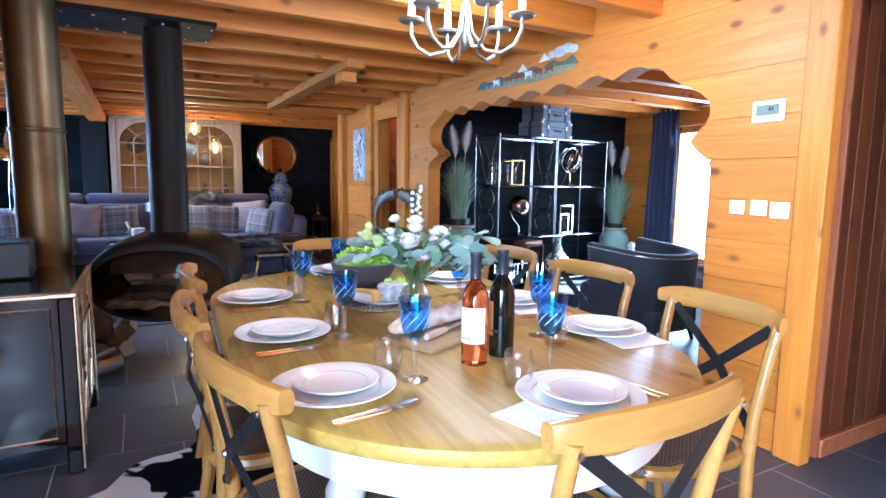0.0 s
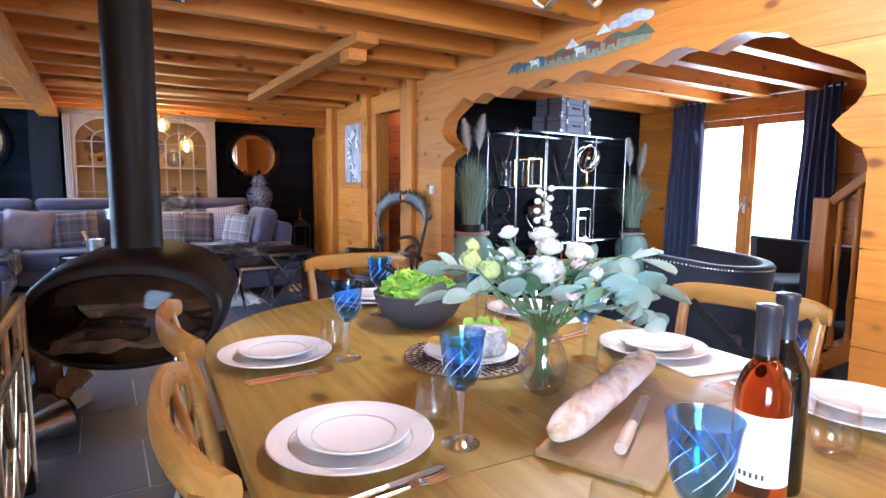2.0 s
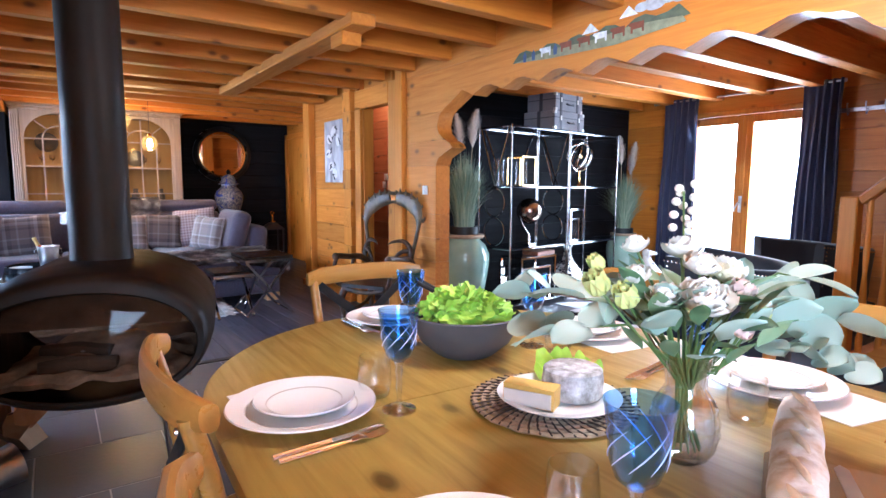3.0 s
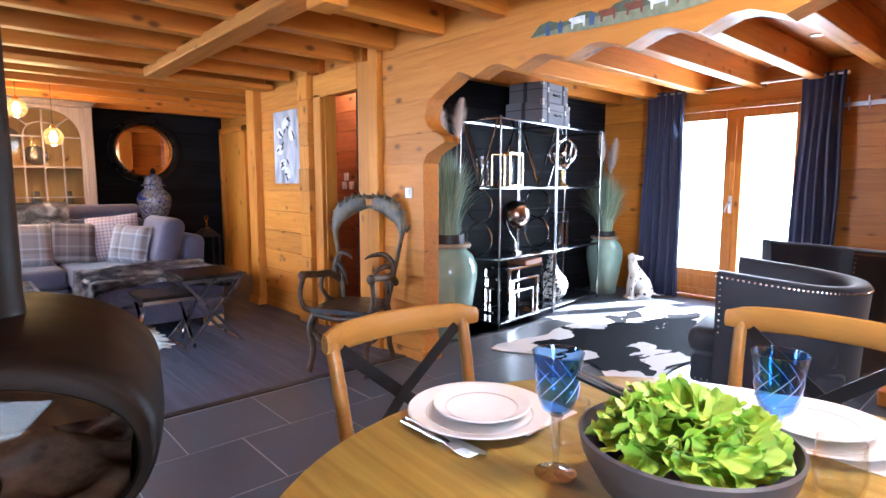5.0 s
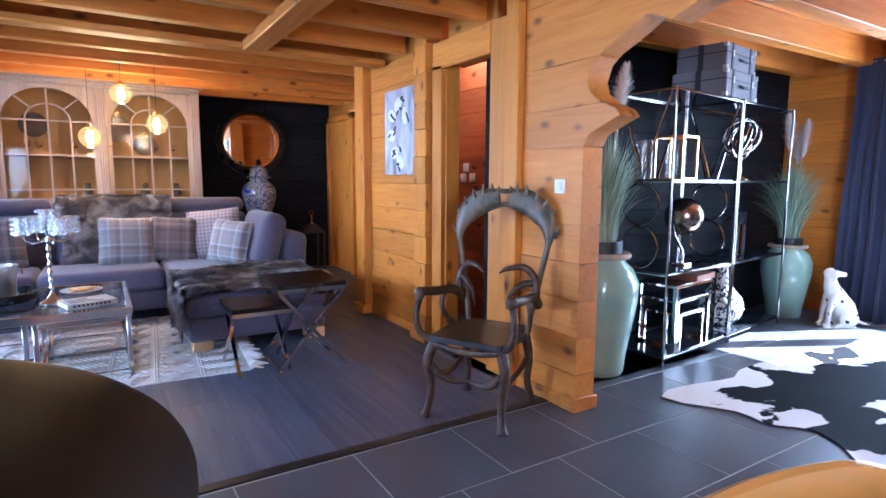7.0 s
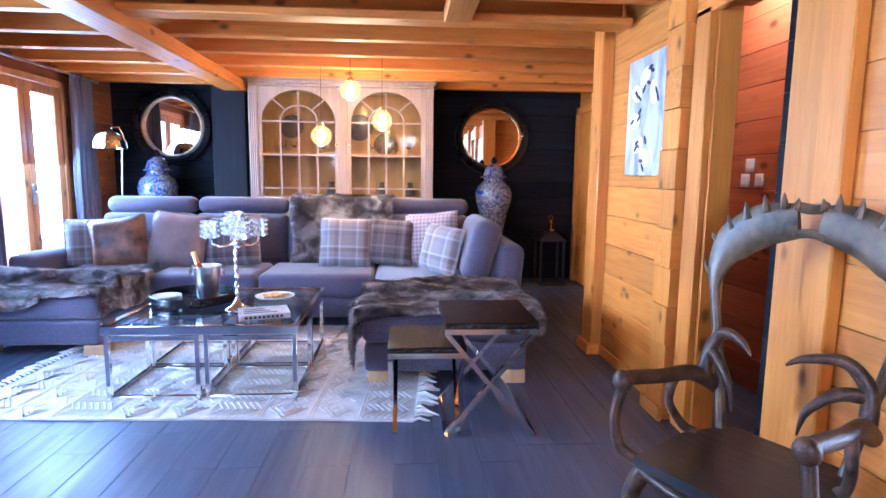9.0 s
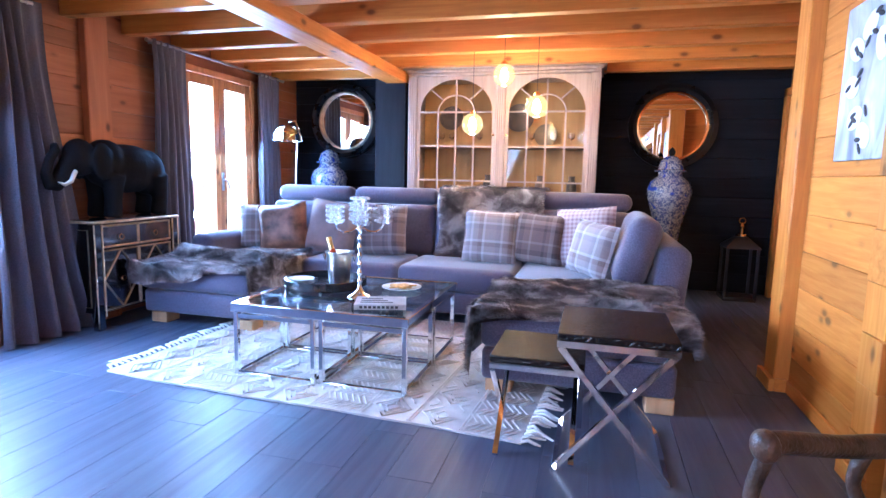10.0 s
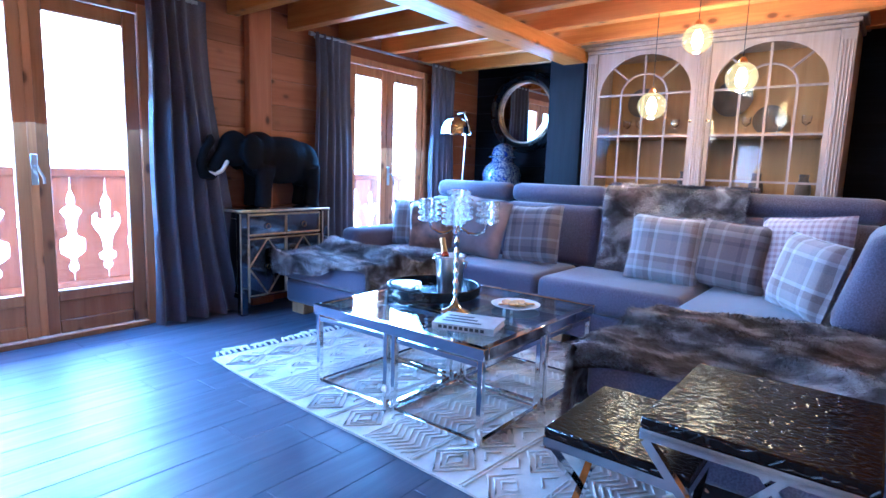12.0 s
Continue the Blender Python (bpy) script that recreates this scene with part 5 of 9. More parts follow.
for x0, x1 in ((KX0 + 0.097, 0.866), (0.965, KX1 - 0.097)):
    door = part("door", Build().box((x0, KY, 0.985), (x0 + 0.032, KY + 0.025, 2.15)).box((x1 - 0.032, KY, 0.985), (x1, KY + 0.025, 2.15)).box((x0 + 0.032, KY, 0.985), (x1 - 0.032, KY + 0.025, 1.03)), LIME, cab)
    xa, xb, spring, R = x0 + 0.032, x1 - 0.032, 1.80, (x1 - x0 - 0.064) / 2
    mx = (xa + xb) / 2
    arch = [(xa, 2.15), (xa, spring)] + [(mx - R * math.cos(q * math.pi / 20), spring + (2.12 - spring) * math.sin(q * math.pi / 20)) for q in range(1, 20)] + [(xb, spring), (xb, 2.15)]
    part("arched_head", Build().prism(arch, "y", KY, KY + 0.025), LIME, door)
    for k in (1, 2, 3):
        x = xa + (xb - xa) * k / 4
        part("glazing_bar", Build().box((x - 0.008, KY + 0.004, 1.03), (x + 0.008, KY + 0.02, spring if k != 2 else 2.11)), LIME, door)
    for z in (1.115, 1.46, spring):
        part("glazing_bar", Build().box((xa, KY + 0.003, z - 0.008), (xb, KY + 0.021, z + 0.008)), LIME, door)
    r2 = (xb - xa) / 4
    part("glazing_bar", Build().tube([(mx - r2 * math.cos(q * math.pi / 14), KY + 0.012, spring + 0.165 * math.sin(q * math.pi / 14)) for q in range(15)], 0.009, 6), LIME, door)
    for q in (45, 135):
        c, s = math.cos(radians(q)), math.sin(radians(q))
        part("glazing_bar", Build().tube([(mx + r2 * c, KY + 0.012, spring + 0.165 * s), (mx + R * c * 0.99, KY + 0.012, spring + 0.317 * s)], 0.009, 6), LIME, door)
    part("pane", Build().box((xa, KY + 0.010, 1.03), (xb, KY + 0.013, 2.12)), CAB_GLASS, door).visible_shadow = False
    part("knob", Build().lathe([(0, 0), (0.006, 0), (0.006, 0.015), (0.012, 0.02), (0.012, 0.026), (0, 0.03)], seg=12).turn(pose((x1 - 0.016) if x0 < 0.5 else (x0 + 0.016), KY, 1.57, 90)), BRASS, door)
# ware inside the cabinet
GLASSWARE = glass("glassware", (0.95, 0.95, 0.95), 0.03)
OLD_PEWTER = plain("old_pewter", (0.10, 0.07, 0.045), 0.45, 0, 0.3, 12)
for x, z in ((0.25, 1.482), (0.36, 1.482), (0.66, 1.482), (1.2, 1.482), (1.42, 1.482), (1.6, 1.482)):
    whole("goblet", Build().lathe([(0, 0), (0.03, 0), (0.03, 0.004), (0.005, 0.008), (0.005, 0.06), (0.03, 0.08), (0.034, 0.13), (0.031, 0.13), (0.027, 0.082), (0, 0.065)], seg=16), GLASSWARE, "glass goblet on the cabinet shelf", "goblet", pose(x, 10.68, z), group="goblets in the cabinet")
for x, s in ((0.31, 0.13), (1.05, 0.15), (1.33, 0.12)):
    whole("plate", Build().lathe([(0, 0), (s * 0.6, 0), (s, 0.014), (s, 0.018), (s * 0.6, 0.006), (0, 0.006)], seg=30), OLD_PEWTER, "metal plate leaning on the cabinet back", "plate", pose(x, 10.86, 1.78 if s > 0.125 else 1.60, 80))
for x in (1.3, 1.62, 0.75):
    whole("pitcher", Build().lathe([(0, 0), (0.04, 0), (0.055, 0.06), (0.05, 0.12), (0.03, 0.16), (0.035, 0.20), (0.03, 0.20), (0.026, 0.16), (0, 0.15)], seg=18), OLD_PEWTER, "dark metal pitcher in the cabinet", "pitcher", pose(x, 10.75, 0.982))

# lantern
lan = thing("lantern", "dark metal lantern with a golden top beside the black wall", "lantern", pose(3.28, 10.92, 0))
LAN = plain("lantern_metal", (0.012, 0.012, 0.018), 0.5)
part("base", Build().box((-0.15, -0.15, 0), (0.15, 0.15, 0.04), 0.006), LAN, lan)
for sx in (-1, 1):
    for sy in (-1, 1):
        part("post", Build().box((sx * 0.135 - 0.012, sy * 0.135 - 0.012, 0.04), (sx * 0.135 + 0.012, sy * 0.135 + 0.012, 0.52)), LAN, lan)
part("roof", Build().lathe([(0.22, 0.52), (0.215, 0.535), (0.075, 0.63), (0.0, 0.635)], seg=4).turn(pose(0, 0, 0, 0, 0, 45)), LAN, lan)
part("finial", Build().lathe([(0, 0.635), (0.045, 0.635), (0.045, 0.655), (0.016, 0.665), (0.016, 0.72), (0.022, 0.73), (0.01, 0.76), (0, 0.77)], seg=16), GOLD, lan, "gold finial")
part("ring", Build().tube([(0.028 * math.cos(q * 0.52), 0, 0.785 + 0.028 * math.sin(q * 0.52)) for q in range(12)], 0.004, 6, loop=True), GOLD, lan)

# pendant globes
AMBER = pane_glass("amber_globe", (1.0, 0.84, 0.52), 0.02)
# Emission in the glass stands in for the bulb's light filling the globe.
globe_glow = AMBER.node_tree.nodes.new("ShaderNodeEmission")
globe_glow.inputs[0].default_value, globe_glow.inputs[1].default_value = (1.0, 0.62, 0.20, 1), 0.026
both = AMBER.node_tree.nodes.new("ShaderNodeAddShader")
amber_out = AMBER.node_tree.nodes["Material Output"].inputs[0]
AMBER.node_tree.links.new(amber_out.links[0].from_socket, both.inputs[0])
AMBER.node_tree.links.new(globe_glow.outputs[0], both.inputs[1])
AMBER.node_tree.links.new(both.outputs[0], amber_out)
FILAMENT = glow("filament", (1.0, 0.62, 0.22), 8.0)
for x, y, z in ((1.073, 9.61, 2.005), (1.355, 9.59, 1.745), (0.807, 9.64, 1.605)):
    p = thing("pendant_lamp", "amber glass globe pendant with a glowing filament bulb", "pendant lamp", pose(x, y, z), group="pendant globes over the sofa")
    g = part("globe", Build().lathe([(0.0, -0.092)] + [(0.092 * math.sin(k * math.pi / 16), -0.092 * math.cos(k * math.pi / 16)) for k in range(1, 15)] + [(0.025, 0.089)], seg=36, close=True), AMBER, p, "clear amber glass globe")
    g.visible_shadow = False
    part("bulb", Build().lathe([(0.0, -0.062), (0.024, -0.05), (0.034, -0.015), (0.028, 0.025), (0.014, 0.055), (0.0, 0.055)], seg=16), FILAMENT, p, "glowing bulb")
    part("cap", Build().lathe([(0.0, 0.12), (0.012, 0.12), (0.028, 0.10), (0.03, 0.085), (0.0, 0.085)], seg=20), BRASS, p)
    part("cord", Build().tube([(0, 0, 0.12), (0, 0, CEIL - z)], 0.0025, 6), BLACK_METAL, p)
    lamp = new("pendant_light", bpy.data.lights.new("pendant_light", "POINT"))
    lamp.data.energy, lamp.data.color, lamp.data.shadow_soft_size = 0.6, (1.0, 0.66, 0.32), 0.05
    lamp.location = (x, y, z - 0.11)

# picture on the log wall
CANVAS, ct, cpn = base("picture_print", (0.7, 0.7, 0.75), 0.6)
ca = noise_tex(ct, coords(ct, (1, 5, 2.2), (0.6, 0, 0)), 1.3, 3, 0.5, 1.0)
cc = ramp(ct, ca, [(0.3, (0.20, 0.20, 0.24)), (0.48, (0.42, 0.42, 0.47)), (0.7, (0.66, 0.66, 0.69))])
ct.links.new(cc, cpn.inputs["Base Color"])
picture = thing("wall_picture", "canvas print of white birds in snow on the log wall", "picture", pose(2.94, 7.65, 1.613))
part("canvas", Build().box((0.0, -0.265, -0.342), (0.024, 0.265, 0.342), 0.003), CANVAS, picture)
PRINT_WHITE = plain("print_white", (0.8, 0.8, 0.82), 0.6)
rp = random.Random(11)
for y, z, a in ((0.13, 0.14, 20), (0.02, 0.22, -30), (0.14, -0.02, 10), (0.08, -0.16, -15), (-0.02, -0.24, 30), (-0.10, 0.12, 70)):
    bird = part("printed_bird", blob(Build(), 0, 0, 0, 0.003, 0.075, 0.05, 14).turn(pose(-0.002, y, z, a)), PRINT_WHITE, picture)
    for k in range(3):
        part("printed_feather", blob(Build(), 0, rp.uniform(-0.09, 0.09), rp.uniform(-0.05, 0.05), 0.003, 0.03, 0.011, 10).turn(pose(-0.005, y, z, a + rp.uniform(-50, 50))), INK, bird)


def wall_plate(x, y, z, w, h, label, face, kind_="switch", dial=False, display=False):
    """A white plate on a wall that runs along y; face: the way it looks along x."""
    s = thing("light_switch" if kind_ == "switch" else "thermostat", label, "switch" if kind_ == "switch" else "thermostat", pose(x, y, z))
    a, b = sorted((0, face * 0.012))
    part("plate", Build().box((a, -w / 2, -h / 2), (b, w / 2, h / 2), 0.004), WHITE_PLASTIC, s)
    c, d = sorted((face * 0.012, face * 0.018))
    if dial:
        part("dial", Build().lathe([(0, 0), (0.022, 0), (0.022, 0.008), (0.0, 0.010)], seg=20).turn(pose(face * 0.012, 0, 0, 0, 90 * face, 0)), WHITE_PLASTIC, s)
    elif display:
        part("display", Build().box((c, -w * 0.34, -h * 0.18), (d, w * 0.34, h * 0.28), 0.001), plain("lcd_grey", (0.16, 0.20, 0.16), 0.25), s, "grey-green display")
        part("digits", Build().box((face * 0.0185, -0.008, 0.0), (face * 0.019, -0.002, 0.018)).box((face * 0.0185, -0.024, 0.0), (face * 0.019, -0.012, 0.018)) if face > 0 else Build().box((-0.019, -0.03, 0.0), (-0.0183, -0.022, 0.018)).box((-0.019, -0.018, 0.0), (-0.0183, -0.008, 0.018)), INK, s)
    else:
        part("rocker", Build().box((c, -w * 0.33, -h * 0.33), (d, w * 0.33, h * 0.33), 0.002), WHITE_PLASTIC, s)
    return s


wall_plate(WALL, 2.213, 1.163, 0.08, 0.07, "white wall switch on the log wall", -1)
wall_plate(WALL, 2.102, 1.164, 0.08, 0.075, "white rotary wall dimmer on the log wall", -1, dial=True)
wall_plate(WALL, 2.001, 1.158, 0.09, 0.078, "white wall switch on the log wall", -1)
wall_plate(WALL, 2.092, 1.617, 0.155, 0.10, "white wall thermostat with a small display", -1, "thermostat", display=True)
wall_plate(WALL, 5.768, 1.199, 0.075, 0.075, "white rotary dimmer beside the arch", -1, dial=True)
for y, z in ((7.68, 1.34), (7.72, 1.25), (7.58, 1.25)):
    wall_plate(3.62, y, z, 0.08, 0.08, "white switch on the hall wall", -1)

# ---------------------------------------------------------------- dining table
OAK = wood("table_oak", (0.19, 0.108, 0.017), (0.345, 0.222, 0.035), (0.465, 0.325, 0.066), 1, 0.40, True, 1.9, 0.10, 0.14)
BEECH = wood("chair_wood", (0.22, 0.10, 0.019), (0.33, 0.163, 0.030), (0.43, 0.235, 0.052), 0, 0.30, False, 1.6, 0.12, 0.06)
WHITE_PAINT = plain("white_paint", (0.78, 0.77, 0.75), 0.4, 0, 0.04, 5, 0.1)
TX, TY, TZ, TTURN = 1.215, 2.425, 0.76, -3.0
table = thing("dining_table", "oval oak dining table with a white painted base", "dining table", pose(TX, TY, 0, 0, 0, TTURN))


def stadium(half, r, n=26):
    pts = [(r * math.cos(math.pi * k / n), half + r * math.sin(math.pi * k / n)) for k in range(n + 1)]
    pts += [(r * math.cos(math.pi + math.pi * k / n), -half + r * math.sin(math.pi + math.pi * k / n)) for k in range(n + 1)]
    return pts


TH, TR = 0.50, 0.675
# top: three planks of boards joined, with a moulded edge
cuts = [-1.18, -0.36, 0.36, 1.18]
for a, b in zip(cuts, cuts[1:]):
    n = 40
    ys = [a + (b - a) * k / n for k in range(n + 1)]
    def half_width(y):
        e = abs(y) - TH
        return TR if e <= 0 else math.sqrt(max(0.0, TR * TR - e * e))
    poly = [(half_width(y), y) for y in ys] + [(-half_width(y), y) for y in reversed(ys)]
    clean = [p for k, p in enumerate(poly) if (Vector(p) - Vector(poly[k - 1])).length > 1e-4]
    low = Build()
    k = len(clean)
    rings = []
    for off, z in ((0.0, -0.042), (0.004, -0.036), (0.006, -0.022), (0.003, -0.006), (-0.006, 0.0)):
        ring = []
        for x, y in clean:
            d = Vector((x, y - max(-TH, min(TH, y)))) 
            d = d.normalized() if d.length > 0.3 else Vector((0, 0))
            ring.append((x + d.x * off, min(b - 0.0008, max(a + 0.0008, y + d.y * off)), TZ + z))
        rings.append(ring)
    v = [p for r in rings for p in r]
    f = []
    for r in range(4):
        for q in range(k):
            w = (q + 1) % k
            f.append((r * k + q, r * k + w, (r + 1) * k + w, (r + 1) * k + q))
    f.append(tuple(range(k))[::-1])
    f.append(tuple(4 * k + q for q in range(k)))
    low.add(v, f)
    part("tabletop", low, OAK, table, "waxed oak top", angle=35)
apron = Build()
ap = stadium(TH, TR - 0.075)
n = len(ap)
inner = stadium(TH, TR - 0.10)
apron.add([(x, y, 0.60) for x, y in ap] + [(x, y, TZ - 0.043) for x, y in ap] + [(x, y, 0.60) for x, y in inner] + [(x, y, TZ - 0.043) for x, y in inner],
          [(k, (k + 1) % n, n + (k + 1) % n, n + k) for k in range(n)] + [(2 * n + (k + 1) % n, 2 * n + k, 3 * n + k, 3 * n + (k + 1) % n) for k in range(n)]
          + [((k + 1) % n, k, 2 * n + k, 2 * n + (k + 1) % n) for k in range(n)])
part("apron", apron, WHITE_PAINT, table, "white painted apron")
for sx in (-1, 1):
    for sy in (-1, 1):
        lp = [(0, 0), (0.022, 0), (0.03, 0.02), (0.026, 0.05), (0.04, 0.14), (0.052, 0.30), (0.05, 0.40), (0.034, 0.46), (0.05, 0.49), (0.05, 0.51), (0.036, 0.54), (0.052, 0.57), (0.052, 0.60), (0, 0.60)]
        lg = part("leg", Build().lathe(lp, (sx * 0.44, sy * 0.72, 0), 24), WHITE_PAINT, table, "turned white leg")
        part("leg_block", Build().box((sx * 0.44 - 0.055, sy * 0.72 - 0.055, 0.60), (sx * 0.44 + 0.055, sy * 0.72 + 0.055, TZ - 0.044), 0.004), WHITE_PAINT, lg)

# dining chairs
RUSH, rnt, rp_ = base("woven_rush", (0.10, 0.065, 0.045), 0.85)
rck = node(rnt, "ShaderNodeTexChecker", Scale=130.0)
rck.inputs["Color1"].default_value = (0.045, 0.028, 0.02, 1)
rck.inputs["Color2"].default_value = (0.17, 0.12, 0.085, 1)
rv = coords(rnt)
rnt.links.new(rv, rck.inputs["Vector"])
rnt.links.new(mix_color(rnt, ramp(rnt, noise_tex(rnt, rv, 30, 3), [(0.4, 0.0), (0.7, 0.5)]), rck.outputs[0], (0.07, 0.045, 0.03)), rp_.inputs["Base Color"])
bump(rnt, rp_, rck.outputs["Fac"], 0.5, 0.004)
STRAP = plain("black_strap", (0.010, 0.011, 0.013), 0.38, 0, 0.2, 30)


def dining_chair():
    """Bentwood cross-back chair that faces +y; its back stands at y = -0.22."""
    c = thing("dining_chair", "bentwood dining chair with a black crossed metal back", "chair", group="chairs round the table")
    part("seat", Build().box((-0.20, -0.20, 0.455), (0.20, 0.21, 0.478), 0.011), RUSH, c, "woven brown rush seat")
    ring = [(0.215 * math.copysign(abs(math.cos(a)) ** 0.55, math.cos(a)), 0.215 * math.copysign(abs(math.sin(a)) ** 0.55, math.sin(a)), 0.458) for a in [k * math.pi / 18 for k in range(36)]]
    part("seat_frame", Build().tube(ring, 0.022, 8, loop=True), BEECH, c)
    for s in (-1, 1):
        post = Build().tube([(s * 0.195, -0.25, 0.0), (s * 0.195, -0.205, 0.25), (s * 0.20, -0.195, 0.46), (s * 0.205, -0.205, 0.60), (s * 0.212, -0.235, 0.76), (s * 0.216, -0.262, 0.865)], [0.016, 0.018, 0.020, 0.019, 0.018, 0.017], 12)
        pb = part("back_post", post, BEECH, c)
        part("bolt", Build().lathe([(0, 0), (0.007, 0), (0.006, 0.004), (0, 0.005)], seg=10).turn(pose(s * 0.216, -0.278, 0.845, 90)), STEEL, pb)
        part("front_leg", Build().tube([(s * 0.19, 0.20, 0.46), (s * 0.195, 0.205, 0.22), (s * 0.20, 0.215, 0.0)], [0.021, 0.019, 0.015], 12), BEECH, c)
    # bent top rail
    rail = Build()
    pts = []
    for k in range(15):
        u = k / 14 * 2 - 1
        pts.append((u * 0.248, -0.248 - 0.045 * (1 - u * u) + (0.012 if abs(u) > 0.93 else 0), 0.868 + 0.006 * (1 - u * u)))
    half = []
    for k, (x, y, z) in enumerate(pts):
        u = abs(k / 14 * 2 - 1)
        h = 0.036 if u < 0.8 else 0.036 - 0.012 * (u - 0.8) / 0.2
        t = 0.013 if u < 0.85 else 0.016
        q = []
        for j in range(12):
            a = 2 * math.pi * j / 12
            q.append((x, y + t * math.copysign(abs(math.cos(a)) ** 0.7, math.cos(a)), z + h * math.copysign(abs(math.sin(a)) ** 0.8, math.sin(a))))
        half.append(q)
    v = [p for q in half for p in q]
    f = [(i * 12 + j, i * 12 + (j + 1) % 12, (i + 1) * 12 + (j + 1) % 12, (i + 1) * 12 + j) for i in range(14) for j in range(12)]
    f += [tuple(range(12))[::-1], tuple(14 * 12 + j for j in range(12))]
    rail.add(v, f)
    part("top_rail", rail, BEECH, c, "curved beech top rail")
    # crossed straps and hoop
    for s in (-1, 1):
        a, b = Vector((s * 0.20, -0.258, 0.845)), Vector((-s * 0.19, -0.215, 0.52))
        mid = (a + b) / 2 + Vector((0, -0.028 - 0.004 * s, 0))
        st = Build()
        path = [a + (mid - a) * k / 4 for k in range(5)] + [mid + (b - mid) * k / 4 for k in range(1, 5)]
        vv, ff = [], []
        for k, p in enumerate(path):
            d = (path[min(k + 1, 8)] - path[max(k - 1, 0)]).normalized()
            w = d.cross(Vector((0, 1, 0))).normalized() * 0.017
            for o in ((-1, -0.002), (1, -0.002), (1, 0.002), (-1, 0.002)):
                vv.append(p + w * o[0] + Vector((0, o[1], 0)))
        for k in range(8):
            for j in range(4):
                ff.append((k * 4 + j, k * 4 + (j + 1) % 4, k * 4 + 4 + (j + 1) % 4, k * 4 + 4 + j))
        ff += [(3, 2, 1, 0), (32, 33, 34, 35)]
        sp = part("strap", st.add(vv, ff), STRAP, c, "black metal cross strap")
        for p in (a, b):
            part("bolt", Build().lathe([(0, 0), (0.012, 0), (0.011, 0.005), (0, 0.008)], seg=12).turn(pose(p.x, p.y - 0.003, p.z, 90)), STRAP, sp)
    part("rivet", Build().lathe([(0, 0), (0.009, 0), (0.007, 0.004), (0, 0.005)], seg=12).turn(pose(0.004, -0.275, 0.683, 90)), STEEL, c)
    part("hoop", Build().tube([(0.185 * math.cos(k * math.pi / 12), 0.185 * math.sin(k * math.pi / 12), 0.30) for k in range(24)], 0.008, 8, loop=True), STRAP, c, "black metal hoop stretcher")
    return c


first = dining_chair()
BACK = 0.285
spots = [(1.12, 1.09, 2), (0.465, 2.92, -91), (0.405, 2.27, -90), (0.445, 1.69, -80), (2.02, 1.62, 82), (2.15, 2.36, 93), (2.18, 3.04, 90), (1.365, 3.86, 178)]
for k, (bx, by, yaw) in enumerate(spots):
    m = pose(bx, by, 0, 0, 0, yaw) @ pose(0, BACK, 0)
    if k == 0:
        first.matrix_world = m
    else:
        copy_thing(first, m)

# place settings
CHINA = plain("white_china", (0.86, 0.865, 0.85), 0.16, 0, 0.015)
SILVER_LINE = plain("silver_line", (0.55, 0.53, 0.50), 0.3, 0.6, 0.05)
NAPKIN = plain("paper_napkin", (0.84, 0.845, 0.835), 0.9, 0, 0.03, 20, 0.3, 200)
CUTLERY = base("polished_cutlery", (0.84, 0.83, 0.80), 0.22, 1.0)[0]


def plate_thing(r, label, line):
    p = thing("plate", label, "plate", group="plates on the table")
    part("dish", Build().lathe([(0, 0), (r * 0.62, 0), (r * 0.70, 0.004), (r * 0.97, 0.015), (r, 0.018), (r * 0.985, 0.0205), (r * 0.72, 0.009), (r * 0.66, 0.0055), (0, 0.0055)], seg=56), CHINA, p)
    part("rim_line", Build().lathe([(r * 0.73, 0.0096), (r * 0.735, 0.0106), (r * 0.75, 0.0112), (r * 0.753, 0.0102)], seg=56, close=True), SILVER_LINE, p, "thin silver line")
    return p


def fork_thing():
    f = thing("fork", "polished metal fork on the table", "fork", group="cutlery on the table")
    part("handle", Build().tube([(0, -0.105, 0.006), (0, -0.02, 0.005), (0, 0.03, 0.006)], [0.0055, 0.005, 0.003], 8), CUTLERY, f)
    part("head", Build().sheet(lambda u, v: ((u - 0.5) * (0.010 + 0.012 * math.sin(min(1, v * 1.6) * math.pi / 2)), 0.03 + v * 0.032, 0.006 + 0.004 * math.sin(v * 3)), 4, 6, 0.0015), CUTLERY, f)
    for k in range(4):
        x = -0.0095 + k * 0.0063
        part("tine", Build().tube([(x, 0.062, 0.0055), (x, 0.085, 0.005), (x, 0.105, 0.009)], [0.0017, 0.0015, 0.0008], 6), CUTLERY, f)
    return f


def knife_thing():
    k = thing("knife", "polished metal knife on the table", "knife", group="cutlery on the table")
    part("handle", Build().tube([(0, -0.11, 0.006), (0, 0.0, 0.0055)], [0.006, 0.005], 8), CUTLERY, k)
    part("blade", Build().prism([(-0.008, 0.0), (0.006, 0.0), (0.009, 0.03), (0.009, 0.08), (0.003, 0.115), (-0.008, 0.105)], "z", 0.0045, 0.0065), CUTLERY, k)
    return k


BLUE_GLASS = pane_glass("cobalt_glass", (0.55, 0.76, 1.0), 0.05, 2.4)
CUT_GLASS = plain("cut_line", (0.42, 0.58, 0.86), 0.25)
CLEAR_GLASS = THIN_GLASS
STEM_GLASS = pane_glass("stem_glass", (0.98, 0.985, 1.0), 0.22, 1.2)


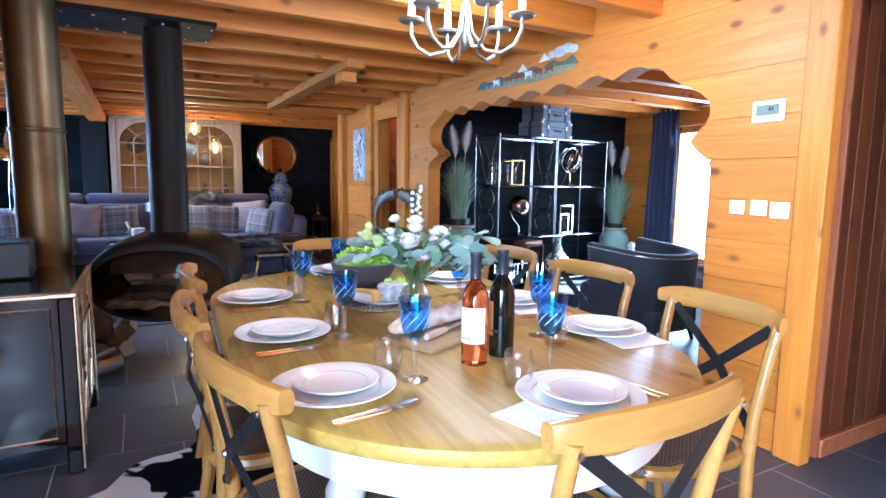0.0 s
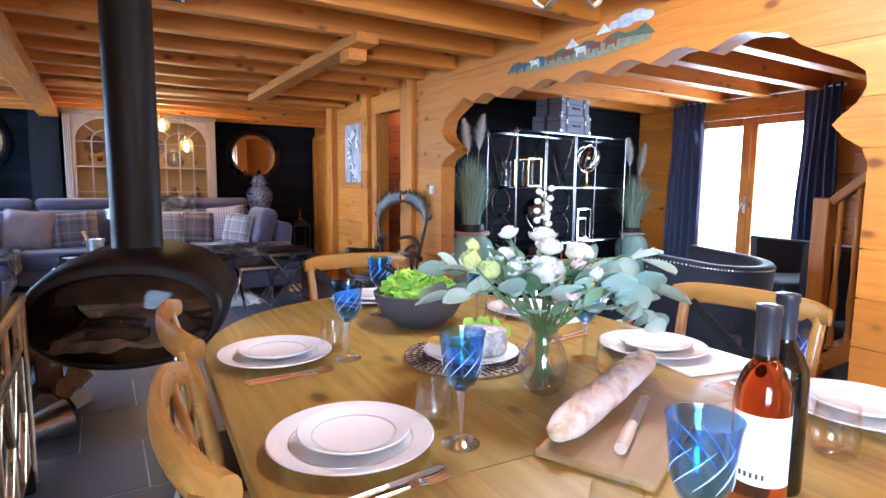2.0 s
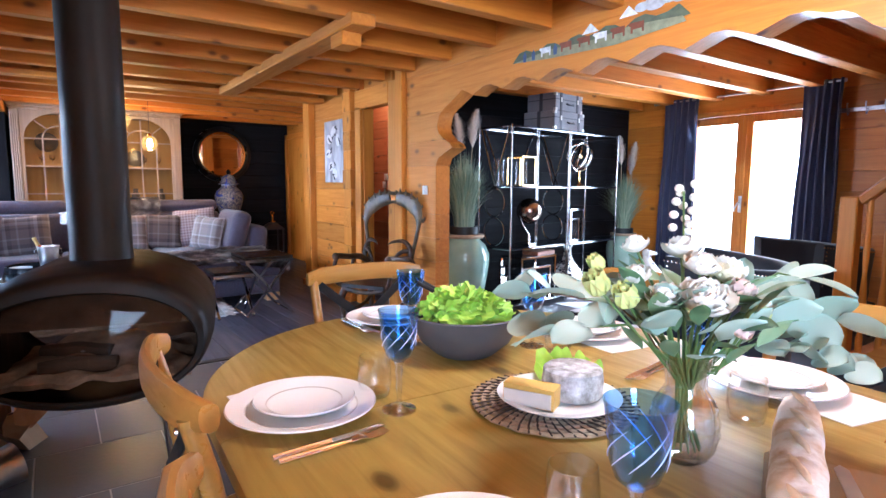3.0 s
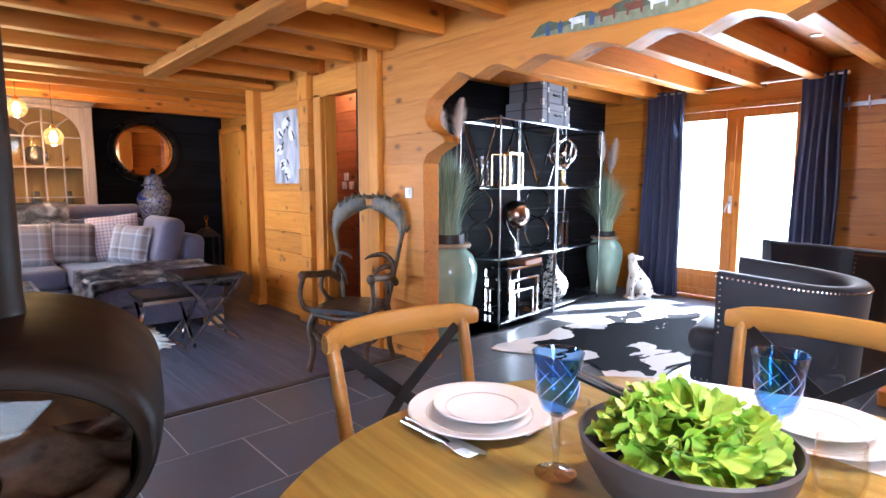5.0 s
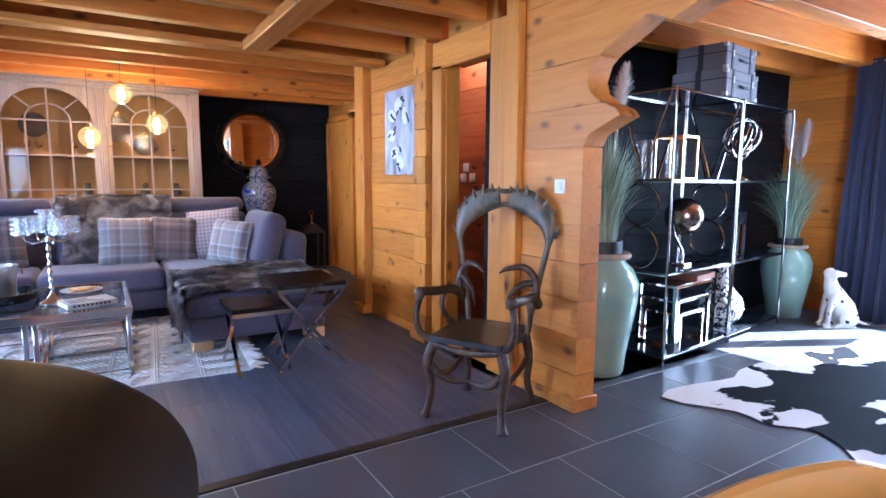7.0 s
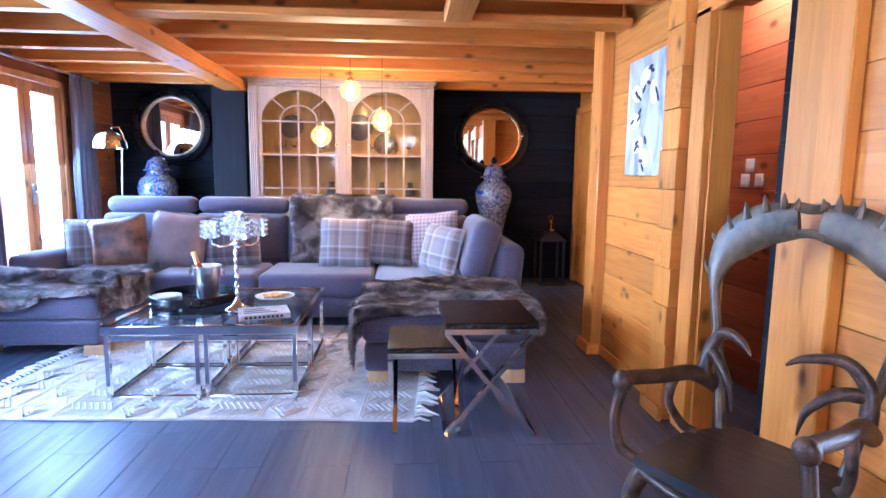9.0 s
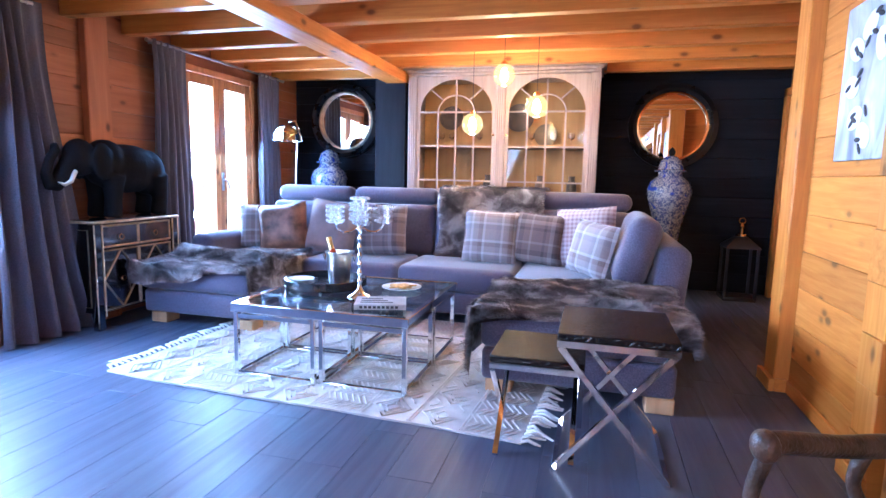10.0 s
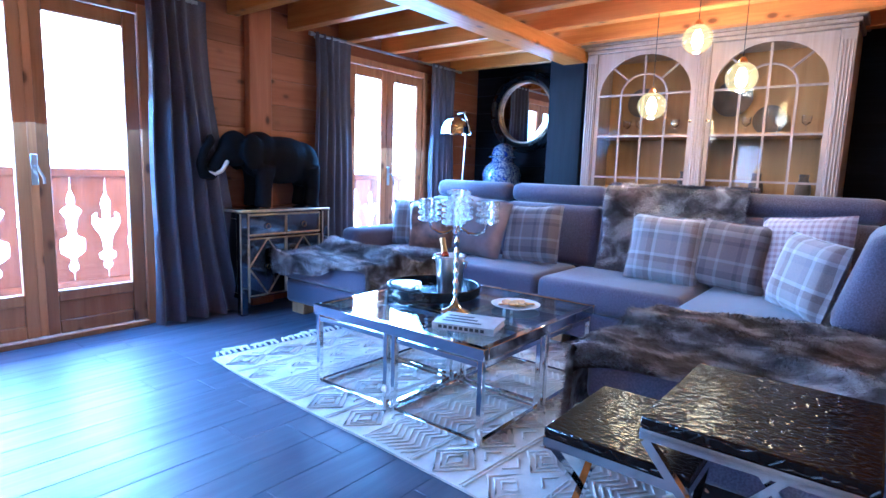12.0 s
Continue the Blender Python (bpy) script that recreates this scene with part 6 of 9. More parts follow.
def goblet_thing():
    g = thing("wine_goblet", "cobalt blue cut-glass goblet on a clear stem", "goblet", group="blue goblets on the table")
    bowl = [(0.0, 0.105), (0.012, 0.106), (0.026, 0.118), (0.034, 0.140), (0.037, 0.170), (0.041, 0.203), (0.0435, 0.214), (0.0415, 0.214), (0.039, 0.203), (0.035, 0.170), (0.032, 0.141), (0.024, 0.121), (0.010, 0.110), (0.0, 0.109)]
    bw = part("bowl", Build().lathe(bowl, seg=36), BLUE_GLASS, g, "cobalt blue glass bowl")
    for k in range(9):
        a0 = k * 2 * math.pi / 9
        cut = [((0.0365 + 0.0012) * math.cos(a0 + q * 0.22) * (0.93 + 0.012 * q), (0.0365 + 0.0012) * math.sin(a0 + q * 0.22) * (0.93 + 0.012 * q), 0.138 + q * 0.0085) for q in range(7)]
        part("cut", Build().tube(cut, [0.0003, 0.0007, 0.0009, 0.0009, 0.0009, 0.0007, 0.0003], 5), CUT_GLASS, bw)
    part("stem", Build().lathe([(0, 0.0), (0.036, 0.0), (0.036, 0.003), (0.018, 0.006), (0.006, 0.012), (0.005, 0.03), (0.007, 0.05), (0.0055, 0.07), (0.009, 0.085), (0.007, 0.092), (0.011, 0.1045), (0, 0.1045)], seg=28), STEM_GLASS, g, "clear glass stem and foot")
    return g


def tumbler_mesh():
    return Build().lathe([(0, 0), (0.029, 0.0), (0.033, 0.004), (0.038, 0.035), (0.0375, 0.06), (0.034, 0.092), (0.0325, 0.092), (0.0355, 0.06), (0.036, 0.036), (0.030, 0.012), (0, 0.010)], seg=36)


def place_all(make, places):
    a = None
    for m in places:
        if a is None:
            a = make()
            a.matrix_world = m
        else:
            copy_thing(a, m)


PLATES = [(0.73, 2.865), (0.712, 2.275), (0.712, 1.735), (1.21, 1.425), (1.70, 1.865), (1.70, 2.39), (1.70, 2.955), (1.27, 3.45)]
place_all(lambda: plate_thing(0.152, "large white china plate with a silver line", True), [pose(x, y, TZ + 0.0045) for x, y in PLATES])
place_all(lambda: plate_thing(0.103, "small white china plate stacked on a larger one", True), [pose(x + 0.004, y - 0.003, TZ + 0.0155) for x, y in PLATES])
NAP = [(0.72, 2.955, 3), (0.71, 2.34, 2), (0.70, 1.80, 4), (1.09, 1.39, 14), (1.72, 1.75, -8), (1.70, 2.25, -12), (1.70, 2.84, -6), (1.36, 3.42, 90)]
for x, y, r in NAP:
    b = Build().sheet(lambda u, v: ((u - 0.5) * 0.19, (v - 0.5) * 0.17, 0.003 + 0.001 * math.sin(u * 5 + x * 9)), 8, 8, 0.0025)
    whole("napkin", b, NAPKIN, "folded white paper napkin under a plate", "napkin", pose(x, y, TZ, 0, 0, r), group="napkins on the table")
FK = [(0.72, 2.675, -88), (0.70, 2.08, -86), (0.755, 1.55, -82), (1.37, 1.44, 6), (1.13, 3.43, 180), (1.56, 2.60, 96), (1.66, 2.09, 84)]
place_all(fork_thing, [pose(x, y, TZ, 0, 0, r) for x, y, r in FK])
place_all(knife_thing, [pose(x + 0.02 * math.cos(radians(r)) * (1 if r != 180 else -1), y + 0.022 * math.sin(radians(r)) * (-1 if abs(r) > 80 and r < 0 else 1), TZ, 0, 0, r + 2) for x, y, r in FK])
place_all(goblet_thing, [pose(x, y, TZ + 0.001) for x, y in ((0.90, 2.76), (0.887, 2.175), (0.92, 1.72), (1.262, 1.60), (1.473, 1.912), (1.463, 2.43), (1.465, 2.95), (1.20, 3.20))])
tum = None
for x, y in ((0.897, 2.862), (0.888, 2.275), (0.886, 1.81), (1.132, 1.565), (1.447, 1.80), (1.447, 2.32), (1.478, 2.86), (1.30, 3.24)):
    if tum is None:
        tum = tumbler_mesh().mesh("tumbler", CLEAR_GLASS)
    ob = new("tumbler", tum)
    ob.location = (x, y, TZ + 0.001)
    tagged(ob, "clear glass water tumbler on the table", "tumbler", "tumblers on the table")

# bottles
ROSE_GLASS = glass("rose_wine", (0.95, 0.30, 0.10), 0.0, 1.36)
LABEL = plain("cream_label", (0.75, 0.71, 0.62), 0.6, 0, 0.04, 20)
CAPSULE = plain("dark_capsule", (0.02, 0.022, 0.03), 0.32)


def bottle(x, y, glassy, label, paper, kind_):
    b = thing("wine_bottle", label, "bottle", pose(x, y, TZ + 0.001))
    part("glass", Build().lathe([(0, 0.004), (0.03, 0.0), (0.036, 0.002), (0.0375, 0.01), (0.0375, 0.18), (0.035, 0.20), (0.026, 0.222), (0.0165, 0.236), (0.0145, 0.25), (0.0145, 0.262), (0, 0.262)], seg=36), glassy, b)
    part("capsule", Build().lathe([(0.0152, 0.238), (0.0155, 0.25), (0.0155, 0.30), (0.017, 0.302), (0.017, 0.314), (0, 0.316)], seg=24), CAPSULE, b, "dark foil capsule")
    lab = Build()
    n = 5 if kind_ else 14
    for k in range(n):
        a0, a1 = radians(-215 + k * 10), radians(-215 + (k + 1) * 10)
        r = 0.0379
        lab.add([(r * math.cos(a0), r * math.sin(a0), 0.065), (r * math.cos(a1), r * math.sin(a1), 0.065), (r * math.cos(a1), r * math.sin(a1), 0.165), (r * math.cos(a0), r * math.sin(a0), 0.165)], [(0, 1, 2, 3)])
    lb = part("label", lab, paper, b, "paper label")
    pr = Build()
    for k in range(5):
        a = radians(-190 + k * 11)
        r = 0.0384
        pr.add([(r * math.cos(a), r * math.sin(a), 0.075), (r * math.cos(a + 0.1), r * math.sin(a + 0.1), 0.075), (r * math.cos(a + 0.1), r * math.sin(a + 0.1), 0.083), (r * math.cos(a), r * math.sin(a), 0.083)], [(0, 1, 2, 3)])
    part("print", pr, INK, lb)
    return b


bottle(1.128, 1.765, ROSE_GLASS, "bottle of rose wine with a cream label", LABEL, 0)
bottle(1.24, 1.797, BOTTLE_DARK, "dark green bottle of red wine", plain("orange_label", (0.50, 0.22, 0.05), 0.5), 1)

# bread on its board
BOARD = wood("board_wood", (0.24, 0.155, 0.06), (0.34, 0.23, 0.095), (0.44, 0.32, 0.15), 0, 0.5, False, 0.8, 0.05)
board = thing("bread_board", "wooden bread board on the table", "bread board", pose(1.185, 2.05, TZ, 0, 0, 24))
part("board", Build().box((-0.19, -0.105, 0), (0.19, 0.105, 0.018), 0.006), BOARD, board)
CRUST, bnt, bp = base("baguette_crust", (0.5, 0.3, 0.15), 0.8)
bv = coords(bnt)
b1 = noise_tex(bnt, bv, 16, 4)
b2 = noise_tex(bnt, bv, 70, 3)
bnt.links.new(mix_color(bnt, ramp(bnt, b1, [(0.34, 0.0), (0.52, 1.0)]), (0.58, 0.43, 0.25), (0.86, 0.82, 0.73)), bp.inputs["Base Color"])
bump(bnt, bp, b2, 0.6, 0.006)
bag = Build()
n, seg = 60, 18
v, f = [], []
for i in range(n + 1):
    u = i / n
    x = -0.29 + 0.58 * u
    r = 0.036 * (1 - (abs(2 * u - 1)) ** 5) ** 0.5 + 0.001
    slash = 0.010 * max(0, math.sin(u * 2 * math.pi * 5.5)) ** 3
    for k in range(seg):
        a = 2 * math.pi * k / seg
        top = max(0, math.sin(a))
        d = -slash * (top ** 2) * (1 if abs(math.cos(a) - 0.7 * math.sin(u * 34)) < 0.8 else 0.3)
        rr = r + d + 0.003 * noise.noise((x * 14, math.cos(a) * 2, math.sin(a) * 2))
        v.append((x, rr * math.cos(a), 0.033 + max(-0.031, rr * math.sin(a) * 0.85)))
for i in range(n):
    for k in range(seg):
        f.append((i * seg + k, i * seg + (k + 1) % seg, (i + 1) * seg + (k + 1) % seg, (i + 1) * seg + k))
f += [tuple(range(seg))[::-1], tuple(n * seg + k for k in range(seg))]
bag.add(v, f)
loaf = thing("baguette", "floured crusty baguette lying on the bread board", "bread", pose(1.25, 2.145, TZ + 0.018, 0, 0, 22.5))
part("crust", bag, CRUST, loaf, angle=70)
CRUMB = plain("pale_crumb", (0.74, 0.64, 0.46), 0.9, 0, 0.15, 40, 0.5, 150)
for k in range(5):
    sx = -0.20 + k * 0.10
    part("score", Build().tube([(sx - 0.042, -0.013, 0.0625), (sx - 0.018, -0.006, 0.0655), (sx + 0.018, 0.006, 0.0655), (sx + 0.042, 0.013, 0.0625)], [0.002, 0.007, 0.007, 0.002], 8, 0.4), CRUMB, loaf, "pale floury score")
bk = thing("bread_knife", "bread knife with a pale handle beside the baguette", "knife", pose(1.19, 2.035, TZ + 0.018, 0, 0, 30))
part("handle", Build().tube([(-0.125, 0, 0.011), (-0.07, 0, 0.012), (-0.01, 0, 0.010)], [0.011, 0.0125, 0.010], 10), plain("bone_handle", (0.62, 0.52, 0.40), 0.4), bk)
part("blade", Build().prism([(-0.01, -0.012), (0.15, -0.010), (0.165, 0.0), (0.15, 0.010), (-0.01, 0.010)], "z", 0.009, 0.011), STEEL, bk)

# salad bowl
BOWL = plain("matt_grey_bowl", (0.075, 0.075, 0.085), 0.55, 0, 0.1, 8)
bowl = thing("salad_bowl", "matt grey salad bowl full of green lettuce", "bowl", pose(1.262, 3.01, TZ))
part("bowl", Build().lathe([(0, 0), (0.075, 0), (0.085, 0.006), (0.125, 0.04), (0.15, 0.085), (0.157, 0.115), (0.152, 0.118), (0.145, 0.086), (0.118, 0.044), (0.08, 0.012), (0, 0.010)], seg=56), BOWL, bowl)
LETTUCE, lnt, lp_ = base("lettuce", (0.25, 0.42, 0.04), 0.45)
lp_.inputs["Subsurface Weight"].default_value = 0.15
lp_.inputs["Subsurface Radius"].default_value = (0.01, 0.02, 0.004)
lg_ = lnt.nodes.new("ShaderNodeNewGeometry")
l1 = mix_color(lnt, lg_.outputs["Random Per Island"], (0.22, 0.46, 0.02), (0.50, 0.74, 0.10))
lnt.links.new(mix_color(lnt, ramp(lnt, noise_tex(lnt, coords(lnt), 45, 3), [(0.4, 0.0), (0.75, 0.6)]), l1, (0.52, 0.66, 0.16)), lp_.inputs["Base Color"])


def frilly_leaf(b, m, w, l, rnd):
    """A curled lettuce leaf with a ruffled edge."""
    ph, ph2 = rnd.uniform(0, 6), rnd.uniform(0, 6)

    def fn(u, v):
        a = (u - 0.5) * 4.4
        r = v * l * (1 + 0.10 * math.sin(5 * a + ph) * v)
        ruf = v * v * 0.105 * l * (math.sin(a * 6 + ph) + 0.7 * math.sin(a * 11 + ph2))
        cup = 0.55 * l * v * v - 0.35 * l * max(0, v - 0.7)
        return (r * math.sin(a) * w / l * 1.5, r * math.cos(a) + 0.15 * ruf, cup + ruf)
    n = len(b.v)
    b.sheet(fn, 38, 6)
    b.turn(m, n)


leaf_r = random.Random(21)
for k in range(110):
    r = 0.108 * math.sqrt((k + 0.5) / 110)
    a = k * 2.4
    b = Build()
    tilt = 40 * r / 0.112
    frilly_leaf(b, pose(r * math.cos(a), r * math.sin(a), 0.105 + 0.055 * (1 - (r / 0.112) ** 2) + leaf_r.uniform(-0.012, 0.012), 0, 0, math.degrees(a) - 90) @ pose(0, 0, 0, -tilt + leaf_r.uniform(-35, 35), leaf_r.uniform(-30, 30), leaf_r.uniform(-60, 60)), leaf_r.uniform(0.024, 0.032), leaf_r.uniform(0.025, 0.036), leaf_r)
    part("lettuce_leaf", b, LETTUCE, bowl, angle=180)
for k in range(2):
    part("salad_server", Build().tube([(0.10, -0.06 + 0.03 * k, 0.10), (-0.02 + 0.02 * k, 0.10 + 0.02 * k, 0.155), (-0.06 + 0.02 * k, 0.16 + 0.02 * k, 0.185)], [0.012, 0.006, 0.008], 8), BLACK_METAL, bowl, "dark salad server")

# cheese on its plate and woven mat
MATW = plain("pale_wicker", (0.34, 0.255, 0.165), 0.7, 0, 0.35, 40, 0.5)
mat_ = thing("placemat", "round woven wicker placemat", "placemat", pose(1.19, 2.60, TZ))
weave = Build()
for k in range(9):
    r = 0.022 + k * 0.0185
    m_ = max(10, int(r * 190))
    weave.tube([(r * math.cos(q * 2 * math.pi / m_), r * math.sin(q * 2 * math.pi / m_), 0.006 + 0.003 * (q % 2)) for q in range(m_)], 0.0072, 5, 0.6, loop=True)
tagged(part("coil", weave, MATW, mat_), kind="stuff")
spk = Build()
for k in range(52):
    a = k * 2 * math.pi / 52
    spk.tube([(r * math.cos(a + r * 2.2), r * math.sin(a + r * 2.2), 0.0105) for r in (0.03, 0.07, 0.11, 0.15, 0.178)], 0.0022, 4)
tagged(part("binding", spk, plain("dark_binding", (0.045, 0.030, 0.022), 0.7), mat_), kind="stuff")
whole("plate", Build().lathe([(0, 0), (0.085, 0), (0.095, 0.004), (0.128, 0.016), (0.131, 0.019), (0.095, 0.010), (0.085, 0.006), (0, 0.006)], seg=50), CHINA, "white plate under the cheeses", "plate", pose(1.19, 2.585, TZ + 0.0125))
RIND, rdn, rdp = base("grey_rind", (0.45, 0.44, 0.42), 0.85)
rdv = coords(rdn)
rdn.links.new(ramp(rdn, noise_tex(rdn, rdv, 34, 5, 0.65), [(0.32, (0.20, 0.18, 0.15)), (0.5, (0.42, 0.41, 0.40)), (0.7, (0.72, 0.72, 0.72))]), rdp.inputs["Base Color"])
bump(rdn, rdp, noise_tex(rdn, rdv, 60, 4), 0.7, 0.006)
whole("cheese", Build().lathe([(0, 0), (0.060, 0), (0.064, 0.006), (0.0655, 0.035), (0.063, 0.058), (0.057, 0.063), (0, 0.064)], seg=40), RIND, "round grey mould-ripened cheese on the plate", "cheese", pose(1.232, 2.585, TZ + 0.0195))
wedge = thing("cheese_wedge", "yellow cheese wedge with a pale paper label on the plate", "cheese", pose(1.125, 2.60, TZ + 0.019, 0, 0, -62))
part("wedge", Build().prism([(-0.055, -0.02), (0.055, -0.028), (0.055, 0.022), (-0.055, 0.02)], "z", 0.0, 0.042), plain("yellow_cheese", (0.72, 0.46, 0.10), 0.45, 0, 0.08, 30), wedge)
part("paper", Build().box((-0.05, -0.031, 0.003), (0.05, -0.0285, 0.034)), plain("paper_label", (0.62, 0.57, 0.48), 0.6), wedge)
for sx, sy in ((1.295, 2.64), (1.30, 2.60), (1.285, 2.675)):
    b = Build()
    frilly_leaf(b, pose(0, 0, 0.02, 25, 0, -50 + 200 * (sy - 2.6)), 0.03, 0.06, leaf_r)
    whole("lettuce_leaf", b, LETTUCE, "small lettuce leaf beside the cheese", "lettuce", pose(sx - 0.02, sy, TZ + 0.012))

# vase with flowers
PINE_GLASS = pane_glass("pressed_glass", (0.975, 0.985, 0.985), 0.10, 2.0)
vase = thing("flower_vase", "pineapple-shaped pressed glass vase with white flowers and eucalyptus", "vase", pose(1.20, 2.305, TZ))
vb = Build()
n, m_ = 40, 22
VP = [(0.030, 0.0), (0.040, 0.004), (0.052, 0.03), (0.057, 0.055), (0.054, 0.085), (0.044, 0.112), (0.033, 0.13), (0.035, 0.15), (0.044, 0.18), (0.048, 0.19)]
v, f = [], []
for i in range(n):
    a = 2 * math.pi * i / n
    for k in range(m_ + 1):
        z = 0.19 * k / m_
        r = float(np.interp(z, [p[1] for p in VP], [p[0] for p in VP]))
        if 0.012 < z < 0.115:
            r += 0.0028 * math.sin(a * 10 + z * 130) * math.sin(a * 10 - z * 130)
        v.append((r * math.cos(a), r * math.sin(a), z))
for i in range(n):
    j = (i + 1) % n
    for k in range(m_):
        f.append((i * (m_ + 1) + k, j * (m_ + 1) + k, j * (m_ + 1) + k + 1, i * (m_ + 1) + k + 1))
f.append(tuple(i * (m_ + 1) for i in range(n))[::-1])
vb.add(v, f)
vi = Build().lathe([(0.0, 0.012), (0.046, 0.02), (0.050, 0.055), (0.047, 0.085), (0.037, 0.112), (0.028, 0.13), (0.031, 0.15), (0.041, 0.18), (0.0475, 0.19)], seg=n, close=True)
vb.add(vi.v, [q[::-1] for q in vi.f])
part("glass", vb, PINE_GLASS, vase, angle=60)
STEM = plain("green_stem", (0.10, 0.17, 0.05), 0.5)
LEAF, lfn, lfp = base("eucalyptus_leaf", (0.25, 0.36, 0.28), 0.55)
lfi = lfn.nodes.new("ShaderNodeObjectInfo")
lfn.links.new(mix_color(lfn, lfi.outputs["Random"], (0.20, 0.30, 0.24), (0.42, 0.54, 0.46)), lfp.inputs["Base Color"])
DLEAF, dln, dlp = base("green_leaf", (0.08, 0.16, 0.04), 0.45)
dli = dln.nodes.new("ShaderNodeObjectInfo")
dln.links.new(mix_color(dln, dli.outputs["Random"], (0.075, 0.15, 0.07), (0.23, 0.34, 0.19)), dlp.inputs["Base Color"])
PETAL = plain("white_petal", (0.78, 0.77, 0.70), 0.7, 0, 0.10, 30)
PINK = plain("pink_petal", (0.82, 0.66, 0.62), 0.6, 0, 0.15, 30)
BUD = plain("green_bud", (0.60, 0.66, 0.25), 0.6, 0, 0.15, 30)
HALF_CREAM = plain("cream_petal", (0.80, 0.76, 0.55), 0.6, 0, 0.08, 30)


def leaf_mesh(name, w, l, material, round_=False):
    def fn(u, v):
        x = (u - 0.5) * 2
        s = math.sin(math.pi * v ** (0.8 if round_ else 0.9))
        wide = w * (s ** (0.55 if round_ else 0.9) if s > 0 else 0)
        return (x * wide, v * l, 0.10 * l * math.sin(v * 2.6) + 0.12 * w * x * x)
    return Build().sheet(fn, 6, 8).mesh(name, material, 80)


EUC = leaf_mesh("eucalyptus_leaf", 0.040, 0.084, LEAF, True)
EUC_S = leaf_mesh("eucalyptus_leaf", 0.023, 0.048, LEAF, True)
GREEN = leaf_mesh("green_leaf", 0.016, 0.072, DLEAF)
rv_ = random.Random(5)


def set_leaf(mesh, p, yaw, pitch, roll=0, scale=1.0):
    ob = new(mesh.name.split(".")[0], mesh)
    ob.parent = vase
    ob.matrix_basis = pose(p[0], p[1], p[2], 0, 0, yaw) @ pose(0, 0, 0, pitch, 0, 0) @ pose(0, 0, 0, 0, roll, 0) @ Matrix.Diagonal((scale, scale, scale, 1))


def petal_mesh(w, l, material, cup):
    def fn(u, v):
        x = (u - 0.5) * 2
        wide = w * math.sin(math.pi * (0.12 + 0.80 * v)) ** 0.7
        return (x * wide, l * v * (1 - 0.25 * cup * v), cup * l * v * v * 0.9 + 0.25 * w * x * x)
    return Build().sheet(fn, 5, 6).mesh("petal", material, 80)


PET_W = petal_mesh(0.027, 0.046, PETAL, 0.45)
PET_P = petal_mesh(0.021, 0.034, PINK, 0.8)
PET_C = petal_mesh(0.024, 0.042, HALF_CREAM, 0.6)
PET_G = petal_mesh(0.018, 0.036, BUD, 1.3)


def bloom(p, mesh, size, rings, tip, label):
    """A flower head of overlapping petals; tip is the way that it opens."""
    fl = new("flower")
    fl.empty_display_size = 0.02
    fl.parent = vase
    fl.matrix_basis = Matrix.Translation(p) @ Vector(tip).to_track_quat("Z", "Y").to_matrix().to_4x4()
    tagged(fl, label)
    for r in range(rings):
        count = 9 - r if rings > 2 else 5
        for k in range(count):
            ob = new("petal", mesh)
            ob.parent = fl
            s = size * (1 - 0.13 * r)
            ob.matrix_basis = pose(0, 0, 0.004 * r, 0, 0, 360 / count * k + 27 * r + rv_.uniform(-8, 8)) @ pose(0, 0, 0, 10 + 19 * r + rv_.uniform(-6, 6)) @ Matrix.Diagonal((s, s, s, 1))


HEADS = [((-0.05, -0.05, 0.315), PET_W, 1.12, 5), ((-0.075, 0.05, 0.345), PET_W, 0.72, 4), ((-0.045, 0.075, 0.395), PET_W, 0.62, 4), ((0.015, 0.03, 0.385), PET_W, 0.85, 5), ((0.045, -0.055, 0.325), PET_P, 0.85, 4),
         ((0.10, 0.0, 0.345), PET_W, 0.9, 5), ((0.065, -0.02, 0.345), PET_C, 0.75, 4), ((0.03, -0.085, 0.285), PET_G, 0.75, 3), ((-0.005, -0.085, 0.275), PET_P, 0.6, 3), ((-0.15, 0.06, 0.335), PET_G, 0.85, 3), ((-0.12, 0.03, 0.315), PET_G, 0.85, 3), ((-0.14, 0.075, 0.37), PET_G, 0.6, 3), ((0.14, 0.05, 0.34), PET_C, 0.7, 4), ((-0.01, -0.02, 0.365), PET_W, 0.8, 5), ((0.085, -0.06, 0.305), PET_W, 0.75, 4), ((-0.09, -0.01, 0.325), PET_W, 0.7, 4)]
for p, mesh, s, rings in HEADS:
    p = (p[0], p[1], p[2] - 0.04)
    tip = (p[0], p[1] - 0.02, 0.22)
    bloom(p, mesh, s * 1.05, rings, tip, "")
    part("stem", Build().tube([(p[0] * 0.08, p[1] * 0.08, 0.03), (p[0] * 0.12, p[1] * 0.12, 0.16), (p[0] * 0.6, p[1] * 0.6, p[2] - 0.07), p], 0.0024, 6), STEM, vase)
# spike of small blossoms
spike = [(0.02, 0.02, 0.16), (0.025, 0.03, 0.30), (0.02, 0.035, 0.46)]
part("stem", Build().tube(spike, 0.002, 6), STEM, vase)
for k in range(12):
    z = 0.39 + k * 0.0075
    a = k * 2.2
    bl = Build()
    blob(bl, 0, 0, 0, 0.008, 0.008, 0.007, 10)
    ob = part("blossom", bl, PETAL, vase)
    ob.location = (0.02 + 0.016 * math.cos(a), 0.034 + 0.016 * math.sin(a), z)
